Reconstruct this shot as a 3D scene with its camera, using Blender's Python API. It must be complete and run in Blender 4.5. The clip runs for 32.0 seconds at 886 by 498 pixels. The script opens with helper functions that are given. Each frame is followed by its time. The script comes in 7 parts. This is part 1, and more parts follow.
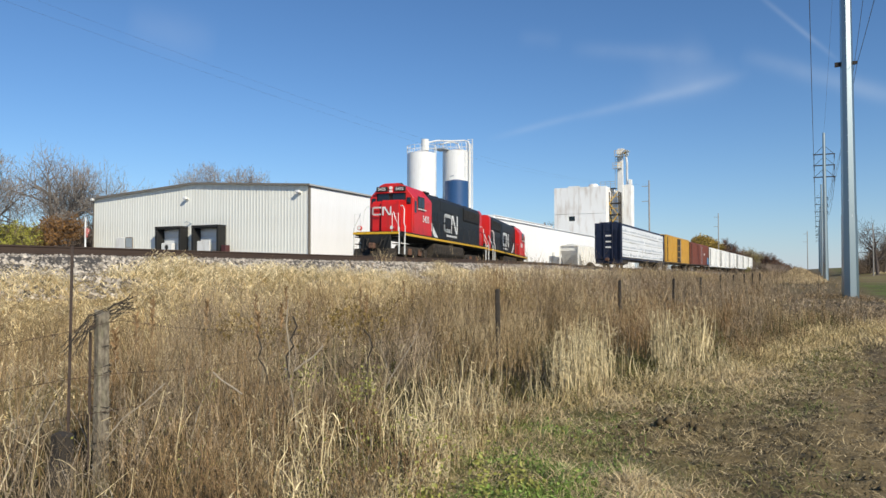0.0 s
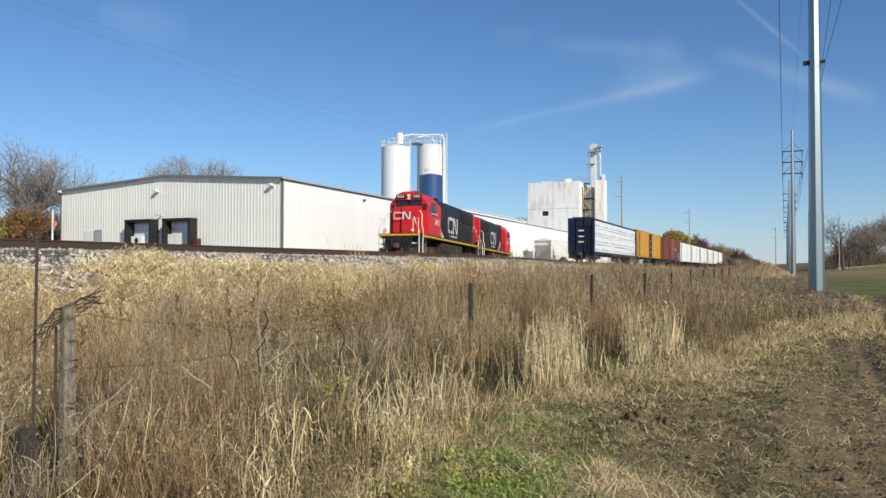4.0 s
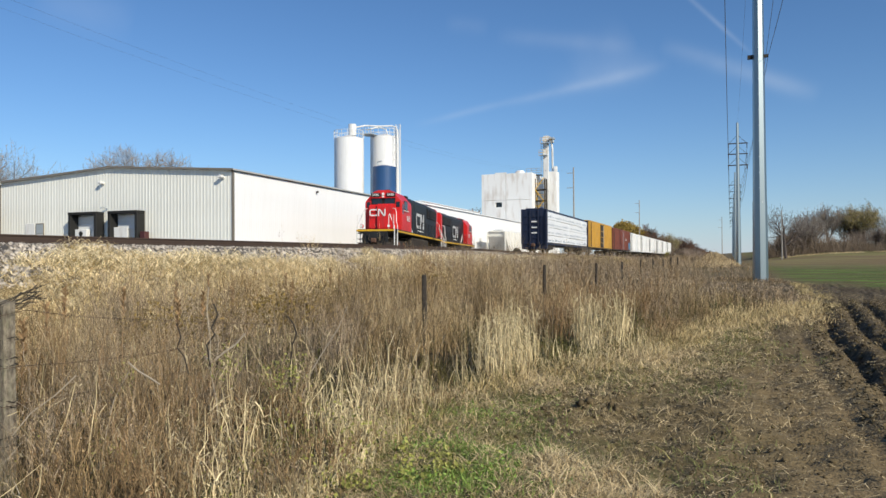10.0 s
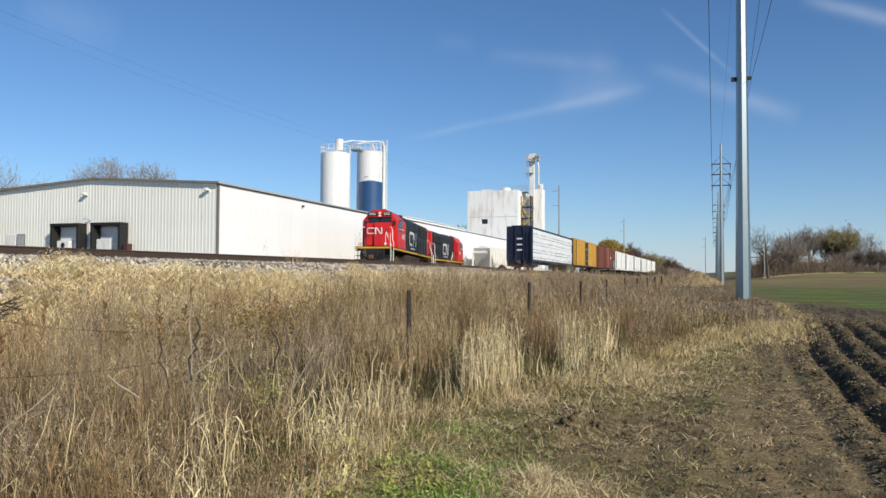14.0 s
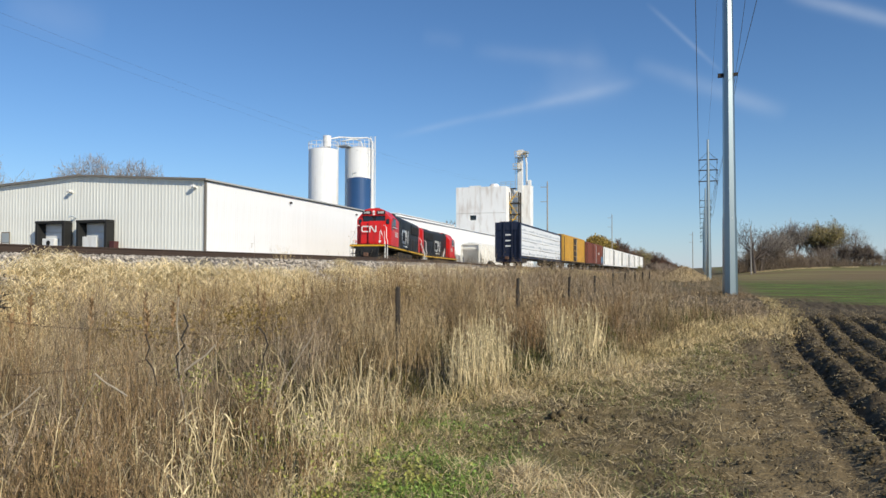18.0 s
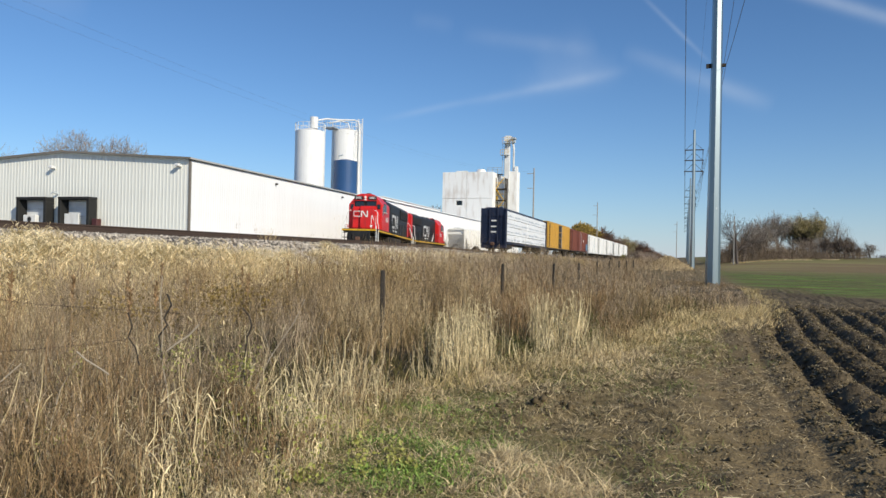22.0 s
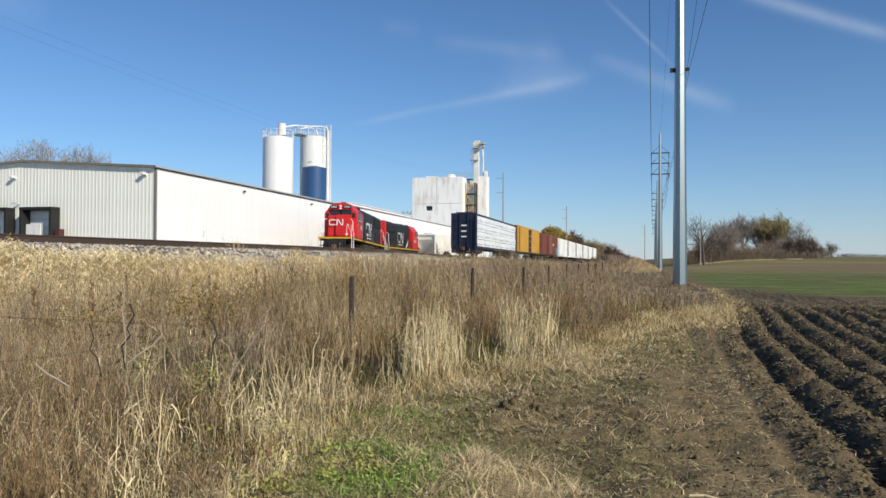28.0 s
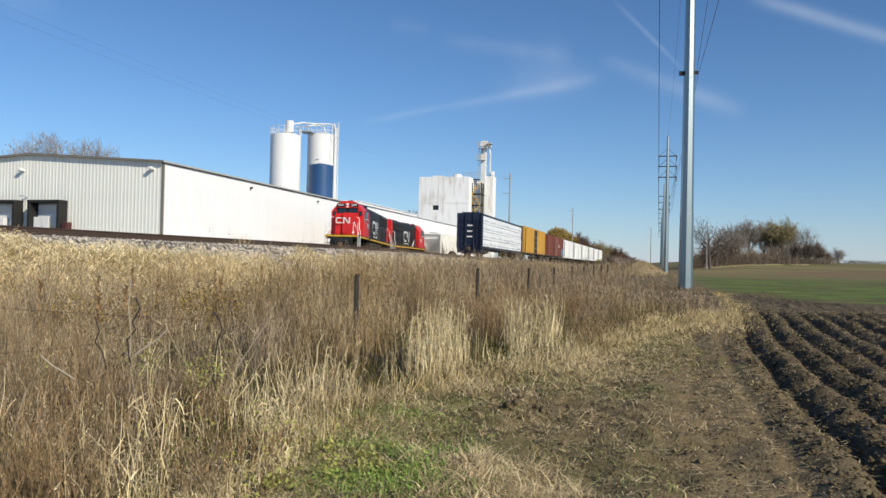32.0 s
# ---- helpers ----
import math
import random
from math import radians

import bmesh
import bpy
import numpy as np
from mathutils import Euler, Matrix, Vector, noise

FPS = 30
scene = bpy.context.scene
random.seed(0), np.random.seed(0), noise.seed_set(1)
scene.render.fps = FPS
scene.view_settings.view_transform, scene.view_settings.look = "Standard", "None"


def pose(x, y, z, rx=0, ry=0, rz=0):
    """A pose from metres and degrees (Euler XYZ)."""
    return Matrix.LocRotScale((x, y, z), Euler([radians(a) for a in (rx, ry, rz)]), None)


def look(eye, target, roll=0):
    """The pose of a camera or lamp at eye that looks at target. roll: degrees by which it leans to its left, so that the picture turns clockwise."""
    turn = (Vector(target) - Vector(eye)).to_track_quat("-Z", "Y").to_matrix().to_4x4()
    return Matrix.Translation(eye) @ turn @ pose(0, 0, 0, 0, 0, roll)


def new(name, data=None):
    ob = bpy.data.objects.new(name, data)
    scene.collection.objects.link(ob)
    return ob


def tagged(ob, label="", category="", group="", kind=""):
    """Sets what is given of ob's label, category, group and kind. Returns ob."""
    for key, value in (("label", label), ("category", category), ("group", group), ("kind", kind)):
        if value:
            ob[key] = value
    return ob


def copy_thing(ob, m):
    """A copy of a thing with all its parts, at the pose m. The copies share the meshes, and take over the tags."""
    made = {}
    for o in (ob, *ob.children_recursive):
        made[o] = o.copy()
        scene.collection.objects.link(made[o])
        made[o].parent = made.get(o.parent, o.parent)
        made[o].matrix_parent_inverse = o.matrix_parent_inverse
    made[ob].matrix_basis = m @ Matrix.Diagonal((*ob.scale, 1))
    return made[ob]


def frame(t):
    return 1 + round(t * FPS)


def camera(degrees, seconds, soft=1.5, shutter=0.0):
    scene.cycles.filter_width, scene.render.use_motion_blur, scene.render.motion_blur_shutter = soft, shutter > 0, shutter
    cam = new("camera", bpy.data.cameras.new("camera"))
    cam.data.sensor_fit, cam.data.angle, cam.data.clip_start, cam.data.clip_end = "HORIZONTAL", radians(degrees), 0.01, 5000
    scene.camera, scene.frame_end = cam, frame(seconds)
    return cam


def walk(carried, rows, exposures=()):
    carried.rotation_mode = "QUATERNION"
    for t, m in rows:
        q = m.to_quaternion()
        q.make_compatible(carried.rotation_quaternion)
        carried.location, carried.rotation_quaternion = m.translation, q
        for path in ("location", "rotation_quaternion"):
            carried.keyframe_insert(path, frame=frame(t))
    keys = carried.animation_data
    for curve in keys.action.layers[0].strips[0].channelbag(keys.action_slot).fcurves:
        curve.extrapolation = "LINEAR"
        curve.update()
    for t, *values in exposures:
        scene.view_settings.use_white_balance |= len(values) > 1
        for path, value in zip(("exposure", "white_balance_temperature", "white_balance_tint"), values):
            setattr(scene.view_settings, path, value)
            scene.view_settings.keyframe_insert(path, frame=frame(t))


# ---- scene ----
EXPOSURE = 0.0
# ---- camera and its walk ----
FOV = 62.38
cam = camera(FOV, 32.0, soft=1.5)
PATH = [
    (0, -0.029, -0.015, 1.709, 1.67, -0.06, 26.83),
    (0.5, -0.030, -0.015, 1.711, 1.59, 0.42, 26.28),
    (1, -0.028, -0.014, 1.710, 1.74, 0.68, 25.83),
    (1.5, -0.025, -0.012, 1.706, 1.76, 0.69, 25.50),
    (2, -0.023, -0.011, 1.707, 1.67, 0.78, 25.36),
    (2.5, -0.020, -0.009, 1.710, 1.52, 0.56, 25.27),
    (4.5, -0.015, -0.007, 1.710, 1.13, -0.01, 24.67),
    (5, -0.009, -0.004, 1.707, 1.01, 0.09, 24.38),
    (5.5, -0.001, -0.000, 1.705, 1.02, -0.01, 23.91),
    (6, 0.005, 0.002, 1.706, 1.05, -0.33, 22.68),
    (6.5, 0.005, 0.002, 1.707, 0.96, -0.26, 21.79),
    (7, 0.004, 0.002, 1.707, 0.81, -0.48, 21.60),
    (7.5, 0.005, 0.002, 1.705, 0.70, -0.34, 21.71),
    (8, 0.004, 0.001, 1.703, 0.55, -0.75, 21.41),
    (8.5, 0.001, 0.001, 1.703, 0.51, -0.25, 21.23),
    (9, 0.000, 0.000, 1.706, 0.49, -0.37, 21.40),
    (9.5, -0.000, -0.000, 1.708, 0.48, -0.32, 21.35),
    (10, -0.002, -0.001, 1.707, 0.55, -0.35, 21.23),
    (10.5, -0.006, -0.002, 1.705, 0.77, -0.26, 21.16),
    (11, -0.007, -0.003, 1.703, 0.73, 0.13, 21.27),
    (11.5, -0.004, -0.001, 1.702, 0.64, -0.38, 21.64),
    (12, -0.003, -0.001, 1.703, 0.71, -0.01, 20.82),
    (12.5, -0.006, -0.002, 1.705, 0.78, 0.41, 20.42),
    (13, -0.004, -0.002, 1.704, 1.16, -0.12, 20.31),
    (13.5, -0.001, -0.000, 1.703, 1.50, -0.10, 20.35),
    (14, 0.000, 0.000, 1.703, 1.81, 0.32, 20.09),
    (14.5, -0.002, -0.001, 1.702, 1.98, 0.50, 19.73),
    (16.5, -0.008, -0.003, 1.701, 1.28, 0.04, 19.22),
    (17, -0.009, -0.003, 1.700, 1.00, -0.00, 19.19),
    (17.5, -0.005, -0.002, 1.699, 0.97, 0.04, 19.32),
    (18, 0.001, 0.000, 1.699, 1.53, 0.08, 19.20),
    (18.5, 0.004, 0.001, 1.697, 1.45, 0.71, 18.65),
    (19, 0.002, 0.001, 1.694, 1.01, 1.35, 18.78),
    (19.5, -0.002, -0.001, 1.694, 0.71, 0.96, 19.50),
    (20, -0.002, -0.001, 1.696, 0.55, 1.09, 19.92),
    (20.5, -0.000, -0.000, 1.697, 0.47, 0.92, 19.70),
    (21, -0.000, -0.000, 1.698, 0.34, 1.12, 18.87),
    (21.5, -0.003, -0.001, 1.699, 0.29, 1.56, 18.46),
    (22, -0.006, -0.002, 1.697, 0.34, 1.22, 18.04),
    (22.5, -0.004, -0.001, 1.693, 0.63, 1.11, 17.88),
    (23, -0.002, -0.001, 1.691, 0.63, 1.00, 17.61),
    (23.5, 0.001, 0.000, 1.692, 0.52, 1.05, 17.45),
    (24, 0.003, 0.001, 1.694, 0.46, 1.26, 17.29),
    (24.5, 0.004, 0.001, 1.693, 0.52, 1.33, 17.17),
    (25, 0.005, 0.001, 1.693, 0.63, 1.10, 17.03),
    (25.5, 0.011, 0.003, 1.692, 0.70, 0.90, 16.87),
    (27.5, 0.022, 0.006, 1.691, 0.68, 0.34, 15.98),
    (28, 0.031, 0.009, 1.690, 0.79, 0.32, 15.77),
    (28.5, 0.037, 0.010, 1.689, 0.91, 0.69, 15.62),
    (29, 0.038, 0.011, 1.689, 0.82, 0.59, 16.04),
    (29.5, 0.037, 0.011, 1.689, 0.73, 0.32, 16.34),
    (30, 0.036, 0.010, 1.689, 0.80, 0.62, 16.24),
    (30.5, 0.035, 0.010, 1.688, 0.90, 0.52, 16.10),
    (31, 0.032, 0.009, 1.687, 0.86, 0.86, 16.01),
    (31.5, 0.029, 0.008, 1.687, 0.85, 1.52, 16.01),
    (32, 0.029, 0.008, 1.688, 0.75, 1.30, 16.20),
]  # seconds, place, pitch, roll, yaw


def held(x, y, z, pitch, roll, yaw):
    return pose(x, y, z, 90 + pitch, 0, yaw) @ pose(0, 0, 0, 0, 0, roll)


walk(cam, [(t, held(*p)) for t, *p in PATH], [(0, EXPOSURE), (32, EXPOSURE)])

# ---- sky and sun ----
SUN_DIR = Vector((0.74, -0.44, 0.52)).normalized()
sun_el = math.asin(SUN_DIR.z)
sun_az = math.atan2(SUN_DIR.x, SUN_DIR.y)
sun = new("sun", bpy.data.lights.new("sun", "SUN"))
sun.data.energy, sun.data.angle, sun.data.color = 4.75, radians(0.55), (1.0, 0.92, 0.77)
sun.matrix_world = look((0, 0, 60), Vector((0, 0, 60)) - SUN_DIR)

world = bpy.data.worlds.new("sky")
scene.world = world
world.use_nodes = True
wn, wl = world.node_tree.nodes, world.node_tree.links
wn.clear()


def wmath(op, a, b=None, c=None):
    n = wn.new("ShaderNodeMath")
    n.operation = op
    for i, v in enumerate((a, b, c)):
        if v is None:
            continue
        if isinstance(v, (int, float)):
            n.inputs[i].default_value = v
        else:
            wl.new(v, n.inputs[i])
    return n.outputs[0]


def wdot(vec_socket, d):
    n = wn.new("ShaderNodeVectorMath")
    n.operation = "DOT_PRODUCT"
    wl.new(vec_socket, n.inputs[0])
    n.inputs[1].default_value = d
    return n.outputs["Value"]


sky = wn.new("ShaderNodeTexSky")
sky.sky_type, sky.sun_disc = "NISHITA", False
sky.sun_elevation, sky.sun_rotation = sun_el, sun_az
sky.air_density, sky.dust_density, sky.ozone_density = 1.0, 0.0, 5.0
coord = wn.new("ShaderNodeTexCoord")
fine = wn.new("ShaderNodeTexNoise")
fine.inputs["Scale"].default_value, fine.inputs["Detail"].default_value = 9.0, 8.0
wl.new(coord.outputs["Generated"], fine.inputs["Vector"])
broad = wn.new("ShaderNodeTexNoise")
broad.inputs["Scale"].default_value, broad.inputs["Detail"].default_value = 3.0, 5.0
wl.new(coord.outputs["Generated"], broad.inputs["Vector"])


def sky_dir(az, el):
    a, e = radians(az), radians(el)
    return Vector((math.sin(a) * math.cos(e), math.cos(a) * math.cos(e), math.sin(e)))


def streak(a, b, width, strength, rough):
    """A wisp of high cloud along the great circle from a to b (azimuth, elevation in degrees)."""
    d0, d1 = sky_dir(*a), sky_dir(*b)
    n = d0.cross(d1).normalized()
    mid = (d0 + d1).normalized()
    along = n.cross(mid).normalized()
    half = d0.angle(d1) / 2
    off = wmath("ADD", wdot(coord.outputs["Generated"], n), wmath("MULTIPLY", wmath("SUBTRACT", broad.outputs[0], 0.5), rough))
    across = wmath("EXPONENT", wmath("MULTIPLY", wmath("POWER", wmath("DIVIDE", off, width), 2.0), -1.0))
    run = wmath("DIVIDE", wdot(coord.outputs["Generated"], along), math.sin(half))
    fade = wmath("MAXIMUM", wmath("SUBTRACT", 1.0, wmath("POWER", wmath("ABSOLUTE", run), 3.0)), 0.0)
    grain = wmath("MULTIPLY_ADD", fine.outputs[0], 1.6, -0.25)
    return wmath("MULTIPLY", wmath("MULTIPLY", across, fade), wmath("MULTIPLY", grain, strength))


WISPS = [
    ((-23.5, 10.0), (-8.5, 13.2), 0.0045, 0.16, 0.010),
    ((-16.5, 11.5), (-3.7, 14.15), 0.0075, 0.19, 0.014),
    ((-13.0, 12.8), (-4.6, 14.4), 0.018, 0.13, 0.026),
    ((-17.0, 16.5), (-6.2, 15.6), 0.010, 0.15, 0.022),
    ((-11.2, 14.0), (-6.6, 16.6), 0.024, 0.10, 0.030),
    ((-3.6, 19.5), (1.9, 14.1), 0.0028, 0.20, 0.004),
    ((-4.6, 15.5), (6.2, 10.9), 0.010, 0.24, 0.012),
    ((6.0, 19.0), (16.5, 14.5), 0.0075, 0.38, 0.012),
    ((-21.0, 17.6), (-17.5, 17.2), 0.010, 0.08, 0.02),
    ((-50.5, 17.6), (-44.0, 16.6), 0.022, 0.12, 0.04),
]
cover = None
for wisp in WISPS:
    one = streak(*wisp)
    cover = one if cover is None else wmath("ADD", cover, one)
cover = wmath("MINIMUM", wmath("MAXIMUM", cover, 0.0), 0.8)
blend = wn.new("ShaderNodeMix")
blend.data_type = "RGBA"
wl.new(cover, blend.inputs["Factor"])
tone = wn.new("ShaderNodeMix")
tone.data_type, tone.blend_type = "RGBA", "MULTIPLY"
tone.inputs[0].default_value = 1.0
tone.inputs[7].default_value = (0.765, 0.95, 1.10, 1)
wl.new(sky.outputs[0], tone.inputs[6])
haze = wn.new("ShaderNodeMix")
haze.data_type = "RGBA"
up = wn.new("ShaderNodeSeparateXYZ")
wl.new(coord.outputs["Generated"], up.inputs[0])
wl.new(wmath("MULTIPLY", wmath("EXPONENT", wmath("MULTIPLY", wmath("MAXIMUM", up.outputs[2], 0.0), -15.0)), 0.55), haze.inputs[0])
wl.new(tone.outputs[2], haze.inputs[6])
haze.inputs[7].default_value = (5.35, 5.8, 7.5, 1)
wl.new(haze.outputs[2], blend.inputs[6])
blend.inputs[7].default_value = (7.0, 7.8, 8.8, 1)
back = wn.new("ShaderNodeBackground")
back.inputs["Strength"].default_value = 0.1
wl.new(blend.outputs[2], back.inputs["Color"])
out = wn.new("ShaderNodeOutputWorld")
wl.new(back.outputs[0], out.inputs["Surface"])

# ---- materials ----
def material(name, base, rough=0.6, metal=0.0, var=0.15, scale=3.0, fine_scale=40.0, bump=0.1, tint=None, island=0.0, rnd=0.0, stretch=(1, 1, 1), spec=0.5, dirt=None, dirt_amount=0.0):
    """base colour varied by two sizes of noise; island / rnd: variation from piece to piece; dirt: a colour of stains."""
    m = bpy.data.materials.new(name)
    m.use_nodes = True
    nt = m.node_tree
    n, l = nt.nodes, nt.links
    bsdf = n["Principled BSDF"]
    bsdf.inputs["Roughness"].default_value = rough
    bsdf.inputs["Metallic"].default_value = metal
    bsdf.inputs["Specular IOR Level"].default_value = spec
    tc = n.new("ShaderNodeTexCoord")
    mp = n.new("ShaderNodeMapping")
    mp.inputs["Scale"].default_value = stretch
    l.new(tc.outputs["Object"], mp.inputs[0])
    big = n.new("ShaderNodeTexNoise")
    big.inputs["Scale"].default_value, big.inputs["Detail"].default_value = scale, 6
    small = n.new("ShaderNodeTexNoise")
    small.inputs["Scale"].default_value, small.inputs["Detail"].default_value = fine_scale, 4
    l.new(mp.outputs[0], big.inputs["Vector"])
    l.new(mp.outputs[0], small.inputs["Vector"])

    def math_node(op, a, b):
        k = n.new("ShaderNodeMath")
        k.operation = op
        for i, v in enumerate((a, b)):
            if isinstance(v, (int, float)):
                k.inputs[i].default_value = v
            else:
                l.new(v, k.inputs[i])
        return k.outputs[0]

    def mix(f, a, b):
        k = n.new("ShaderNodeMix")
        k.data_type = "RGBA"
        for sock, v in ((k.inputs[0], f), (k.inputs[6], a), (k.inputs[7], b)):
            if isinstance(v, (int, float)):
                sock.default_value = v
            elif isinstance(v, tuple):
                sock.default_value = (*v, 1)
            else:
                l.new(v, sock)
        return k.outputs[2]

    tint = tint or tuple(c * 0.6 for c in base)
    fac = math_node("ADD", math_node("MULTIPLY", math_node("SUBTRACT", big.outputs[0], 0.5), 2.2), 0.5)
    fac.node.use_clamp = True
    col = mix(math_node("MULTIPLY", fac, min(1.0, var * 2)), base, tint)
    grain = math_node("ADD", math_node("MULTIPLY", math_node("SUBTRACT", small.outputs[0], 0.5), var * 1.6), 1.0)
    if island or rnd:
        if island:
            r = n.new("ShaderNodeNewGeometry").outputs["Random Per Island"]
            amount = island
        else:
            r = n.new("ShaderNodeObjectInfo").outputs["Random"]
            amount = rnd
        grain = math_node("MULTIPLY", grain, math_node("ADD", math_node("MULTIPLY", math_node("SUBTRACT", r, 0.5), amount * 2), 1.0))
    scaled = n.new("ShaderNodeVectorMath")
    scaled.operation = "SCALE"
    l.new(col, scaled.inputs[0])
    l.new(grain, scaled.inputs["Scale"])
    col = scaled.outputs[0]
    if dirt:
        st = n.new("ShaderNodeTexNoise")
        st.inputs["Scale"].default_value, st.inputs["Detail"].default_value = scale * 2.3, 8
        mp2 = n.new("ShaderNodeMapping")
        mp2.inputs["Scale"].default_value = (1, 1, 0.25)
        l.new(tc.outputs["Object"], mp2.inputs[0])
        l.new(mp2.outputs[0], st.inputs["Vector"])
        ramp = n.new("ShaderNodeMapRange")
        ramp.inputs["From Min"].default_value, ramp.inputs["From Max"].default_value = 0.5, 0.75
        l.new(st.outputs[0], ramp.inputs["Value"])
        col = mix(math_node("MULTIPLY", ramp.outputs[0], dirt_amount), col, dirt)
    l.new(col, bsdf.inputs["Base Color"])
    if bump:
        b = n.new("ShaderNodeBump")
        b.inputs["Strength"].default_value, b.inputs["Distance"].default_value = bump, 0.02
        l.new(small.outputs[0], b.inputs["Height"])
        l.new(b.outputs[0], bsdf.inputs["Normal"])
    return m


M = {}
M["red"] = material("red_paint", (0.66, 0.018, 0.016), 0.38, var=0.12, scale=1.2, dirt=(0.09, 0.05, 0.04), dirt_amount=0.35)
M["black"] = material("black_paint", (0.014, 0.015, 0.016), 0.5, var=0.3, scale=1.0, tint=(0.026, 0.024, 0.021), spec=0.35, dirt=(0.07, 0.06, 0.05), dirt_amount=0.2)
M["grime"] = material("grimy_steel", (0.075, 0.062, 0.048), 0.8, var=0.6, scale=4, tint=(0.022, 0.018, 0.015), bump=0.4, spec=0.25)
M["yellow"] = material("yellow_paint", (0.72, 0.42, 0.02), 0.45, var=0.1, scale=2, dirt=(0.12, 0.08, 0.04), dirt_amount=0.4)
M["white"] = material("white_paint", (0.78, 0.78, 0.75), 0.45, var=0.08, scale=1.5, dirt=(0.35, 0.3, 0.24), dirt_amount=0.3)
M["glass"] = material("dark_glass", (0.01, 0.012, 0.014), 0.06, var=0.0, bump=0, spec=0.8)
M["lens"] = material("lamp_glass", (0.8, 0.8, 0.75), 0.15, var=0.05, bump=0)
M["panel"] = material("cream_sheet_metal", (0.83, 0.83, 0.75), 0.45, var=0.06, scale=0.6, rnd=0.025, dirt=(0.45, 0.42, 0.35), dirt_amount=0.25, bump=0.03)
M["panel_white"] = material("white_sheet_metal", (0.88, 0.88, 0.87), 0.45, var=0.05, scale=0.5, rnd=0.015, dirt=(0.6, 0.57, 0.5), dirt_amount=0.2, bump=0.03)
M["trim"] = material("brown_metal_trim", (0.20, 0.175, 0.14), 0.5, var=0.15)
M["roof"] = material("grey_metal_roof", (0.45, 0.45, 0.43), 0.5, var=0.12, scale=0.8)
M["rubber"] = material("black_rubber", (0.014, 0.014, 0.013), 0.8, var=0.3)
M["door"] = material("dock_door_paint", (0.72, 0.73, 0.72), 0.5, var=0.08)
M["silo"] = material("white_silo_paint", (0.80, 0.80, 0.78), 0.4, var=0.06, scale=0.7, dirt=(0.5, 0.45, 0.36), dirt_amount=0.35)
M["blue"] = material("blue_tank_paint", (0.022, 0.075, 0.19), 0.45, var=0.15, scale=0.8)
M["concrete"] = material("painted_concrete", (0.88, 0.88, 0.85), 0.75, var=0.1, scale=0.5, tint=(0.7, 0.68, 0.62), dirt=(0.36, 0.25, 0.15), dirt_amount=0.55, bump=0.2)
M["galv"] = material("galvanized_steel", (0.46, 0.51, 0.53), 0.45, 0.35, var=0.1, scale=1.5, fine_scale=25, tint=(0.40, 0.46, 0.49), bump=0.05)
M["pole"] = material("zinc_grey_pole_steel", (0.33, 0.385, 0.395), 0.40, 0.95, var=0.15, scale=1.5, fine_scale=25, tint=(0.30, 0.355, 0.365), bump=0.05)
M["rust"] = material("rusty_steel", (0.16, 0.075, 0.04), 0.8, var=0.4, scale=6, tint=(0.07, 0.045, 0.035), bump=0.4)
M["rail"] = material("weathered_rail", (0.085, 0.056, 0.04), 0.65, 0.3, var=0.3, scale=2, tint=(0.06, 0.04, 0.03), bump=0.2)
M["tie"] = material("creosoted_tie", (0.075, 0.055, 0.04), 0.85, var=0.4, scale=5, island=0.3, bump=0.4)
M["stone"] = material("ballast_stone", (0.43, 0.385, 0.32), 0.85, var=0.25, scale=8, tint=(0.24, 0.19, 0.14), island=0.85, bump=0.3)
M["post"] = material("weathered_wood_post", (0.36, 0.31, 0.225), 0.9, var=0.8, scale=14, fine_scale=60, tint=(0.09, 0.07, 0.05), stretch=(3, 3, 1.2), bump=0.8, dirt=(0.30, 0.29, 0.17), dirt_amount=0.6)
M["post_dark"] = material("dark_wood_post", (0.055, 0.045, 0.035), 0.9, var=0.4, scale=6, stretch=(6, 6, 0.5), bump=0.5)
M["wire"] = material("rusty_wire", (0.10, 0.06, 0.04), 0.7, 0.3, var=0.2)
M["cable"] = material("aluminium_cable", (0.10, 0.10, 0.11), 0.6, 0.3, var=0.1)
M["bark"] = material("grey_bark", (0.22, 0.195, 0.17), 0.9, var=0.4, scale=4, bump=0.5)
M["pole_wood"] = material("silvered_pole_wood", (0.36, 0.34, 0.31), 0.85, var=0.3, scale=3, bump=0.3)
M["bark_dark"] = material("dark_bark", (0.13, 0.105, 0.09), 0.9, var=0.4, scale=4, bump=0.5)
M["twig"] = material("bare_twigs", (0.35, 0.30, 0.25), 0.9, var=0.3, island=0.35, bump=0)
M["twig_red"] = material("reddish_twigs", (0.26, 0.20, 0.15), 0.9, var=0.3, island=0.35, bump=0)
M["twig_rust"] = material("rusty_twigs", (0.21, 0.115, 0.075), 0.9, var=0.3, island=0.35, bump=0)
M["brush"] = material("brown_brush", (0.19, 0.14, 0.095), 0.9, var=0.35, scale=0.3, island=0.4, bump=0)
M["leaf_orange"] = material("orange_leaves", (0.25, 0.125, 0.035), 0.8, var=0.3, island=0.5, bump=0)
M["leaf_yellow"] = material("yellow_leaves", (0.36, 0.25, 0.05), 0.8, var=0.3, island=0.5, bump=0)
M["leaf_lime"] = material("yellow_green_leaves", (0.34, 0.33, 0.055), 0.8, var=0.3, island=0.5, bump=0)
M["leaf_olive"] = material("olive_leaves", (0.36, 0.30, 0.12), 0.8, var=0.3, island=0.5, bump=0)
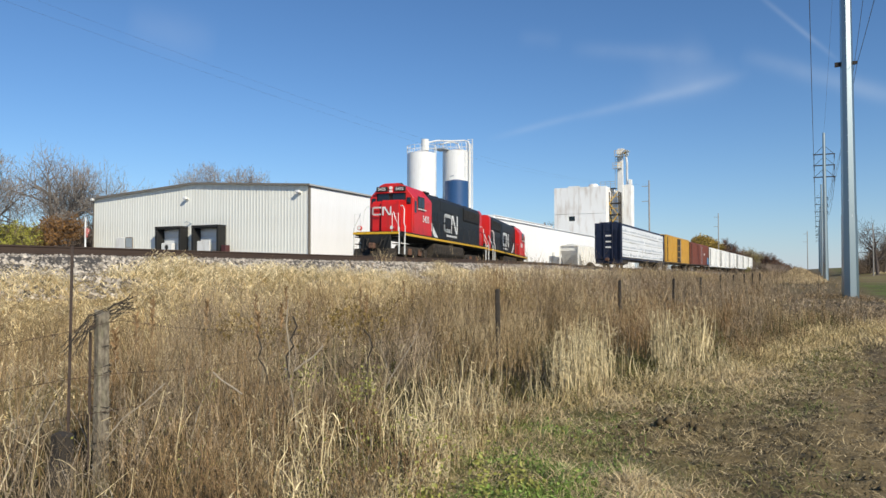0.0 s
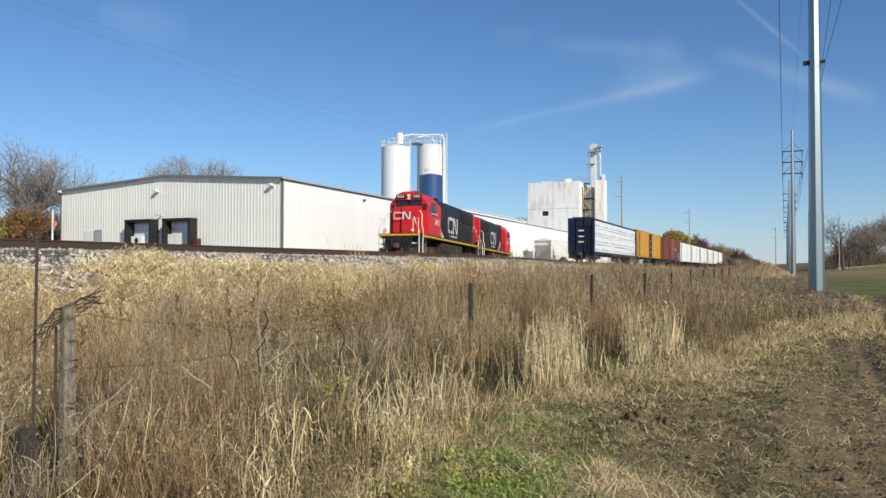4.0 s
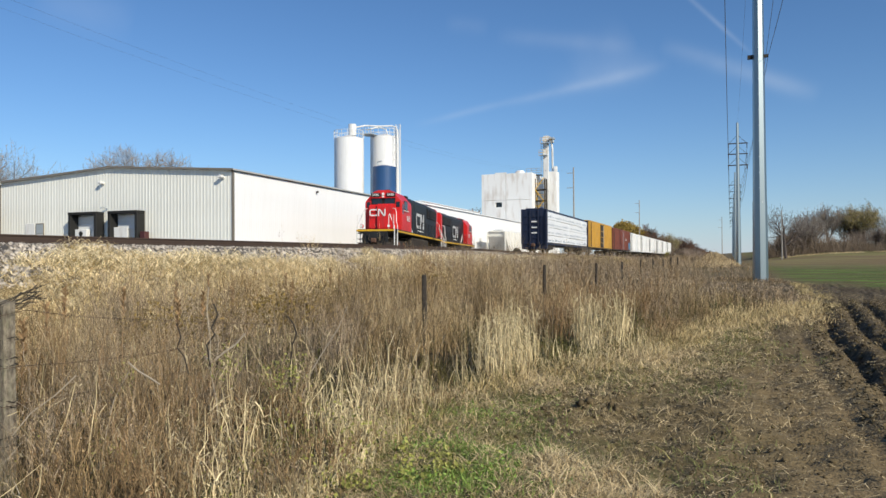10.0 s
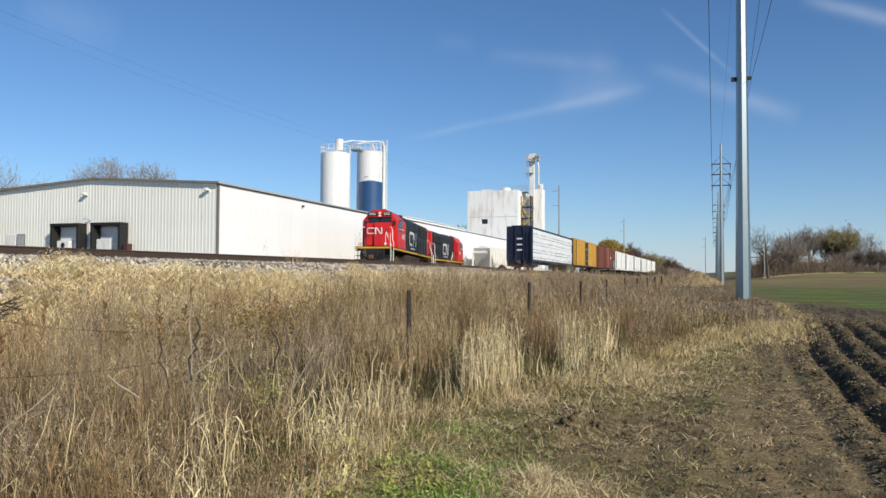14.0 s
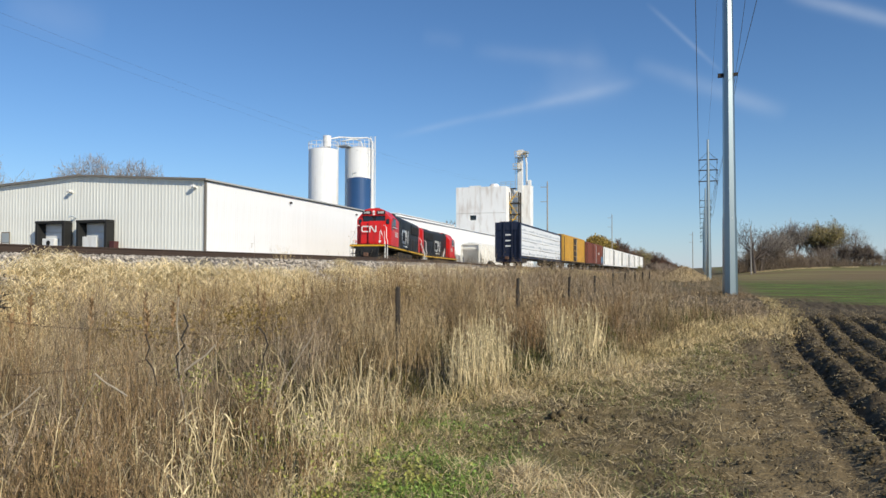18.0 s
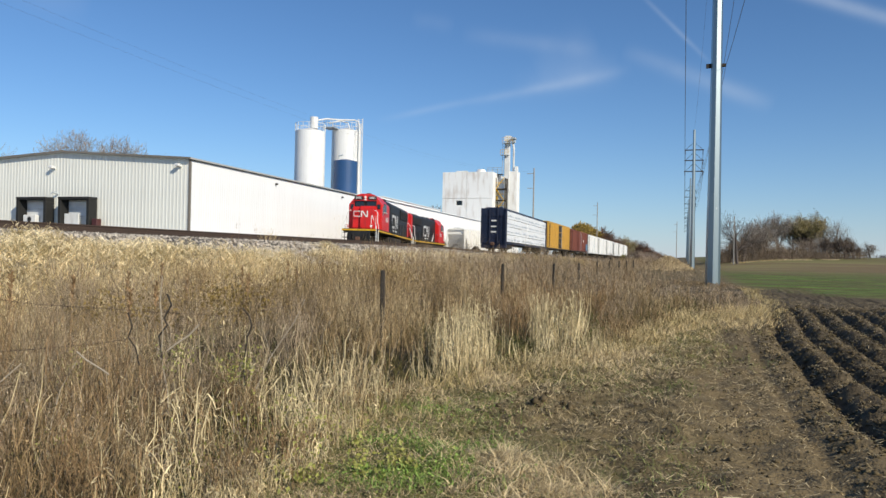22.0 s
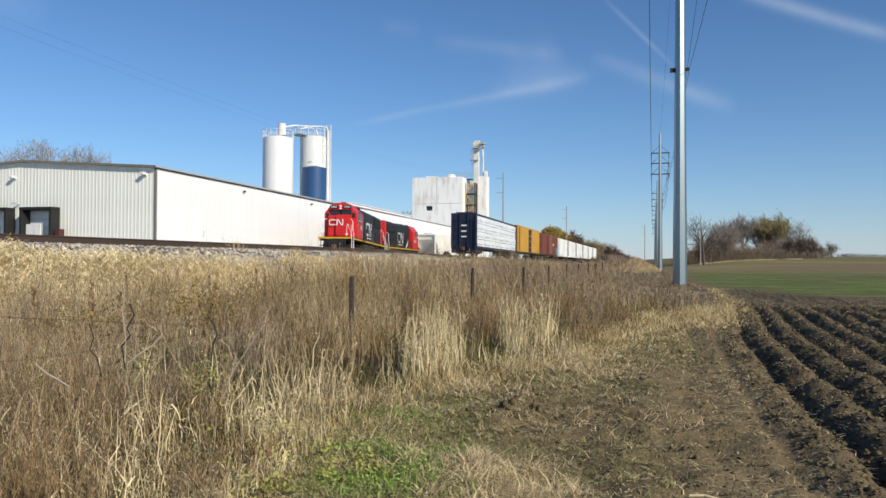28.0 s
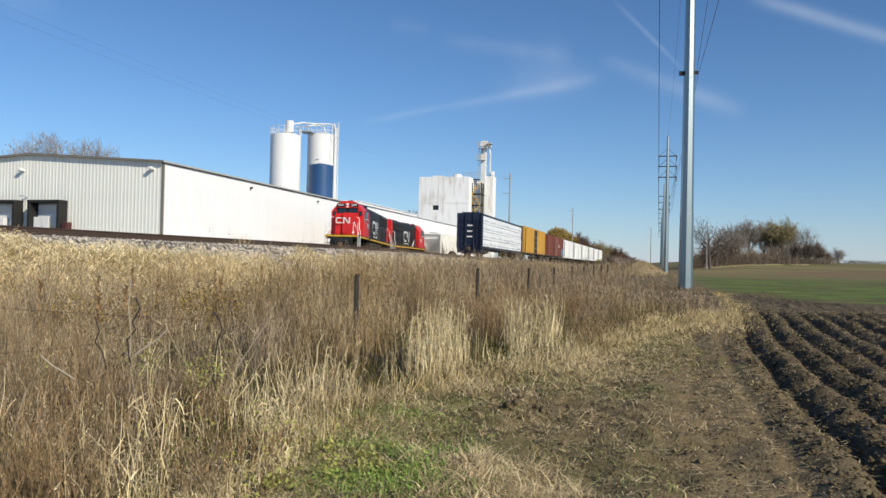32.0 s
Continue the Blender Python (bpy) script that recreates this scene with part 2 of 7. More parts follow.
M["navy"] = material("navy_car_paint", (0.012, 0.02, 0.05), 0.5, var=0.3, scale=1.5, dirt=(0.07, 0.06, 0.05), dirt_amount=0.3)
M["wrap"] = material("white_lumber_wrap", (0.80, 0.81, 0.82), 0.35, var=0.05, scale=2, bump=0.3, fine_scale=8)
M["wrap_print"] = material("grey_blue_print", (0.33, 0.38, 0.43), 0.45, var=0.1)
M["car_yellow"] = material("yellow_boxcar_paint", (0.60, 0.34, 0.05), 0.55, var=0.15, scale=1.5, dirt=(0.22, 0.12, 0.05), dirt_amount=0.5)
M["car_brown"] = material("brown_boxcar_paint", (0.22, 0.065, 0.04), 0.6, var=0.2, scale=1.5, dirt=(0.09, 0.05, 0.04), dirt_amount=0.5)
M["car_white"] = material("white_boxcar_paint", (0.82, 0.82, 0.80), 0.5, var=0.08, scale=1.5, dirt=(0.4, 0.36, 0.3), dirt_amount=0.4)
M["car_grey"] = material("cream_hopper_paint", (0.88, 0.86, 0.79), 0.55, var=0.06, scale=1.5, dirt=(0.35, 0.29, 0.22), dirt_amount=0.15)
M["spray"] = material("blue_spray_paint", (0.10, 0.25, 0.42), 0.5, var=0.3, scale=3)
M["flag_red"] = material("faded_red_cloth", (0.50, 0.11, 0.10), 0.9, var=0.1)
M["redbox"] = material("red_box_paint", (0.075, 0.02, 0.018), 0.5, var=0.1)
M["dead_leaf"] = material("dark_dead_leaves", (0.13, 0.088, 0.0432), 0.9, var=0.4, scale=2, fine_scale=6, island=0.6, bump=0, spec=0.2)
M["dry_stick"] = material("pale_dry_wood", (0.44, 0.375, 0.28), 0.85, var=0.3, scale=8, bump=0.3)
M["reed"] = material("pale_reed_stalks", (0.78, 0.65, 0.387), 0.8, var=0.5, scale=2.2, fine_scale=5, tint=(0.36, 0.285, 0.153), island=0.5, bump=0, spec=0.25)
M["weed_grey"] = material("grey_weed_stems", (0.44, 0.338, 0.224), 0.9, var=0.5, scale=1.4, fine_scale=3, tint=(0.16, 0.125, 0.0765), island=0.7, bump=0, spec=0.2)
M["weed"] = material("dead_weed_stems", (0.405, 0.285, 0.148), 0.9, var=0.6, scale=1.4, fine_scale=3, tint=(0.1, 0.072, 0.036), island=0.8, bump=0, spec=0.2)
M["tan_weed"] = material("tan_weed_stems", (0.58, 0.45, 0.262), 0.85, var=0.45, scale=0.6, fine_scale=3, island=0.45, bump=0, spec=0.2)
M["weed_rust"] = material("rusty_weed_stems", (0.32, 0.205, 0.104), 0.9, var=0.45, scale=0.5, fine_scale=3, island=0.5, bump=0, spec=0.2)
M["straw"] = material("dry_straw_grass", (0.93, 0.79, 0.49), 0.8, var=0.4, scale=0.7, fine_scale=3, tint=(0.64, 0.51, 0.29), island=0.4, bump=0, spec=0.25)
M["seed_grey"] = material("grey_seed_fluff", (0.44, 0.355, 0.252), 0.9, var=0.4, scale=1.5, fine_scale=5, tint=(0.29, 0.215, 0.149), island=0.5, bump=0, spec=0.2)
M["olive_leaf"] = material("olive_withered_leaves", (0.28, 0.205, 0.055), 0.85, var=0.4, scale=1.2, fine_scale=5, tint=(0.17, 0.11, 0.045), island=0.55, bump=0, spec=0.2)
M["band_straw"] = material("pale_tan_grass", (0.66, 0.52, 0.279), 0.85, var=0.35, scale=0.9, fine_scale=3, tint=(0.42, 0.31, 0.162), island=0.4, bump=0, spec=0.2)
M["tuft_straw"] = material("trodden_straw", (0.68, 0.545, 0.325), 0.85, var=0.45, scale=3, fine_scale=6, tint=(0.42, 0.325, 0.18), island=0.5, bump=0, spec=0.2)
M["litter_straw"] = material("weathered_straw_litter", (0.56, 0.44, 0.25), 0.9, var=0.4, scale=1.5, fine_scale=4, tint=(0.19, 0.15, 0.0765), island=0.6, bump=0, spec=0.2)
M["edge_straw"] = material("tan_edge_grass", (0.6, 0.475, 0.239), 0.85, var=0.4, scale=0.9, fine_scale=3, tint=(0.24, 0.19, 0.09), island=0.5, bump=0, spec=0.2)
M["olive_grass"] = material("olive_grass_blades", (0.27, 0.25, 0.09), 0.9, var=0.4, scale=0.8, fine_scale=4, tint=(0.23, 0.17, 0.075), island=0.5, bump=0, spec=0.2)
# olive of the undergrowth lowered to carry the shade among weeds
M["under"] = material("shaded_olive_undergrowth", (0.105, 0.105, 0.0324), 0.9, var=0.4, scale=0.8, fine_scale=4, tint=(0.13, 0.095, 0.0405), island=0.5, bump=0, spec=0.2)
M["steel_post"] = material("dark_rusty_post", (0.065, 0.045, 0.035), 0.8, var=0.3, scale=8, bump=0.2)
M["green"] = material("green_grass_blades", (0.20, 0.30, 0.055), 0.7, var=0.3, scale=1, island=0.5, bump=0)
M["muted_green"] = material("muted_green_grass", (0.16, 0.20, 0.065), 0.85, var=0.35, scale=1, fine_scale=5, tint=(0.20, 0.18, 0.07), island=0.5, bump=0, spec=0.2)
M["crop"] = material("young_crop", (0.13, 0.19, 0.05), 0.8, var=0.3, scale=0.3, island=0.4, bump=0)
M["plant"] = material("yellow_green_plants", (0.30, 0.30, 0.07), 0.7, var=0.3, scale=1, island=0.5, bump=0)


# ---- building helpers ----
def link_mesh(name, bm, mat, smooth=False):
    me = bpy.data.meshes.new(name)
    bm.normal_update()
    bm.to_mesh(me)
    bm.free()
    if smooth:
        me.shade_smooth()
    me.materials.append(mat)
    return me


def part(name, bm, mat, parent, label="", at=None, smooth=False):
    me = bm if isinstance(bm, bpy.types.Mesh) else link_mesh(name, bm, mat, smooth)
    ob = new(name, me)
    ob.parent = parent
    if at is not None:
        ob.matrix_basis = at
    if label:
        ob["label"] = label
    return ob


def thing(name, m, label, category, group="", kind=""):
    ob = new(name)
    ob.empty_display_size = 0.3
    ob.matrix_basis = m
    return tagged(ob, label, category, group, kind)


def solo(name, bm, mat, label, category, m=None, group="", kind="", smooth=False):
    ob = new(name, link_mesh(name, bm, mat, smooth))
    if m is not None:
        ob.matrix_basis = m
    return tagged(ob, label, category, group, kind)


def mesh_of(verts, faces, name, mat, smooth=False):
    me = bpy.data.meshes.new(name)
    me.from_pydata(verts, [], faces)
    me.materials.append(mat)
    if smooth:
        me.shade_smooth()
    return me


def box(bm, x0, y0, z0, x1, y1, z1, bev=0.0, m=None):
    g = bmesh.ops.create_cube(bm, size=1)
    vs = g["verts"]
    mat = Matrix.Translation(((x0 + x1) / 2, (y0 + y1) / 2, (z0 + z1) / 2)) @ Matrix.Diagonal((abs(x1 - x0), abs(y1 - y0), abs(z1 - z0), 1))
    bmesh.ops.transform(bm, matrix=(m @ mat) if m is not None else mat, verts=vs)
    if bev:
        es = list({e for v in vs for e in v.link_edges})
        bmesh.ops.bevel(bm, geom=es, offset=bev, segments=1, affect="EDGES", profile=0.5)
    return bm


def B(*a, **k):
    return box(bmesh.new(), *a, **k)


def cyl(bm, p0, p1, r0, r1=None, n=12, caps=True):
    r1 = r0 if r1 is None else r1
    p0, p1 = Vector(p0), Vector(p1)
    d = p1 - p0
    q = d.to_track_quat("Z", "Y").to_matrix().to_4x4()
    m = Matrix.Translation((p0 + p1) / 2) @ q
    bmesh.ops.create_cone(bm, cap_ends=caps, segments=n, radius1=r0, radius2=r1, depth=d.length, matrix=m)
    return bm


def tube(bm, pts, r, n=6):
    """A bent bar through the points."""
    pts = [Vector(p) for p in pts]
    rings = []
    for i, p in enumerate(pts):
        d = (pts[min(i + 1, len(pts) - 1)] - pts[max(i - 1, 0)]).normalized()
        up = Vector((0, 0, 1)) if abs(d.z) < 0.9 else Vector((1, 0, 0))
        a = d.cross(up).normalized()
        b = d.cross(a)
        rings.append([bm.verts.new(p + r * (math.cos(2 * math.pi * k / n) * a + math.sin(2 * math.pi * k / n) * b)) for k in range(n)])
    for A, C in zip(rings, rings[1:]):
        for k in range(n):
            bm.faces.new((A[k], A[(k + 1) % n], C[(k + 1) % n], C[k]))
    bm.faces.new(rings[0][::-1])
    bm.faces.new(rings[-1])
    return bm


def prism(bm, outline, a, b, axis="y"):
    """The outline, in the two other axes, drawn out from a to b."""
    def put(u, v, w):
        return {"y": (u, w, v), "x": (w, u, v), "z": (u, v, w)}[axis]
    A = [bm.verts.new(put(u, v, a)) for u, v in outline]
    C = [bm.verts.new(put(u, v, b)) for u, v in outline]
    n = len(outline)
    for i in range(n):
        bm.faces.new((A[i], A[(i + 1) % n], C[(i + 1) % n], C[i]))
    bm.faces.new(A[::-1])
    bm.faces.new(C)
    bmesh.ops.recalc_face_normals(bm, faces=bm.faces)
    return bm

# ---- ground ----
RAIL_Z = 2.28      # top of the rails
YARD_Z = 2.0
TRACK_X = -20.0


def smooth01(a, b, v):
    t = np.clip((v - a) / (b - a), 0, 1)
    return t * t * (3 - 2 * t)


def spread(*runs):
    """Grid lines from runs of (start, end, step)."""
    out = []
    for a, b, s in runs:
        out.append(np.arange(a, b, s))
    out.append([runs[-1][1]])
    return np.concatenate(out)


def value_noise(x, y, seed):
    """Smooth noise between -1 and 1 on a lattice of one metre."""
    rs = np.random.RandomState(seed)
    tab = rs.uniform(-1, 1, (257, 257))
    xi, yi = np.floor(x).astype(int), np.floor(y).astype(int)
    fx, fy = x - xi, y - yi
    fx, fy = fx * fx * (3 - 2 * fx), fy * fy * (3 - 2 * fy)
    def g(i, j):
        return tab[(xi + i) % 257, (yi + j) % 257]
    return (g(0, 0) * (1 - fx) + g(1, 0) * fx) * (1 - fy) + (g(0, 1) * (1 - fx) + g(1, 1) * fx) * fy


def furrow_edge(y):
    """The first furrow's bottom."""
    return np.interp(y, [0, 10, 12, 14.5, 18, 22, 24.5, 29, 40], [1.86, 1.84, 1.85, 1.92, 2.13, 2.45, 2.68, 3.05, 4.0])


def weed_edge(y):
    """Where the tall growth ends beside the trodden strip."""
    return np.interp(y, [0, 5.2, 6.85, 8.3, 9.3, 11.0, 12.4, 16.2, 20, 22.2, 24, 28, 43, 60, 200], [-2.65, -2.75, -2.98, -3.05, -2.8, -1.85, -1.3, -0.75, -0.05, 1.1, 2.3, 2.65, 3.5, 3.2, 3.2])


def main_fall(y):
    """How far the main track has come down from its near level at y."""
    return np.interp(y, [55, 79, 104, 130, 155, 270, 400, 900], [0.0, 0.28, 0.52, 0.66, 0.78, 1.3, 1.7, 1.9])


def spur_drop(y):
    """How far the spur has sunk below the main track at y."""
    return np.interp(y, [38, 58, 78, 102, 125, 160], [0.0, 0.4, 0.85, 1.05, 1.05, 0.6])


def ground_z(x, y):
    """Height of the bare ground."""
    z = 1.55 * smooth01(-12.5, -16.0, x) + 0.45 * smooth01(-30.0, -36.0, x) + 0.25 * smooth01(-16.0, -17.2, x)
    r = np.hypot(x, y)
    field = smooth01(0.0, 30.0, x + 0.02 * y)
    z = z + field * 3.3 * smooth01(90, 300, r) * smooth01(20, 120, y) + (1 - field) * 0.3 * smooth01(150, 400, r) * smooth01(-12, -8, x)
    # grassy heap beside the line of poles
    z = z + 1.75 * np.exp(-((x + 2.2) / 2.3) ** 2 - ((y - 134) / 13) ** 2)
    far = smooth01(120, 40, r)
    z = z + far * (0.05 * value_noise(x * 0.35, y * 0.35, 1) + 0.02 * value_noise(x * 1.7, y * 1.7, 2)) * smooth01(-17.5, -15, x)
    wall = -33.65 - 0.0489 * (y - 44.3) + 0.9
    z = z - main_fall(y) * smooth01(-13.0, -16.0, x) * smooth01(wall - 0.5, wall + 0.7, x)
    z = z - spur_drop(y) * smooth01(-22.3, -23.3, x) * smooth01(wall - 0.5, wall + 0.7, x) * smooth01(30, 40, y) * smooth01(170, 150, y)
    # ploughed strips with clods: broad ridges, narrow furrows
    e = furrow_edge(y)
    turned = (0.4 * smooth01(e - 0.85, e - 0.6, x) + 0.6 * smooth01(e - 0.4, e - 0.12, x)) * smooth01(57, 52, y + 1.7 * np.minimum(x, 12)) * smooth01(30, 16, x)
    ph = (x - e) / 0.64
    wob = 0.09 * value_noise(x * 0.6, y * 0.6, 3) + 0.05 * value_noise(x * 2.3, y * 2.3, 14)
    ridge = 0.5 - 0.5 * np.cos(2 * math.pi * (ph + wob))
    clod = 0.05 * value_noise(x * 4.6, y * 4.6, 4) + 0.035 * value_noise(x * 10.3, y * 10.3, 5)
    z = z + turned * (0.20 * smooth01(31.5, 26, y) * (ridge ** 0.6 - 0.75) + clod * 1.15 + 0.036 * value_noise(x * 17, y * 17, 13))
    # the tyre-worn strip beside it
    strip = smooth01(-2.6, -1.5, x) * smooth01(e - 0.5, e - 0.8, x) * smooth01(60, 30, y) * far
    z = z + strip * (0.035 * value_noise(x * 4.5, y * 4, 6) + 0.032 * value_noise(x * 9, y * 9, 7) + 0.018 * value_noise(x * 17, y * 17, 15) + 0.03 * np.cos(x * 4.2 + 0.5 * value_noise(x, y * 0.5, 10)))
    # torn patch of mud
    mud = np.exp(-((x + 1.75) ** 2 / 0.5 + (y - 8.5) ** 2 / 1.2))
    return z + mud * (0.10 * value_noise(x * 3.1, y * 3.1, 8) + 0.06 * value_noise(x * 8, y * 8, 9) - 0.03)


gx = spread((-2400, -400, 200), (-400, -60, 20), (-60, -40, 2), (-40, -22, 0.5), (-22, -6, 0.5), (-6, -3, 0.25), (-3, 1.2, 0.07), (1.2, 8, 0.065), (8, 18, 0.16), (18, 60, 2), (60, 400, 20), (400, 2400, 200))
gy = spread((-2400, -200, 200), (-200, -20, 15), (-20, -5, 1), (-5, 2, 0.14), (2, 16, 0.075), (16, 32, 0.2), (32, 60, 0.7), (60, 160, 4), (160, 500, 20), (500, 2400, 190))
GX, GY = np.meshgrid(gx, gy)
GZ = ground_z(GX, GY)
nx, ny = len(gx), len(gy)
me = bpy.data.meshes.new("ground")
me.vertices.add(nx * ny)
me.vertices.foreach_set("co", np.stack([GX, GY, GZ], -1).astype(np.float32).ravel())
quad = (np.arange(ny - 1)[:, None] * nx + np.arange(nx - 1)[None, :])
quad = np.stack([quad, quad + 1, quad + nx + 1, quad + nx], -1).reshape(-1, 4)
me.loops.add(quad.size)
me.loops.foreach_set("vertex_index", quad.ravel())
me.polygons.add(len(quad))
me.polygons.foreach_set("loop_start", np.arange(0, quad.size, 4))
me.update()
me.shade_smooth()
# what grows or lies where: bare soil, green growth, straw, gravel yard; weed shade
E = furrow_edge(GY)
n1 = value_noise(GX * 0.8, GY * 0.8, 11) + 0.6 * value_noise(GX * 2.3, GY * 2.3, 12)
plough = smooth01(-0.45, -0.1, GX - E + 0.15 * n1) * smooth01(57, 52, GY + 1.7 * np.minimum(GX, 12) + 2 * n1)
bare = np.maximum(plough, smooth01(-1.2, 1.0, GX + 0.9 * n1 - 0.02 * GY) * smooth01(30, 20, GY) * 0.9)
r = np.hypot(GX, GY)
green = smooth01(2.0, 4.5, GX - 0.012 * GY) * (smooth01(52, 58, GY + 1.7 * np.minimum(GX, 12) + 3 * n1) * smooth01(132, 76, GY + 10 * n1) + 0.45 * smooth01(170, 210, GY))
green = np.maximum(green, 0.8 * np.exp(-((GX + 2.1) ** 2 / 0.6 + (GY - 5.6) ** 2 / 0.8)))
green = np.maximum(green, 0.30 * smooth01(0.0, 0.9, n1) * smooth01(-4, -2.8, GX) * smooth01(0.3, -0.9, GX - 0.07 * (GY - 7)) * smooth01(40, 20, GY))
yard = smooth01(-16.2, -17.0, GX)
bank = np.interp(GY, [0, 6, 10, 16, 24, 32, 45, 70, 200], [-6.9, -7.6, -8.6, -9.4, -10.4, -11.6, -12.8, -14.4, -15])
# mask of ground painted dark, for the shade among the tall weeds
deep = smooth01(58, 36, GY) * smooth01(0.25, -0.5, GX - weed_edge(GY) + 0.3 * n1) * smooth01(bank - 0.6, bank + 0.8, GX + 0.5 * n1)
strawy = smooth01(bank + 0.2, bank - 0.8, GX + 0.5 * n1) * smooth01(-17, -16.4, GX) * smooth01(80, 60, GY)
tan = smooth01(85, 130, GY) * smooth01(0, 10, GX)
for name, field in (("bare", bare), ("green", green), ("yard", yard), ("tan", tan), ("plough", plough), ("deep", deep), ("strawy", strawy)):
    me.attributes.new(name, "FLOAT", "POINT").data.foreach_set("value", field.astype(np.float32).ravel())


def ground_material():
    m = bpy.data.materials.new("ground_cover")
    m.use_nodes = True
    n, l = m.node_tree.nodes, m.node_tree.links
    bsdf = n["Principled BSDF"]
    bsdf.inputs["Roughness"].default_value = 0.95
    bsdf.inputs["Specular IOR Level"].default_value = 0.2
    tc = n.new("ShaderNodeTexCoord")

    def tex(scale, detail=6):
        k = n.new("ShaderNodeTexNoise")
        k.inputs["Scale"].default_value, k.inputs["Detail"].default_value = scale, detail
        l.new(tc.outputs["Object"], k.inputs["Vector"])
        return k.outputs[0]

    def rows(sx, sy):
        k = n.new("ShaderNodeTexNoise")
        k.inputs["Scale"].default_value, k.inputs["Detail"].default_value = 1.0, 5
        mp = n.new("ShaderNodeMapping")
        mp.inputs["Scale"].default_value = (sx, sy, 1)
        mp.inputs["Rotation"].default_value = (0, 0, 0.12)
        l.new(tc.outputs["Object"], mp.inputs[0])
        l.new(mp.outputs[0], k.inputs["Vector"])
        return k.outputs[0]

    def two(f, a, b):
        k = n.new("ShaderNodeMix")
        k.data_type = "RGBA"
        l.new(f, k.inputs[0])
        for sock, v in ((k.inputs[6], a), (k.inputs[7], b)):
            if isinstance(v, tuple):
                sock.default_value = (*v, 1)
            else:
                l.new(v, sock)
        return k.outputs[2]

    def sharpen(s, lo, hi):
        k = n.new("ShaderNodeMapRange")
        k.inputs["From Min"].default_value, k.inputs["From Max"].default_value = lo, hi
        l.new(s, k.inputs["Value"])
        return k.outputs[0]

    def att(name):
        k = n.new("ShaderNodeAttribute")
        k.attribute_name = name
        return k.outputs["Fac"]

    coarse, mid, fine_n = tex(0.9), tex(6), tex(38)
    litter = two(sharpen(mid, 0.35, 0.65), (0.108, 0.083, 0.043), (0.205, 0.156, 0.080))
    soil = two(sharpen(coarse, 0.35, 0.65), (0.148, 0.109, 0.058), (0.206, 0.153, 0.082))
    soil = two(sharpen(fine_n, 0.55, 0.75), soil, (0.27, 0.205, 0.112))
    soil = two(sharpen(mid, 0.60, 0.72), soil, (0.095, 0.073, 0.046))
    soil = two(att("plough"), soil, two(sharpen(mid, 0.40, 0.66), (0.135, 0.104, 0.062), (0.068, 0.052, 0.032)))
    grass = two(sharpen(mid, 0.4, 0.6), (0.12, 0.235, 0.034), (0.175, 0.215, 0.046))
    grass = two(sharpen(tex(0.35, 5), 0.45, 0.62), grass, (0.075, 0.125, 0.022))
    grass = two(sharpen(rows(0.05, 0.35), 0.46, 0.60), grass, (0.125, 0.100, 0.045))
    grass = two(sharpen(rows(0.12, 1.1), 0.50, 0.64), grass, (0.085, 0.070, 0.035))
    straw_field = two(sharpen(rows(0.02, 0.12), 0.42, 0.58), (0.19, 0.135, 0.07), (0.235, 0.20, 0.085))
    stones = two(sharpen(fine_n, 0.4, 0.65), (0.22, 0.20, 0.18), (0.42, 0.40, 0.37))
    c = two(att("bare"), litter, soil)
    # near-black soil tone stands for shade between the weed stalks
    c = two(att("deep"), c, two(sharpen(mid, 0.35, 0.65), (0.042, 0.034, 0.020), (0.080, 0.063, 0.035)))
    c = two(att("strawy"), c, two(sharpen(mid, 0.35, 0.65), (0.24, 0.185, 0.09), (0.36, 0.285, 0.15)))
    c = two(att("tan"), c, straw_field)
    c = two(att("green"), c, grass)
    c = two(att("yard"), c, stones)
    l.new(c, bsdf.inputs["Base Color"])
    b = n.new("ShaderNodeBump")
    b.inputs["Strength"].default_value, b.inputs["Distance"].default_value = 0.7, 0.05
    l.new(tex(30, 6), b.inputs["Height"])
    l.new(b.outputs[0], bsdf.inputs["Normal"])
    return m


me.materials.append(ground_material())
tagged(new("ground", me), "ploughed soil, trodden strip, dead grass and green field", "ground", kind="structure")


def gz(x, y):
    return float(ground_z(np.array([float(x)]), np.array([float(y)]))[0])


# ---- tracks ----
def heading(y):
    """The spur's heading at y, in degrees to the right of the main track."""
    return np.interp(y, [0, 10, 22, 36, 48, 62, 76, 90, 104, 130], [-2, -4, -7, -5.8, -7.5, -11.1, -11.75, -6.2, -1.6, -2.8])


LINE_Y = np.arange(0, 400, 0.1)
LINE_X = np.cumsum(np.tan(np.radians(heading(LINE_Y))) * 0.1)
LINE_X = LINE_X - np.interp(37.2, LINE_Y, LINE_X) - 23.7
LINE_S = np.concatenate([[0], np.cumsum(np.hypot(np.diff(LINE_X), np.diff(LINE_Y)))])


def spur(s):
    """The point of the spur at s metres along it."""
    return float(np.interp(s, LINE_S, LINE_X)), float(np.interp(s, LINE_S, LINE_Y))


def rise(y):
    """Height of the main track against its level: it climbs towards the near end."""
    return 0.13 * float(smooth01(75.0, 35.0, np.float64(y))) - float(main_fall(y))


def spur_rise(y):
    return -float(spur_drop(np.float64(y)))


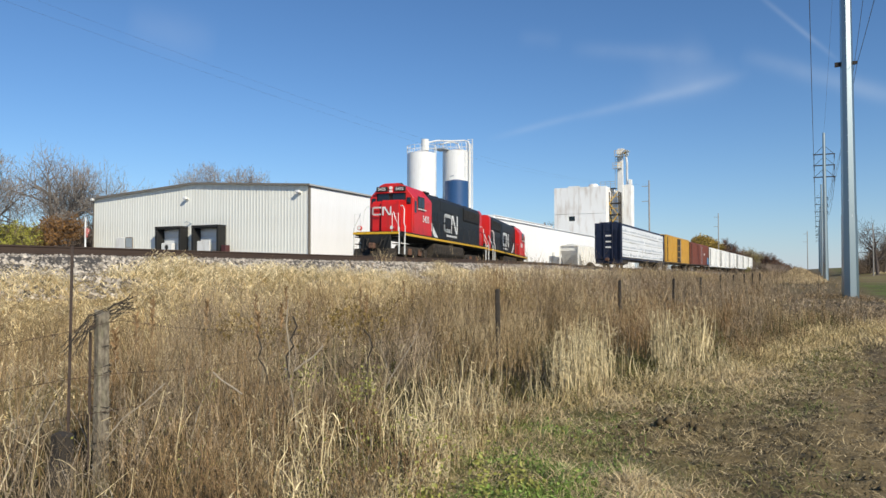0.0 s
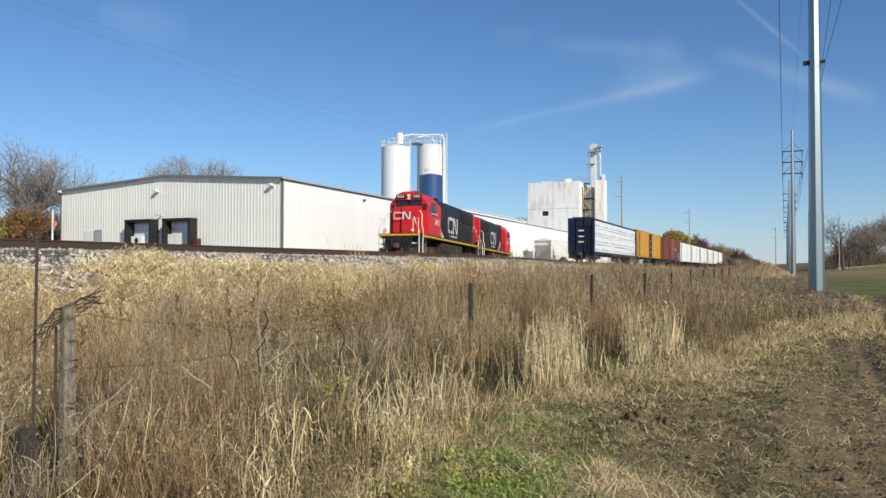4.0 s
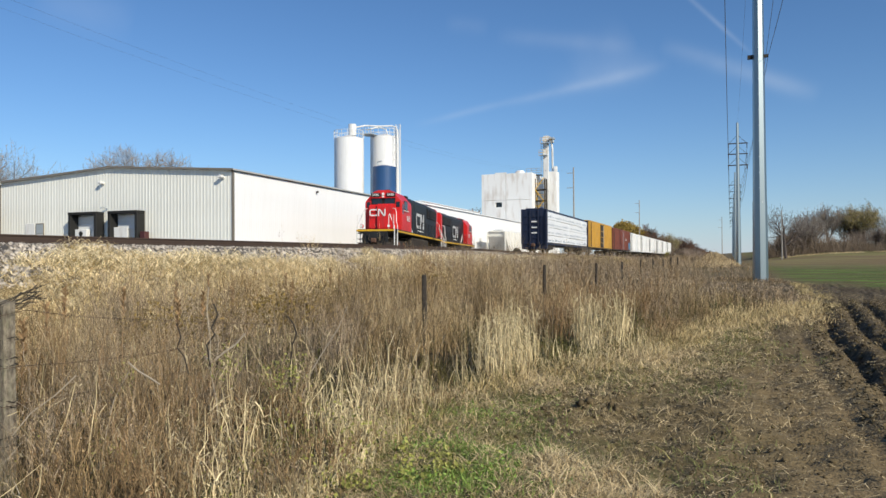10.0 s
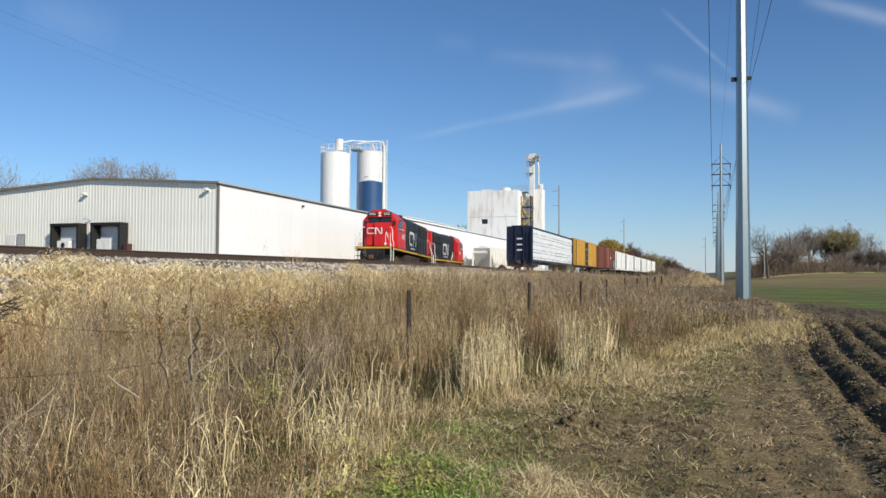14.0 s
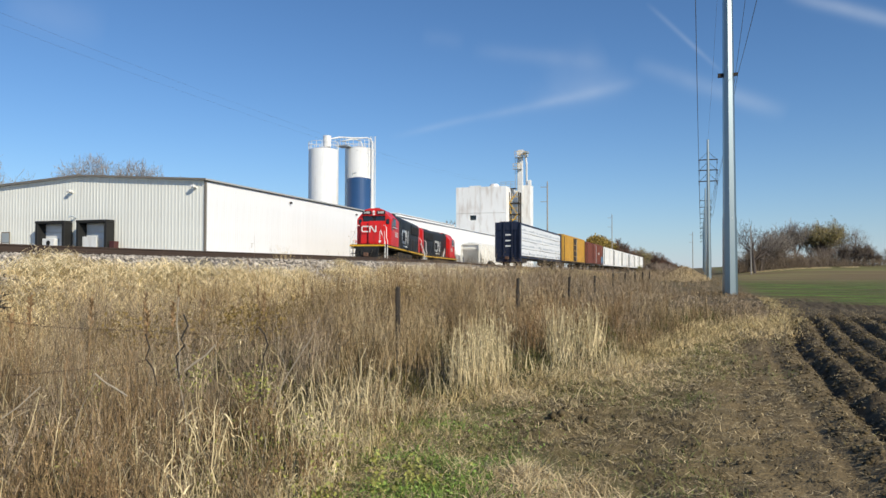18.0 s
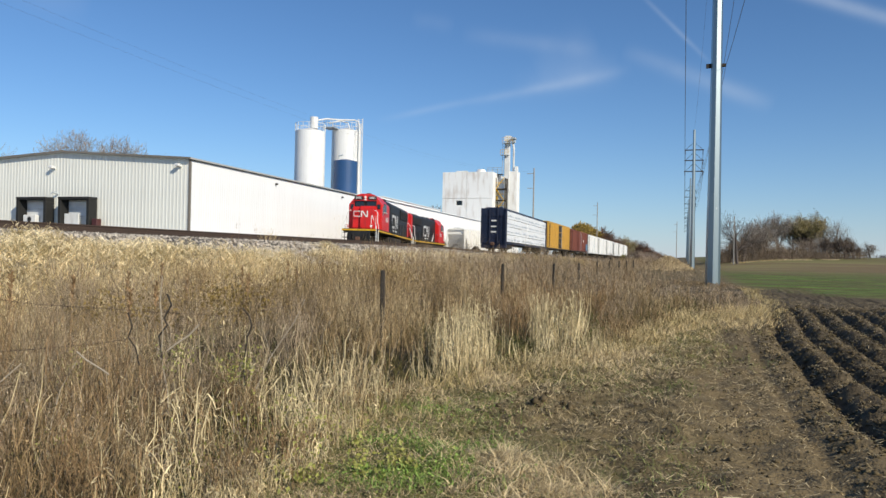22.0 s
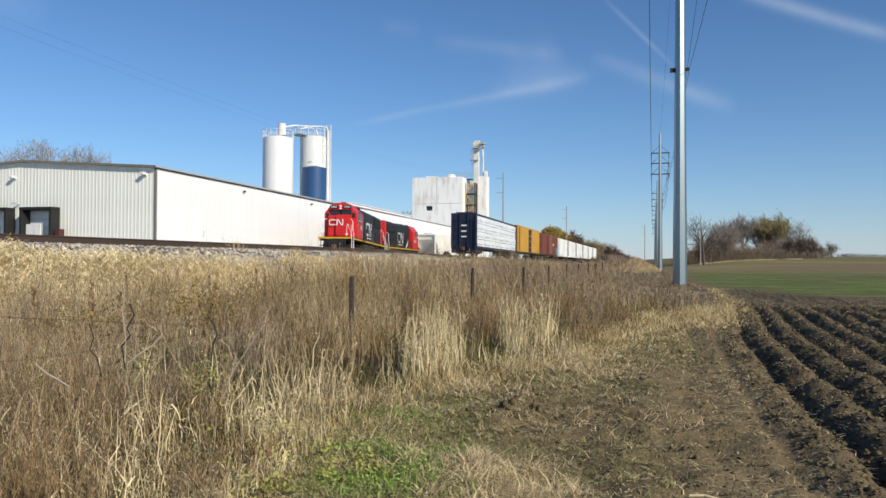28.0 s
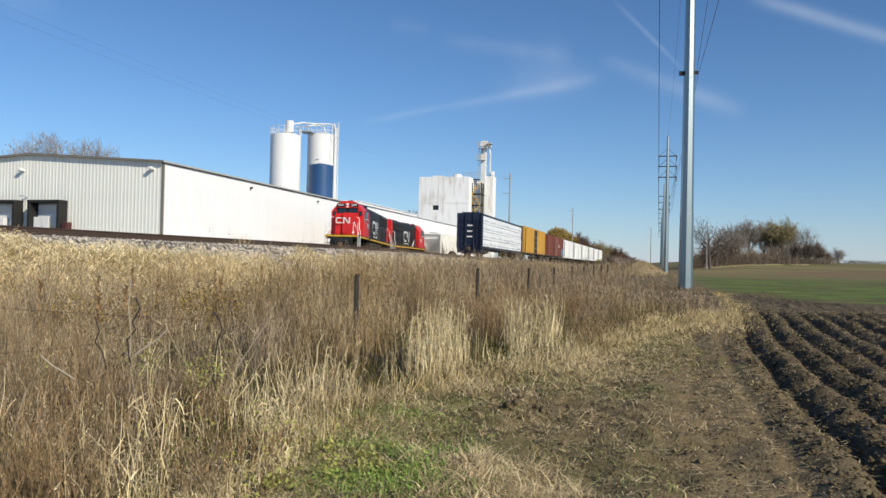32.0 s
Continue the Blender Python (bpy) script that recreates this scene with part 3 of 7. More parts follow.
def lay_track(name, line, label, tie_from, tie_to, lift=lambda y: 0.0):
    """Two rails with foot, web and head, on ties; line: points of the centre."""
    t = thing(name, Matrix(), label, "railway track", kind="structure")
    prof = [(-0.075, 0), (0.075, 0), (0.075, 0.018), (0.012, 0.035), (0.012, 0.135), (0.037, 0.15), (0.037, 0.185), (-0.037, 0.185), (-0.037, 0.15), (-0.012, 0.135), (-0.012, 0.035), (-0.075, 0.018)]
    pts = [Vector((x, y, 0)) for x, y in line]
    for side in (-0.755, 0.755):
        verts, faces = [], []
        k = len(prof)
        for i, p in enumerate(pts):
            d = (pts[min(i + 1, len(pts) - 1)] - pts[max(i - 1, 0)]).normalized()
            nrm = Vector((d.y, -d.x, 0))
            for u, w in prof:
                q = p + nrm * (side + u)
                verts.append((q.x, q.y, RAIL_Z - 0.225 + w * 1.216 + lift(q.y)))
        for i in range(len(pts) - 1):
            for j in range(k):
                a, b = i * k + j, i * k + (j + 1) % k
                faces.append((a, b, b + k, a + k))
        part("rail", mesh_of(verts, faces, "rail", M["rail"]), None, t)
    length = [0]
    for a, b in zip(pts, pts[1:]):
        length.append(length[-1] + (b - a).length)
    xs, ys = [p.x for p in pts], [p.y for p in pts]
    tie = link_mesh("tie", B(-1.3, -0.11, -0.17, 1.3, 0.11, 0.0, bev=0.012), M["tie"])
    s, rr = tie_from, random.Random(4)
    while s < tie_to:
        x, y = np.interp(s, length, xs), np.interp(s, length, ys)
        x2, y2 = np.interp(s + 0.3, length, xs), np.interp(s + 0.3, length, ys)
        a = math.degrees(math.atan2(-(x2 - x), y2 - y)) + rr.uniform(-1.2, 1.2)
        part("tie", tie, None, t, at=pose(x, y, RAIL_Z - 0.23 + lift(y) + rr.uniform(-0.01, 0.0), 0, 0, a))
        s += 0.54
    return t


main_line = [(TRACK_X, y) for y in (-60, 0, 20, 35, 41, 47, 53, 59, 65, 71, 79, 91, 104, 117, 130, 155, 210, 270, 400, 900)]
lay_track("main_track", main_line, "rusty brown rails of the main track on ballast", 66, 150, rise)
spur_line = [spur(s) for s in np.arange(22, 200, 2.0)]
lay_track("spur_track", spur_line, "rusty rails of the spur curving towards the warehouse", 4, 100, spur_rise)


def ballast_bed():
    """The stone bed with its shoulders, under both tracks."""
    verts, faces = [], []
    prof = [(-15.0, YARD_Z - 1.15), (-16.2, YARD_Z - 0.62), (-17.6, RAIL_Z - 0.36), (-18.4, RAIL_Z - 0.32), (-22.2, RAIL_Z - 0.31), (-23.1, RAIL_Z - 0.31), (-30.0, RAIL_Z - 0.30), (-33.0, RAIL_Z - 0.30), (-36.0, RAIL_Z - 0.32), (-36.5, YARD_Z - 1.6)]
    ys = list(np.arange(-40, 60, 1.0)) + list(np.arange(60, 900, 12.0))
    for y in ys:
        for i, (x, z) in enumerate(prof):
            j = 0.1 * noise.noise(Vector((x, y * 0.5, 3))) if i in (1, 2, 3) else 0
            verts.append((x + j, y, z + 0.4 * j + (rise(y) if -22.5 < x < -16 else -float(main_fall(y))) - (float(spur_drop(y)) if x < -22.5 else 0.0)))
    k = len(prof)
    for i in range(len(ys) - 1):
        for j in range(k - 1):
            a = i * k + j
            faces.append((a, a + 1, a + k + 1, a + k))
    return mesh_of(verts, faces, "ballast", M["gap_shaded_bed"], True)


# bed coloured well below its stones, to paint the shade in their gaps
M["gap_shaded_bed"] = material("ballast_bed", (0.11, 0.098, 0.082), 0.9, var=0.5, scale=1.2, fine_scale=14, tint=(0.065, 0.057, 0.047), bump=1.0)
tagged(new("ballast_bed", ballast_bed()), "grey crushed stone under the tracks", "ballast", kind="structure")

# ---- warehouse ----
CORNER = (-33.65, 44.3)
EAVE, RIDGE = 8.06, 8.80
WALL_TURN = 2.8       # degrees by which the long wall leans away from the main track


def sheet(width, heights, ribs=3, depth=0.016):
    """A ribbed sheet-metal panel standing on z = 0, its outer face towards -y; heights at its two sides."""
    prof = []
    for r in range(ribs):
        c = (r + 0.5) * width / ribs
        prof += [(c - 0.075, 0), (c - 0.03, -depth), (c + 0.03, -depth), (c + 0.075, 0)]
    prof = [(0, 0)] + prof + [(width, 0)]
    verts, faces = [], []
    for x, y in prof:
        verts += [(x, y, 0), (x, y, heights[0] + (heights[1] - heights[0]) * x / width)]
    for i in range(len(prof) - 1):
        a = 2 * i
        faces.append((a, a + 2, a + 3, a + 1))
    return verts, faces


def flood_lamp(m, parent):
    lamp = part("wall_lamp", B(-0.16, -0.10, -0.05, 0.16, 0.0, 0.12, bev=0.02), M["white"], parent, "white wall-pack lamp", at=m)
    bm = B(-0.17, -0.42, -0.02, 0.17, -0.11, 0.20, bev=0.05)
    part("lamp_head", bm, M["white"], lamp)


def dock(m, parent, open_door):
    """A loading dock: rubber shelter frame round a sectional door."""
    d = part("dock_shelter", B(-1.48, -0.85, 2.98, 1.48, 0.0, 3.2, bev=0.03), M["rubber"], parent, "black rubber dock shelter", at=m)
    for s in (-1, 1):
        part("shelter_side", B(s * 1.48, -0.82, 0.0, s * 1.2, -0.002, 2.98, bev=0.03), M["rubber"], d)
    for k in range(5):
        part("door_section", B(-1.19, -0.06, 0.02 + k * 0.58, 1.19, -0.01, 0.58 + k * 0.58, bev=0.012), M["door"], d)
    part("dock_leveller", B(-1.1, -0.45, -0.55, 1.1, -0.05, -0.02, bev=0.02), M["grime"], d)
    for s in (-1, 1):
        part("bumper", B(s * 1.0 - 0.12, -0.6, -0.5, s * 1.0 + 0.12, -0.46, -0.1, bev=0.02), M["rubber"], d)
    if open_door:
        part("parcel", B(-1.1, -0.5, 0.95, 0.15, -0.07, 1.85, bev=0.05), M["white"], d, "white crate in the dock door")
        part("parcel", cyl(bmesh.new(), (-0.45, -0.52, 1.5), (-0.45, -0.5, 1.5), 0.2, n=12), M["rubber"], d, "dark round mark on the crate")
    else:
        part("dock_curtain", B(-1.15, -0.5, 0.02, 0.2, -0.44, 1.95, bev=0.02), M["white"], d, "white lower panel in the dock door")


def warehouse():
    x1, y0 = CORNER
    x0 = x1 - 23.9
    base = YARD_Z - 0.02
    w = thing("warehouse", pose(0, 0, 0), "cream and white sheet-metal warehouse with low gable roof", "warehouse")
    # gable wall towards the camera: sheets left clear round the two docks
    mid = -45.2

    def top(x):
        return (EAVE + (RIDGE - EAVE) * (x - x0) / (mid - x0)) if x < mid else (RIDGE - (RIDGE - EAVE) * (x - mid) / (x1 - mid))
    n = 26
    pw = (x1 - x0) / n
    for i in range(n):
        a, b = x0 + i * pw, x0 + (i + 1) * pw
        v, f = sheet(pw, (top(a) - base, top(b) - base))
        part("wall_sheet", mesh_of(v, f, "wall_sheet", M["panel"]), None, w, at=pose(a, y0, base))
    turn = radians(WALL_TURN)
    length, step = 40.0, 0.92
    v, f = sheet(step, (EAVE - base, EAVE - base), depth=0.012)
    side = mesh_of(v, f, "wall_sheet", M["panel_white"])
    for i in range(int(length / step)):
        part("wall_sheet", side, None, w, at=pose(x1 - math.sin(turn) * i * step, y0 + math.cos(turn) * i * step, base, 0, 0, 90 + WALL_TURN))
    ex, ey = x1 - math.sin(turn) * length, y0 + math.cos(turn) * length
    back = B(x0, y0 + 0.3, base, x0 + 0.2, ey, EAVE)
    part("back_wall", back, M["panel"], w)
    end = bmesh.new()
    prism(end, [(ex - 22, base), (ex, base), (ex, EAVE - 0.02), (ex - 11, RIDGE - 0.1), (ex - 22, EAVE - 0.02)], ey - 0.15, ey)
    part("end_wall", end, M["panel_white"], w)
    # roof: two slopes and their trim
    for xa, xb in ((x0 - 0.25, mid), (mid, x1 + 0.22)):
        za = EAVE if xa < x0 else RIDGE
        zb = RIDGE if xa < x0 else EAVE
        r = bmesh.new()
        sh = -math.tan(turn) * (ey - y0)
        vs = [r.verts.new(p) for p in ((xa, y0 - 0.3, za), (xb, y0 - 0.3, zb), (xb + sh, ey + 0.2, zb), (xa + sh, ey + 0.2, za))]
        vs += [r.verts.new(v.co + Vector((0, 0, 0.12))) for v in vs[:4]]
        for q in ((0, 3, 2, 1), (4, 5, 6, 7), (0, 1, 5, 4), (1, 2, 6, 5), (2, 3, 7, 6), (3, 0, 4, 7)):
            r.faces.new([vs[k] for k in q])
        part("roof_slope", r, M["roof"], w)
        t = bmesh.new()
        vs = [t.verts.new(p) for p in ((xa, y0 - 0.34, za + 0.0), (xb, y0 - 0.34, zb + 0.0), (xb, y0 - 0.34, zb + 0.13), (xa, y0 - 0.34, za + 0.13))]
        vs += [t.verts.new(v.co + Vector((0, 0.035, 0))) for v in vs[:4]]
        for q in ((0, 1, 2, 3), (7, 6, 5, 4), (0, 4, 5, 1), (1, 5, 6, 2), (2, 6, 7, 3), (3, 7, 4, 0)):
            t.faces.new([vs[k] for k in q])
        part("rake_trim", t, M["trim"], w, "brown metal trim under the gable")
    g = bmesh.new()
    box(g, 0.02, 0, EAVE - 0.04, 0.16, length, EAVE + 0.06, m=pose(x1, y0 - 0.3, 0, 0, 0, WALL_TURN))
    part("gutter", g, M["trim"], w, "brown eaves gutter")
    part("corner_trim", B(x1 - 0.09, y0 - 0.06, base, x1 + 0.05, y0 + 0.09, EAVE), M["trim"], w, "brown corner flashing")
    part("corner_trim", B(x0 - 0.03, y0 - 0.06, base, x0 + 0.12, y0 + 0.09, EAVE), M["trim"], w, "brown corner flashing")
    for x, z in ((x0 + 0.25, 7.95), (-46.05, 7.58), (-34.5, 7.55)):
        flood_lamp(pose(x, y0 - 0.04, z), w)
    dock(pose(-47.4, y0 - 0.05, 2.15), w, True)
    dock(pose(-43.3, y0 - 0.05, 2.15), w, False)
    door = part("entrance_door", B(-0.52, -0.08, 0, 0.52, -0.03, 2.1, bev=0.01), M["white"], w, "white steel door", at=pose(-53.95, y0 - 0.02, 2.5))
    part("door_handle", B(0.36, -0.14, 1.0, 0.44, -0.08, 1.06, bev=0.01), M["grime"], door)
    win = part("window", B(-0.45, -0.09, 0, 0.45, -0.03, 1.7, bev=0.01), M["trim"], w, at=pose(-52.85, y0 - 0.02, 2.9))
    part("pane", B(-0.38, -0.1, 0.85, 0.38, -0.092, 1.62), M["galv"], win)
    part("pane", B(-0.38, -0.1, 0.08, 0.38, -0.092, 0.8), M["door"], win)
    bm = tube(bmesh.new(), [(-45.6, y0 - 0.05, 5.6), (-45.75, y0 - 0.45, 5.75), (-45.85, y0 - 0.5, 5.6)], 0.05)
    part("vent_pipe", bm, M["galv"], w)
    for yy, zz in ((56.9, 7.5), (71.6, 7.5)):
        bm = bmesh.new()
        box(bm, 0.02, -0.11, -0.07, 0.2, 0.11, 0.09, bev=0.02)
        part("wall_lamp", bm, M["grime"], w, "dark wall lamp", at=pose(x1 - math.tan(turn) * (yy - y0) + 0.04, yy, zz, 0, 0, WALL_TURN))
    return w


warehouse()
solo("red_crate", B(-0.24, -0.24, 0, 0.24, 0.24, 1.72, bev=0.03), M["redbox"], "dark red crate beside the loading dock", "crate", pose(-41.35, 43.7, YARD_Z))


def low_building():
    """The lower plant building beyond the warehouse."""
    turn = math.tan(radians(WALL_TURN))
    def wx(y):
        return CORNER[0] - turn * (y - CORNER[1])
    w = thing("plant_building", Matrix(), "long white plant building joined to the warehouse", "building")
    v, f = sheet(0.92, (6.6, 6.6))
    side = mesh_of(v, f, "wall_sheet", M["panel_white"])
    v, f = sheet(0.92, (6.25, 6.25))
    lower = mesh_of(v, f, "wall_sheet", M["panel_white"])
    y = 84.6
    while y < 152:
        part("wall_sheet", side if y < 111 else lower, None, w, at=pose(wx(y) - 0.12, y, YARD_Z, 0, 0, 90 + WALL_TURN))
        y += 0.916
    bm = bmesh.new()
    prism(bm, [(-9, YARD_Z), (-0.06, YARD_Z), (-0.06, 8.25), (-9, 8.25)], 0, 68.0)
    part("core", bm, M["panel_white"], w, at=pose(wx(84.6) - 0.12, 84.6, 0, 0, 0, WALL_TURN))
    bm = B(-9, -0.1, 8.28, 0.12, 68.1, 8.36)
    box(bm, -9, -0.1, 8.37, -0.05, 27.3, 8.58)
    box(bm, -9, -0.1, 8.6, 0.1, 27.4, 8.68)
    part("roof", bm, M["panel_white"], w, at=pose(wx(84.6), 84.5, 0, 0, 0, WALL_TURN))
    for yy in (112, 118):
        part("window", B(0, -0.5, 3.2, 0.08, 0.5, 4.6), M["door"], w, at=pose(wx(yy) - 0.02, yy, 0, 0, 0, WALL_TURN))


low_building()


# ---- silos and tower ----
def ladder(bm, x, y, z0, z1, w=0.45, r=0.03, m=None):
    for s in (-w / 2, w / 2):
        box(bm, x + s - r, y - r, z0, x + s + r, y + r, z1, m=m)
    z = z0 + 0.3
    while z < z1:
        box(bm, x - w / 2, y - 0.018, z - 0.018, x + w / 2, y + 0.018, z + 0.018, m=m)
        z += 0.3
    return bm


def silo(name, x, y, r, h, label, mat, rail):
    s = thing(name, pose(x, y, YARD_Z), label, "silo", "storage silos")
    body = cyl(bmesh.new(), (0, 0, 0.0), (0, 0, h), r, n=40)
    part("shell", body, mat, s, smooth=False)
    for k in range(1, int(h / 2.4)):
        part("seam", cyl(bmesh.new(), (0, 0, k * 2.4 - 0.02), (0, 0, k * 2.4 + 0.02), r + 0.012, n=40), mat, s)
    part("roof_cone", cyl(bmesh.new(), (0, 0, h), (0, 0, h + 0.5), r, 0.4, n=40), mat, s)
    if rail:
        for k in range(16):
            a = 2 * math.pi * k / 16
            part("guard_post", cyl(bmesh.new(), (r * math.cos(a), r * math.sin(a), h), (r * math.cos(a), r * math.sin(a), h + 1.05), 0.035, n=6), M["white"], s)
        for z in (0.55, 1.05):
            ring = [(r * math.cos(2 * math.pi * k / 32), r * math.sin(2 * math.pi * k / 32), h + z) for k in range(33)]
            part("guard_rail", tube(bmesh.new(), ring, 0.03, 5), M["white"], s)
    return s


s1 = silo("silo", -48.76, 89.75, 2.05, 16.0, "tall white cylindrical silo with roof railing", M["silo"], True)
part("filter_box", cyl(bmesh.new(), (0.55, 0, 16.4), (0.55, 0, 18.0), 0.55, n=16), M["white"], s1, "white dust filter")
s2 = silo("silo", -46.14, 95.7, 2.10, 16.9, "tall white cylindrical silo with ladder cage", M["silo"], True)
lad = ladder(bmesh.new(), 0, 0, 0.5, 18.6, 0.7, 0.05)
part("ladder", lad, M["white"], s2, at=pose(2.35, -0.5, 0))
cage = bmesh.new()
for k in range(15):
    a = 3.0 + k * 1.05
    tube(cage, [(2.0, -0.8, a), (2.1, -1.4, a), (2.6, -1.4, a), (2.75, -0.8, a)], 0.03, 4)
for px in (2.1, 2.6):
    tube(cage, [(px, -1.4, 2.8), (px, -1.4, 18.2)], 0.03, 4)
part("ladder_cage", cage, M["white"], s2)
bt = thing("blue_tank", pose(-44.0, 91.1, YARD_Z), "dark blue cylindrical tank in front of a silo", "tank", "storage silos")
part("shell", cyl(bmesh.new(), (0, 0, 0), (0, 0, 12.0), 1.62, n=36), M["blue"], bt)
part("lid", cyl(bmesh.new(), (0, 0, 12.0), (0, 0, 12.25), 1.62, 0.6, n=36), M["blue"], bt)
part("pipe", tube(bmesh.new(), [(-1.0, 0, 12.1), (-1.0, 0, 12.8), (-0.4, 0, 12.9)], 0.09), M["galv"], bt)
# the filling pipes and walkway across the two silos
pipes = thing("filling_pipes", pose(0, 0, 0), "white bent filling pipes and walkway between silos", "pipework")
zt = YARD_Z + 17.3
part("pipe", tube(bmesh.new(), [(-48.2, 89.8, zt + 0.2), (-47.2, 91.5, zt + 0.75), (-46.2, 94.0, zt + 1.0), (-44.6, 95.0, zt + 1.1), (-44.0, 95.0, zt + 0.85), (-43.8, 95.0, zt + 0.3), (-43.8, 95.0, YARD_Z + 4)], 0.11, 8), M["white"], pipes)
part("pipe", tube(bmesh.new(), [(-47.6, 93.0, zt + 0.4), (-46.6, 94.5, zt + 1.0), (-45.6, 94.9, zt + 0.7), (-45.2, 95.0, zt - 0.4)], 0.10, 8), M["white"], pipes)
part("walkway", B(-48.2, 92.0, zt - 0.35, -46.4, 94.2, zt - 0.25), M["galv"], pipes)
for k in range(5):
    part("guard_post", B(-48.2 + 0.42 * k, 92.0, zt - 0.25, -48.15 + 0.42 * k, 92.05, zt + 0.85), M["white"], pipes)
part("guard_rail", B(-48.2, 92.0, zt + 0.82, -46.4, 92.05, zt + 0.87), M["white"], pipes)
part("guard_rail", B(-48.2, 92.0, zt + 0.3, -46.4, 92.05, zt + 0.35), M["white"], pipes)


def mill_tower():
    """The block of painted concrete with its stair frame and bucket elevator."""
    t = thing("mill_tower", pose(-50.9, 155.0, YARD_Z - 0.1) @ Matrix.Scale(1.42, 4), "white stained concrete mill block with yellow stairs", "mill tower")
    w, d, h = 8.1, 7.5, 12.55
    # two storeys of cast panels with the window opening left through
    for z0, z1 in ((0, 8.45), (8.49, h)):
        for x0, x1 in ((0, 3.9), (3.94, w)):
            if z0 == 0 and x0 == 0:
                for a in ((0, z0, 2.25, z1), (3.3, z0, 3.9, z1), (2.25, z0, 3.3, 7.4), (2.25, 8.15, 3.3, z1)):
                    part("wall_panel", B(a[0], 0, a[1], a[2], 0.3, a[3]), M["concrete"], t)
            else:
                part("wall_panel", B(x0, 0, z0, x1, 0.3, z1), M["concrete"], t)
    part("window_recess", B(2.2, 0.32, 7.35, 3.35, 0.4, 8.2), M["glass"], t, "dark window opening")
    part("side_wall", B(w - 0.3, 0.32, 0, w, d, h), M["concrete"], t)
    part("side_wall", B(0, 0.32, 0, 0.3, d, h), M["concrete"], t)
    part("back_wall", B(0.32, d - 0.3, 0, w - 0.32, d, h), M["concrete"], t)
    part("roof_slab", B(0.1, 0.1, h - 0.25, w - 0.1, d - 0.1, h + 0.04), M["concrete"], t)
    part("roof_hump", cyl(bmesh.new(), (5.9, 1.2, h), (5.9, 1.2, h + 0.5), 0.9, 0.6, n=16), M["concrete"], t)
    part("parapet", B(2.2, 0.05, h + 0.04, 4.0, 0.25, h + 0.22), M["concrete"], t)
    return t


mill_tower()


def elevator_tower():
    """White bin with the bucket elevator leg, platforms and yellow stair frame."""
    t = thing("elevator_tower", pose(-38.9, 160.0, YARD_Z - 0.1) @ Matrix.Scale(1.42, 4), "white bin with bucket elevator and yellow stair tower", "elevator tower")
    part("bin", B(1.0, 1.0, 0, 2.5, 2.8, 13.1, bev=0.05), M["concrete"], t)
    part("bin_lip", B(2.05, 1.0, 13.1, 2.5, 1.6, 13.9, bev=0.03), M["concrete"], t)
    part("elevator_leg", B(0.55, 0.2, 0, 1.35, 0.75, 17.8, bev=0.03), M["white"], t)
    head = bmesh.new()
    prism(head, [(0.45, 17.8), (1.4, 17.8), (1.75, 18.0), (1.75, 18.3), (1.45, 18.65), (0.7, 18.65), (0.45, 18.4)], 0.1, 0.8)
    part("elevator_head", head, M["white"], t, "white bucket elevator head")
    part("motor", B(1.7, 0.0, 17.6, 2.2, 0.5, 18.0, bev=0.04), M["galv"], t)
    for z, xa, xb in ((15.5, 0.0, 1.3), (17.4, 0.25, 2.0)):
        p = part("platform", B(xa, -0.5, z, xb, 0.18, z + 0.08), M["galv"], t)
        for x in (xa, (xa + xb) / 2, xb - 0.05):
            part("guard_post", B(x, -0.5, z + 0.08, x + 0.04, -0.46, z + 0.9), M["yellow"], p)
        for zz in (0.45, 0.88):
            part("guard_rail", B(xa, -0.5, z + zz, xb, -0.46, z + zz + 0.04), M["yellow"], p)
    part("spout", tube(bmesh.new(), [(1.75, 0.45, 18.0), (1.95, 0.5, 16.5), (1.75, 1.4, 13.2)], 0.16, 8), M["white"], t, "white slanting spout")
    part("leg_ladder", ladder(bmesh.new(), 0.4, 0.15, 11.0, 17.4, 0.35, 0.03), M["galv"], t)
    for zz in (12.75, 13.1, 13.45):
        part("guard_rail", B(-1.9, -1.0, zz, 0.5, -0.94, zz + 0.07), M["galv"], t)
    for x in (-1.9, -1.1, -0.3, 0.44):
        part("guard_post", B(x, -1.0, 12.5, x + 0.06, -0.94, 13.5), M["galv"], t)
    part("roof_platform", B(-1.9, -1.0, 12.42, 0.5, 0.2, 12.5), M["grime"], t)
    part("head_hood", B(1.6, -0.25, 18.02, 2.35, 0.7, 18.3, bev=0.04), M["galv"], t)
    part("cross_spout", tube(bmesh.new(), [(2.1, 0.3, 18.0), (2.15, 0.3, 17.5)], 0.14, 8), M["galv"], t)
    for k, x in enumerate((-0.45, 1.05)):
        for y in (-1.6, -0.4):
            part("stair_post", B(x, y, 2, x + 0.2, y + 0.2, 11.8), M["grime"], t)
    for k in range(5):
        z = 3.0 + 1.75 * k
        part("landing", B(-0.45, -1.6, z, 1.25, -0.2, z + 0.16), M["grime"], t)
        fl = bmesh.new()
        a, b = ((-0.35, z), (1.0, z + 1.75)) if k % 2 == 0 else ((1.0, z), (-0.35, z + 1.75))
        prism(fl, [(a[0], a[1]), (b[0], b[1]), (b[0], b[1] + 0.17), (a[0], a[1] + 0.17)], -1.66, -1.6)
        part("stringer", fl, M["yellow"], t, "yellow stair stringer")
        part("guard_rail", B(-0.45, -1.62, z + 1.0, 1.1, -1.57, z + 1.06), M["yellow"], t)
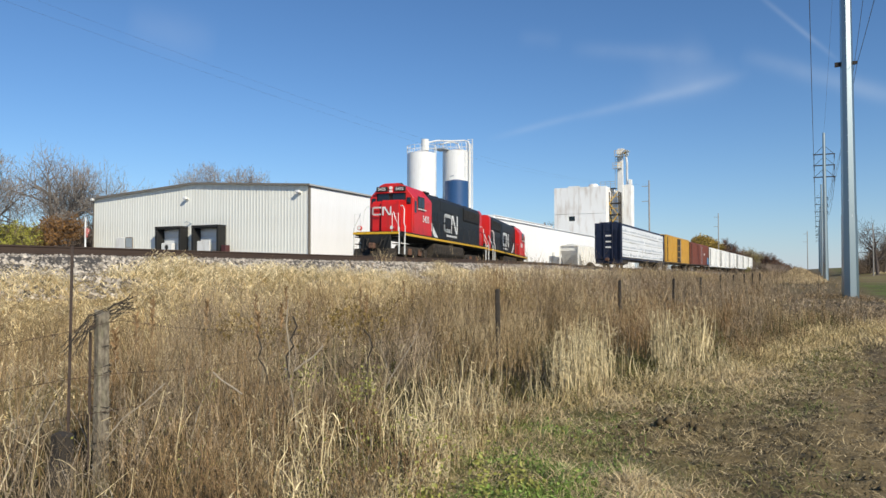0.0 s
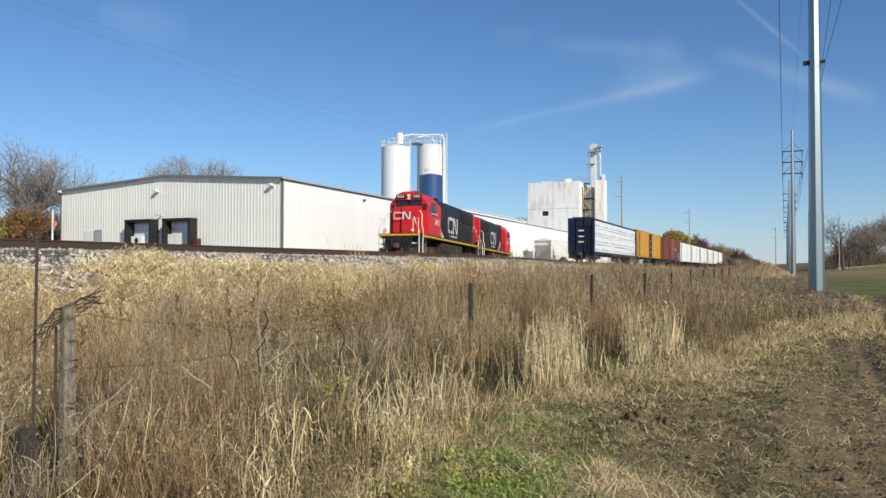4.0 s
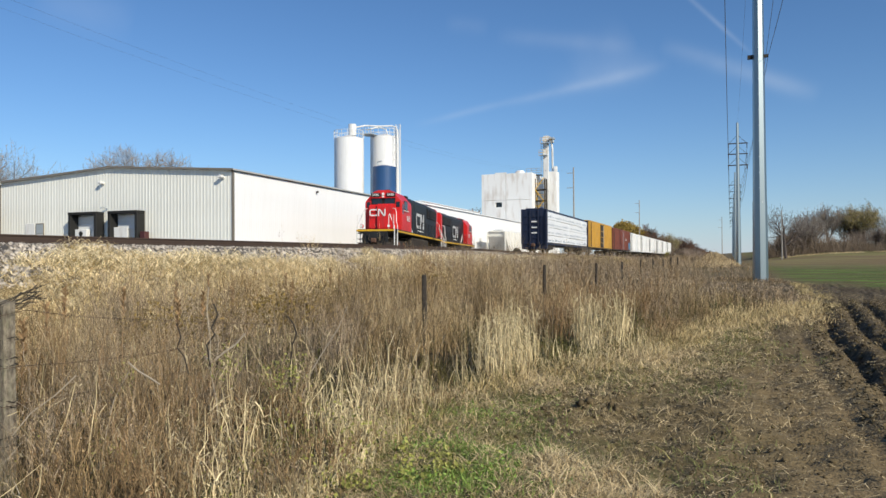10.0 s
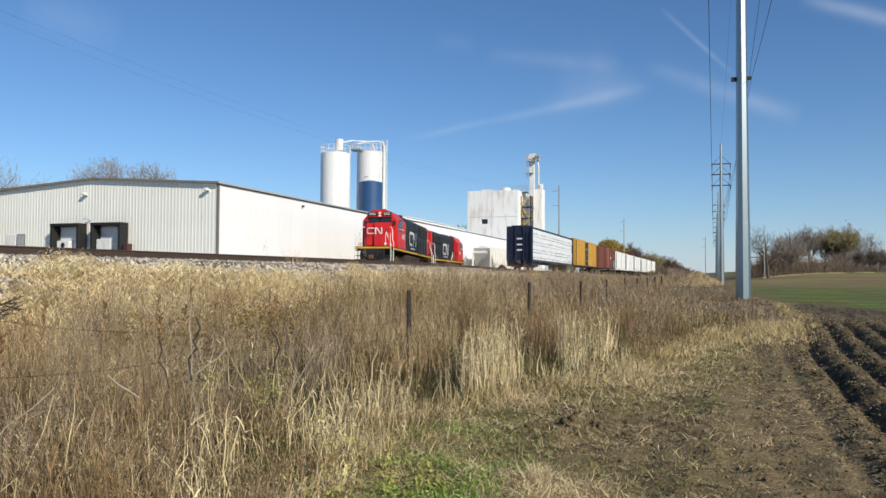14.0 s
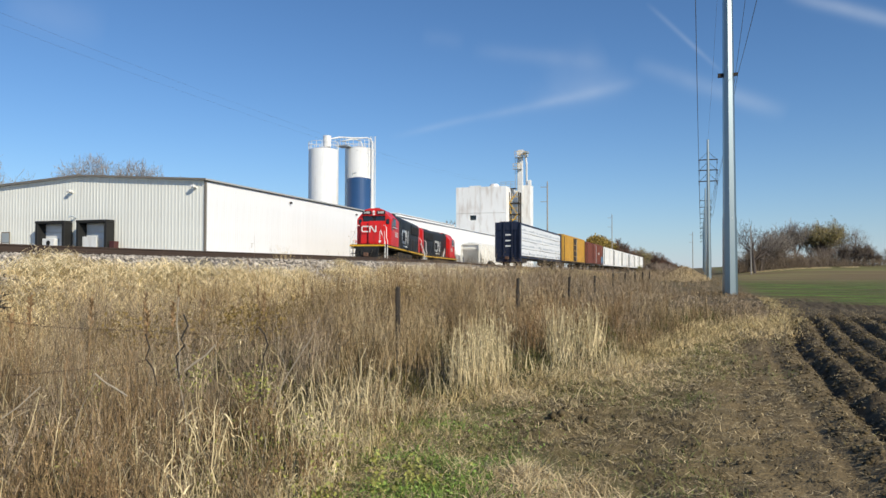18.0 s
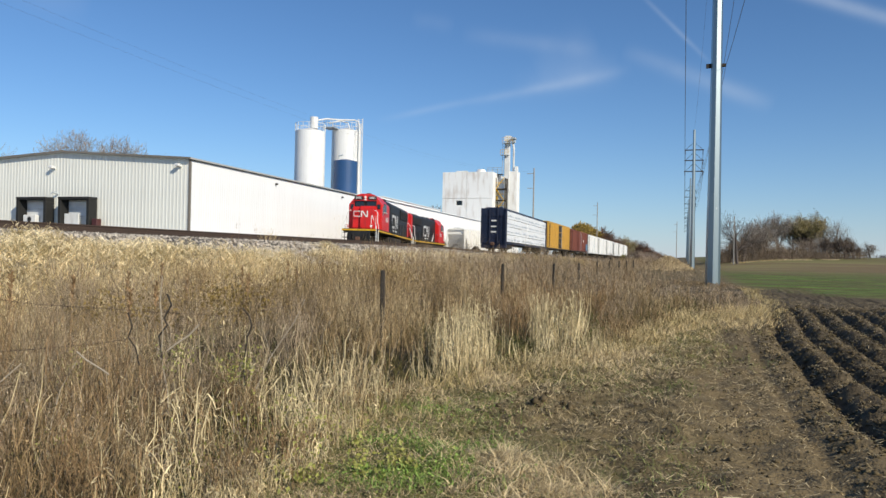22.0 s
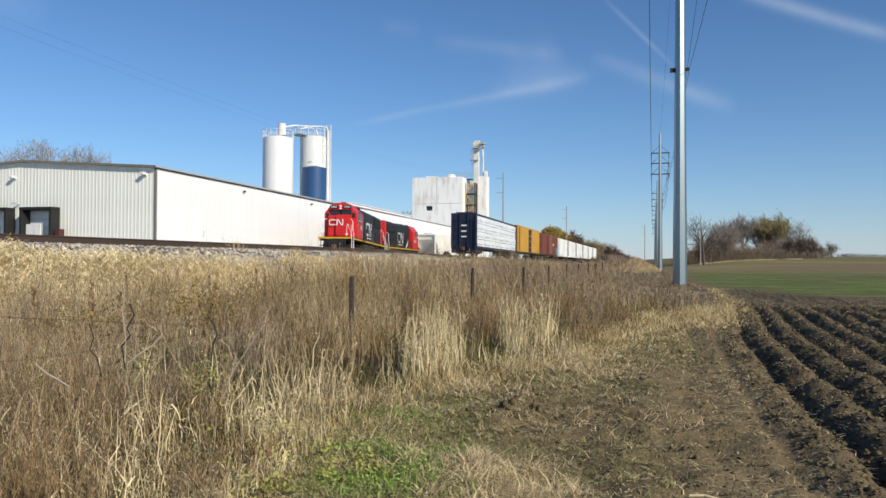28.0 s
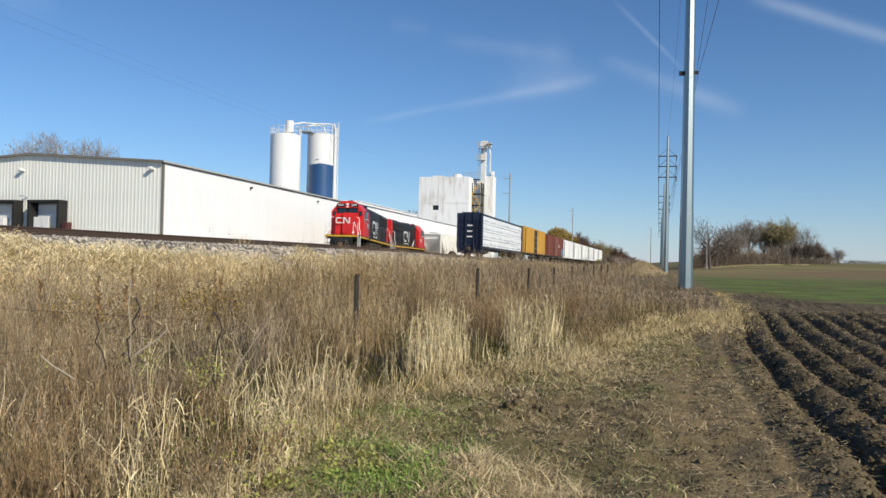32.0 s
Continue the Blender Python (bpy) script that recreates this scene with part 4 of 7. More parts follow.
    part("screw_housing", B(-1.9, -1.4, 8.3, -0.2, -0.5, 9.0, bev=0.05), M["yellow"], t, "yellow conveyor housing")
    part("chute", tube(bmesh.new(), [(-1.4, -1.0, 8.3), (-1.0, -1.2, 7.2), (-0.2, -1.2, 6.6)], 0.25, 8), M["yellow"], t)


elevator_tower()


# ---- power line poles ----
def steel_pole(x, y, h, r0, r1, arms, label):
    z = gz(x, y) - 0.3
    p = thing("steel_power_pole", pose(x, y, z), label, "power pole", "steel poles along the field")
    # eight-sided shaft in two lapped lengths
    part("shaft", cyl(bmesh.new(), (0, 0, 0), (0, 0, 5.2), r0 * 1.04, (r0 - (r0 - r1) * 5.2 / h) * 1.04, n=8), M["pole"], p, at=pose(0, 0, 0, 0, 0, -2))
    part("upper_shaft", cyl(bmesh.new(), (0, 0, 5.0), (0, 0, h), r0 - (r0 - r1) * 5 / h * 1.0, r1, n=8), M["pole"], p, at=pose(0, 0, 0, 0, 0, -2))
    for k in range(14 if y < 60 else 0):
        zz = 6 + 0.95 * k
        rr = r0 - (r0 - r1) * zz / h
        part("step_bolt", cyl(bmesh.new(), (-rr * 0.05, -rr * 0.9, zz), (-rr * 0.05 - 0.04, -rr * 0.9 - 0.14, zz), 0.026, n=6), M["galv"], p)
    if y < 60:
        bz = 13.8 - z
        rr = r0 - (r0 - r1) * bz / h
        part("bracket", B(-rr - 0.28, -0.1, bz - 0.12, -rr + 0.02, 0.1, bz + 0.12), M["grime"], p)
        part("bracket", B(rr - 0.02, -0.08, bz - 0.08, rr + 0.22, 0.08, bz + 0.1), M["grime"], p)
        part("tag", B(0.0, -0.36, 5.05, 0.16, -0.33, 5.2), M["white"], p)
    for za in arms:
        a = part("cross_arm", B(-1.5, -0.07, za - 0.08, 1.5, 0.07, za + 0.08), M["grime"], p)
        for s in (-1, 1):
            part("brace", tube(bmesh.new(), [(s * 1.3, 0, za + 0.05), (s * 0.15, 0, za + 1.2)], 0.03, 5), M["grime"], a)
            part("insulator", cyl(bmesh.new(), (s * 1.38, 0, za - 0.75), (s * 1.38, 0, za - 0.07), 0.06, n=8), M["grime"], a)
    return p


ARMS = (16.2, 18.0, 19.7)
HIGH = (22.2, 24.2, 26.2)
POLES = [(1.88, 48.7), (1.69, 126.4), (2.0, 204), (2.3, 282), (2.6, 360), (2.9, 440)]
for k, (x, y) in enumerate(POLES):
    steel_pole(x, y, 29.0 if k == 0 else 23.0, 0.435 if k == 0 else 0.40, 0.235 if k == 0 else 0.19, HIGH if k == 0 else ARMS, "tall galvanized steel power pole standing in the weeds" if k == 0 else "far galvanized steel power pole with three cross arms")


def cable(name, a, b, sag, r, label, group):
    pts = []
    for k in range(25):
        t = k / 24
        p = Vector(a).lerp(Vector(b), t)
        p.z -= 4 * sag * t * (1 - t)
        pts.append(p)
    solo(name, tube(bmesh.new(), pts, r, 5), M["cable"], label, "power line", group=group)


line = [(1.9, -29.0)] + POLES
for (xa, ya), (xb, yb) in zip(line[:4], line[1:5]):
    for low, high in zip(ARMS, HIGH):
        za, zb = (high if ya < 60 else low), (high if yb < 60 else low)
        for s in (-1.38, 1.38):
            if ya < 60 and (low == ARMS[2] or (s > 0 and low != ARMS[0])):
                continue
            cable("power_line", (xa + s - (0.55 if ya < 60 and s < 0 else 0.0), ya, za - 1.0), (xb + s - (0.55 if yb < 60 and s < 0 else 0.0), yb, zb - 1.0), 1.4, 0.018 if ya < 60 else 0.03, "thin grey power line between steel poles", "power lines")
    cable("ground_wire", (xa, ya, 28.6 if ya < 60 else 22.6), (xb, yb, 28.6 if yb < 60 else 22.6), 1.0, 0.010, "thin grey ground wire on pole tops", "power lines")
    cable("communication_cable", (xa + 0.55, ya, 13.8), (xb + 0.55, yb, 13.8), 1.2, 0.014, "thin dark cable along the steel poles", "power lines")


def wood_pole(x, y, h, label):
    z = gz(x, y)
    h = h + (float(main_fall(y)) if x < -14 else 0.0)
    p = thing("wooden_power_pole", pose(x, y, z), label, "power pole", "wooden poles behind the tracks")
    part("shaft", cyl(bmesh.new(), (0, 0, 0), (0, 0, h), *((0.2, 0.13) if h > 12 else (0.13, 0.09)), n=10), M["pole_wood"], p)
    for dz in (1.2, 4.4):
        part("cross_arm", B(-1.5, -0.06, h - dz - 0.06, 0.15, 0.06, h - dz + 0.06), M["pole_wood"], p)


wood_pole(-30.8, 157.4, 19.3, "slim wooden power pole beyond the mill")
wood_pole(-28.4, 262.0, 19.0, "slim wooden power pole far along the tracks")
wood_pole(-2.0, 330.0, 17.0, "slim wooden pole far along the tracks")
wood_pole(10.9, 172.0, 10.6, "wooden pole with cross arms before the grove")
for dx in (0, 1.4):
    cable("overhead_line", (-31 - dx, -60, 20), (-30.8 - dx, 157.4, 20), 6.6, 0.0035, "thin overhead line across the yard", "overhead lines")

# ---- railway vehicles ----
def wheelset(parent, y, r=0.51, m=None):
    """An axle with two flanged wheels, in its truck's space."""
    w = wheelset_mesh(r)
    return part("wheelset", w, None, parent, at=pose(0, y, r))


WHEELSETS = {}


def wheelset_mesh(r):
    if r not in WHEELSETS:
        bm = bmesh.new()
        for s in (-1, 1):
            cyl(bm, (s * 0.70, 0, 0), (s * 0.83, 0, 0), r, n=24)
            cyl(bm, (s * 0.66, 0, 0), (s * 0.70, 0, 0), r + 0.03, n=24)
            cyl(bm, (s * 0.83, 0, 0), (s * 0.87, 0, 0), r * 0.45, n=12)
            for k in range(3):
                a = k * 2.094
                box(bm, s * 0.832 - 0.012, -0.03, 0.1, s * 0.832 + 0.012, 0.03, r * 0.86, m=Matrix.Rotation(a, 4, "X"))
        cyl(bm, (-0.95, 0, 0), (0.95, 0, 0), 0.085, n=10)
        WHEELSETS[r] = link_mesh("wheelset", bm, M["grime"])
    return WHEELSETS[r]


def extrude_side(outline, x0, x1):
    """An outline in y, z drawn out across x."""
    bm = bmesh.new()
    prism(bm, outline, x0, x1, axis="x")
    return bm


def loco_truck(parent, y):
    """A three-axle truck with side frames, springs and journal boxes."""
    t = part("truck", B(-0.7, -1.9, 0.55, 0.7, 1.9, 0.85, bev=0.03), M["grime"], parent, at=pose(0, y, 0))
    for s in (-1, 1):
        f = extrude_side([(-2.35, 0.62), (-2.1, 0.42), (-1.35, 0.42), (-1.05, 0.6), (-0.6, 0.6), (-0.35, 0.4), (0.35, 0.4), (0.6, 0.6), (1.05, 0.6), (1.35, 0.42), (2.1, 0.42), (2.35, 0.62), (2.3, 0.88), (1.2, 0.98), (-1.2, 0.98), (-2.3, 0.88)], s * 0.98, s * 1.14)
        fr = part("side_frame", f, M["grime"], t)
        for yy in (-1.75, 0.0, 1.75):
            part("journal_box", B(s * 1.14, yy - 0.19, 0.32, s * 1.26, yy + 0.19, 0.72, bev=0.03), M["grime"], t)
        for yy in (-0.88, 0.88):
            sp = bmesh.new()
            for k in (-0.14, 0.14):
                cyl(sp, (s * 1.16, yy + k, 0.45), (s * 1.16, yy + k, 0.85), 0.085, n=8)
            part("spring", sp, M["rust"], t)
        part("brake_cylinder", cyl(bmesh.new(), (s * 1.2, -1.35, 0.88), (s * 1.2, -0.9, 0.88), 0.12, n=10), M["grime"], t)
        part("sand_pipe", tube(bmesh.new(), [(s * 1.1, 2.3, 1.2), (s * 1.05, 2.45, 0.6), (s * 0.85, 2.42, 0.15)], 0.03, 5), M["grime"], t)
    sets = [part("wheelset", wheelset_mesh(0.51), None, t, at=pose(0, yy, 0.51)) for yy in (-1.75, 0.0, 1.75)]
    return sets


def sign_text(text, size, mat, parent, m, name="number"):
    cu = bpy.data.curves.new(name, "FONT")
    cu.body, cu.size, cu.align_x, cu.align_y, cu.extrude = text, size, "CENTER", "CENTER", 0.004
    cu.offset = 0.012 * size
    tmp = bpy.data.objects.new(name, cu)
    scene.collection.objects.link(tmp)
    dg = bpy.context.evaluated_depsgraph_get()
    me = bpy.data.meshes.new_from_object(tmp.evaluated_get(dg))
    bpy.data.objects.remove(tmp)
    me.materials.clear()
    me.materials.append(mat)
    return part(name, me, None, parent, at=m)


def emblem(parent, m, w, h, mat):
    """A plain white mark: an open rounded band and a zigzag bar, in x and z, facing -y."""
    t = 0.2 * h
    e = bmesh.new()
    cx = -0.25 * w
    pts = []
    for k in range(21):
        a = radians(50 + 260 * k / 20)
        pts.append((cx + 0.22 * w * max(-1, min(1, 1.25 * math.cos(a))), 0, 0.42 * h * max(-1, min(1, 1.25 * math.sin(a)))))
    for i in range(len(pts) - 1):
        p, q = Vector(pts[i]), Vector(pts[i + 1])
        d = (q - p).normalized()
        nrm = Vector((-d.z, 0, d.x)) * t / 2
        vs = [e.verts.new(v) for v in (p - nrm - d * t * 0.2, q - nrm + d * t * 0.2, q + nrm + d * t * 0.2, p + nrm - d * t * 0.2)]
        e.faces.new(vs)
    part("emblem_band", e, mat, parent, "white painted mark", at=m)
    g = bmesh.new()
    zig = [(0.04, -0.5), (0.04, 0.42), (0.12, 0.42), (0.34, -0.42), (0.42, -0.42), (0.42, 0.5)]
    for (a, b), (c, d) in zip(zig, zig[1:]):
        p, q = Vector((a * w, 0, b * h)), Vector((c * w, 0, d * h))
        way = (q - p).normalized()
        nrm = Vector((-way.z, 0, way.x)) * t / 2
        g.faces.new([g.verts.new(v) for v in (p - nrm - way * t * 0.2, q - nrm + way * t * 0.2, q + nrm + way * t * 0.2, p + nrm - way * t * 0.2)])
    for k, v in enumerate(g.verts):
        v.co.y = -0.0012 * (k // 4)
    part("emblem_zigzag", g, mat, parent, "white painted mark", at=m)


def lifted(z):
    """Height over the rails of a point of the body drawn at z."""
    return z if z <= 1.25 else z + 0.13 if z < 1.68 else 1.81 + (z - 1.68) * 1.085


def locomotive(label):
    """A six-axle road diesel; its cab end is +y, the rails are z = 0."""
    L = thing("locomotive", Matrix(), label, "locomotive", "coupled diesel locomotives")
    part("frame", B(-1.42, -10.0, 1.40, 1.42, 10.0, 1.62, bev=0.03), M["black"], L)
    part("walkway", B(-1.52, -9.7, 1.622, 1.52, 9.7, 1.68, bev=0.01), M["black"], L)
    for s in (-1, 1):
        part("sill_stripe", B(s * 1.43, -9.6, 1.46, s * 1.53, 9.0, 1.60, bev=0.01), M["yellow"], L, "yellow sill stripe")
    # ends: pilots, couplers, steps, hoses
    for e in (-1, 1):
        p = part("pilot", B(-1.0, e * 10.0, 0.6, 1.0, e * 10.12, 1.46, bev=0.02), M["black"], L)
        part("end_stripe", B(-1.5, e * 10.0, 1.48, 1.5, e * 10.14, 1.62, bev=0.01), M["yellow"], L, "yellow stripe over the pilot")
        plow = bmesh.new()
        prism(plow, [(e * 10.0, 0.12), (e * 10.45, 0.12), (e * 10.16, 0.75), (e * 10.0, 0.75)], -1.35, 1.35, axis="x")
        part("snow_plow", plow, M["grime"], L)
        c = part("coupler", B(-0.16, e * 10.1, 0.75, 0.16, e * 10.6, 1.02, bev=0.03), M["grime"], L)
        part("knuckle", B(-0.24, e * 10.55, 0.70, 0.16, e * 10.85, 1.06, bev=0.06), M["rust"], c)
        for x in (-0.95, -0.7, 0.7, 0.95):
            part("hose", tube(bmesh.new(), [(x, e * 10.14, 1.3), (x, e * 10.4, 1.05), (x * 0.95, e * 10.42, 0.7), (x * 0.9, e * 10.3, 0.5)], 0.03, 5), M["rubber"], p)
        part("jumper_cable", tube(bmesh.new(), [(-0.8, e * 10.15, 1.35), (-0.4, e * 10.35, 1.05), (0.2, e * 10.38, 1.0), (0.75, e * 10.15, 1.35)], 0.035, 5), M["rubber"], p)
        for x in (-0.45, 0.45):
            part("hose", tube(bmesh.new(), [(x, e * 10.14, 1.25), (x, e * 10.42, 1.0), (x * 0.6, e * 10.46, 0.72), (x * 0.3, e * 10.3, 0.6)], 0.03, 5), M["grime"], p)
        for s in (-1, 1):
            st = part("step_well", B(s * 1.0, e * 9.1, 0.42, s * 1.46, e * 9.98, 0.48, bev=0.01), M["grime"], L)
            for z in (0.72, 1.02, 1.32):
                part("step", B(s * 1.05, e * 9.3, z, s * 1.5, e * 9.98, z + 0.04, bev=0.005), M["grime"], st)
            for yy in (9.08, 9.98):
                part("step_edge", B(s * 1.46, e * yy - 0.03, 0.42, s * 1.53, e * yy + 0.03, 1.36), M["white"], st, "white step edge")
            for yy in (9.05, 10.0):
                part("grab_rail", tube(bmesh.new(), [(s * 1.5, e * yy, 0.62), (s * 1.5, e * yy, 1.85), (s * 1.43, e * (yy - 0.02), 2.0), (s * 1.2, e * (yy - 0.06), 2.45), (s * 1.08, e * (yy - 0.1), 2.75)] if yy > 9.5 else [(s * 1.5, e * yy, 0.62), (s * 1.5, e * yy, 2.0), (s * 1.38, e * (yy - 0.1), 2.2), (s * 1.34, e * (yy - 0.25), 3.0), (s * 1.2, e * (yy - 0.3), 3.2), (s * 1.04, e * (yy - 0.35), 3.2)], 0.032, 6), M["white"], L, "white grab rail")
        for x0, x1 in ((-1.45, -1.05), (1.05, 1.45)):
            rr = [(x0, e * 10.02, 1.66), (x0, e * 10.02, 2.65), (x1, e * 10.02, 2.65), (x1, e * 10.02, 1.66)]
            part("end_rail", tube(bmesh.new(), rr, 0.026, 5), M["white"] if e > 0 else M["black"], L)
        for s in (-1, 1):
            d = part("ditch_light", cyl(bmesh.new(), (s * 1.08, e * 9.96, 1.86), (s * 1.08, e * 10.16, 1.86), 0.13, n=14), M["red"] if e > 0 else M["black"], L)
            part("lens", cyl(bmesh.new(), (s * 1.08, e * 10.16, 1.86), (s * 1.08, e * 10.175, 1.86), 0.105, n=14), M["lens"], d)
    # nose
    nose = bmesh.new()
    prism(nose, [(7.55, 1.685), (8.72, 1.685), (8.76, 1.9), (8.74, 3.40), (8.6, 3.56), (7.55, 3.66)], -1.0, 0.28, axis="x")
    prism(nose, [(7.55, 1.685), (8.52, 1.685), (8.56, 1.9), (8.54, 3.37), (8.4, 3.52), (7.55, 3.62)], 0.34, 1.0, axis="x")
    box(nose, 0.2, 7.6, 1.7, 0.4, 8.5, 3.2)
    bmesh.ops.bevel(nose, geom=[e for e in nose.edges], offset=0.05, segments=2, affect="EDGES")
    part("nose", nose, M["red"], L, "red short hood")
    part("nose_door", B(0.42, 8.5, 1.8, 0.94, 8.575, 3.0, bev=0.01), M["red"], L)
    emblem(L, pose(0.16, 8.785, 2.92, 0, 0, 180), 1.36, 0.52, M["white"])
    # cab with arched roof
    arch = [(-1.5, 1.685), (1.5, 1.685), (1.5, 3.72), (1.46, 3.85), (0.82, 4.53), (0.45, 4.65), (-0.45, 4.65), (-0.82, 4.53), (-1.46, 3.85), (-1.5, 3.72)]
    cab = bmesh.new()
    prism(cab, arch, 4.3, 7.75)
    bmesh.ops.bevel(cab, geom=[e for e in cab.edges if abs(e.verts[0].co.y - e.verts[1].co.y) < 1e-4], offset=0.04, segments=1, affect="EDGES")
    part("cab", cab, M["red"], L, "red cab with arched roof")
    part("window_surround", B(-1.0, 7.751, 3.56, 1.0, 7.756, 4.10), M["black"], L)
    part("visor", B(-1.05, 7.7, 4.05, 1.05, 7.98, 4.09, bev=0.01), M["red"], L)
    for s in (-1, 1):
        w = part("windshield", B(s * 0.10, 7.755, 3.58, s * 0.94, 7.785, 4.05, bev=0.02), M["black"], L)
        part("pane", B(s * 0.14, 7.787, 3.62, s * 0.90, 7.793, 4.01), M["glass"], w)
        w = part("corner_window", B(s * 1.06, 7.755, 3.38, s * 1.36, 7.785, 3.78, bev=0.02), M["black"], L)
        part("pane", B(s * 1.09, 7.787, 3.41, s * 1.33, 7.793, 3.75), M["glass"], w)
        nb = part("number_board", B(s * 0.24, 7.70, 4.14, s * 1.0, 7.86, 4.44, bev=0.03), M["black"], L)
        sign_text("5435", 0.27, M["white"], nb, pose(s * 0.62, 7.867, 4.29, 90, 0, 180))
        w = part("side_window", B(s * 1.50, 5.75, 3.22, s * 1.525, 6.95, 3.92, bev=0.008), M["grime"], L)
        part("pane", B(s * 1.527, 5.82, 3.28, s * 1.532, 6.32, 3.86), M["glass"], w)
        part("pane", B(s * 1.527, 6.38, 3.28, s * 1.532, 6.88, 3.86), M["glass"], w)
        part("window_rail", B(s * 1.53, 5.7, 3.13, s * 1.62, 7.0, 3.19), M["white"], w)
        dd = part("cab_door", B(s * 1.502, 7.12, 1.75, s * 1.53, 7.66, 3.75, bev=0.01), M["red"], L)
        part("pane", B(s * 1.532, 7.2, 2.9, s * 1.536, 7.58, 3.6), M["glass"], dd)
        sign_text("5435", 0.62, M["white"], L, pose(s * 1.535, 5.5, 2.62, 90, 0, 90 * s))
        hood_mark = bmesh.new()
        vs = [(s * 1.045, y, z) for y, z in ((1.7, 1.72), (2.4, 1.72), (3.4, 2.3), (3.4, 2.85))]
        hood_mark.faces.new([hood_mark.verts.new(v) for v in vs])
        part("chevron", hood_mark, M["white"], L, "white painted wedge")
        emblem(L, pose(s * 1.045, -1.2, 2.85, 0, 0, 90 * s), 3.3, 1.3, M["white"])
        for k in range(9):
            part("lettering_bar", B(s * 1.04, -2.5 + 0.27 * k, 1.95, s * 1.046, -2.3 + 0.27 * k, 2.08), M["white"], L)
    for z in (4.36, 4.14):
        part("headlight", cyl(bmesh.new(), (0, 7.7, z), (0, 7.88, z), 0.10, n=14), M["lens"], L, "round headlight lens")
    # long hood
    hood = bmesh.new()
    prism(hood, [(-1.02, 1.685), (1.02, 1.685), (1.02, 4.24), (0.84, 4.46), (-0.84, 4.46), (-1.02, 4.24)], -8.7, 4.29)
    part("long_hood", hood, M["black"], L, "black engine hood")
    end = bmesh.new()
    prism(end, [(-1.03, 1.685), (1.03, 1.685), (1.03, 4.24), (0.85, 4.47), (-0.85, 4.47), (-1.03, 4.24)], -9.35, -8.702)
    part("hood_end", end, M["red"], L, "red hood end")
    part("end_light", B(-0.3, -9.42, 3.85, 0.3, -9.35, 4.15, bev=0.02), M["black"], L)
    for s in (-1, 1):
        rad = bmesh.new()
        prism(rad, [(s * 1.0, 3.25), (s * 1.10, 3.4), (s * 1.10, 4.18), (s * 1.0, 4.34)], -8.5, -4.2)
        part("radiator", rad, M["black"], L)
        for k in range(10):
            part("louvre", B(s * 1.101, -8.35, 3.48 + 0.065 * k, s * 1.12, -4.35, 3.51 + 0.065 * k), M["grime"], L)
        for k in range(11):
            y = 4.0 - 0.72 * k
            d = part("hood_door", B(s * 1.02, y - 0.66, 1.8, s * 1.036, y, 3.35, bev=0.006), M["black"], L)
            part("latch", B(s * 1.037, y - 0.6, 2.5, s * 1.05, y - 0.55, 2.62), M["grime"], d)
        blister = bmesh.new()
        prism(blister, [(s * 1.0, 3.5), (s * 1.035, 3.6), (s * 1.035, 4.2), (s * 0.9, 4.44)], -3.4, 1.2)
        part("brake_blister", blister, M["black"], L)
        # handrails along the walkway
        for k in range(10):
            y = 4.1 - 1.4 * k
            part("stanchion", cyl(bmesh.new(), (s * 1.48, y, 1.6), (s * 1.48, y, 2.68), 0.022, n=6), M["black"], L)
        part("handrail", tube(bmesh.new(), [(s * 1.48, 4.1, 2.68), (s * 1.48, -9.0, 2.68)], 0.022, 6), M["black"], L)
        part("air_reservoir", cyl(bmesh.new(), (s * 1.15, -3.1, 1.12), (s * 1.15, 3.0, 1.12), 0.17, n=12), M["grime"], L)
    part("equipment_rack", B(-1.0, 3.4, 4.42, 1.0, 4.28, 4.54, bev=0.03), M["black"], L)
    for y in (-7.6, -6.2, -4.8, -0.6, 0.7):
        fan = part("roof_fan", cyl(bmesh.new(), (0, y, 4.42), (0, y, 4.58), 0.6, n=20), M["black"], L)
        part("fan_guard", cyl(bmesh.new(), (0, y, 4.58), (0, y, 4.6), 0.5, n=20), M["grime"], fan)
    part("exhaust_stack", B(-0.35, 2.2, 4.42, 0.35, 3.3, 4.68, bev=0.04), M["grime"], L)
    horn = bmesh.new()
    for x in (-0.15, 0, 0.15):
        cyl(horn, (x, 6.0, 4.72), (x, 6.5, 4.74), 0.03, 0.09, n=10)
    box(horn, -0.2, 6.0, 4.6, 0.2, 6.1, 4.72)
    part("horn", horn, M["grime"], L)
    part("antenna_dome", cyl(bmesh.new(), (0.6, 6.9, 4.55), (0.6, 6.9, 4.72), 0.16, 0.1, n=12), M["white"], L)
    tank = bmesh.new()
    prism(tank, [(-1.3, 0.75), (-0.95, 0.32), (0.95, 0.32), (1.3, 0.75), (1.35, 1.27), (-1.35, 1.27)], -3.3, 3.3)
    bmesh.ops.bevel(tank, geom=list(tank.edges), offset=0.05, segments=1, affect="EDGES")
    part("fuel_tank", tank, M["grime"], L)
    # the body above the walkway in its true height
    done = set()
    for o in L.children_recursive:
        if o.matrix_basis.is_identity and o.data.name not in done:
            done.add(o.data.name)
            for v in o.data.vertices:
                if v.co.z > 1.25:
                    v.co.z = lifted(v.co.z)
        elif not o.matrix_basis.is_identity:
            z = o.matrix_basis.translation.z
            o.location.z = lifted(z)
    sets = loco_truck(L, 6.55) + loco_truck(L, -6.55)
    return L, sets


loco_1, _ = locomotive("red and black diesel locomotive, cab end facing the camera")
loco_2 = copy_thing(loco_1, Matrix())
loco_2["label"] = "red and black diesel locomotive coupled behind, cab facing away"


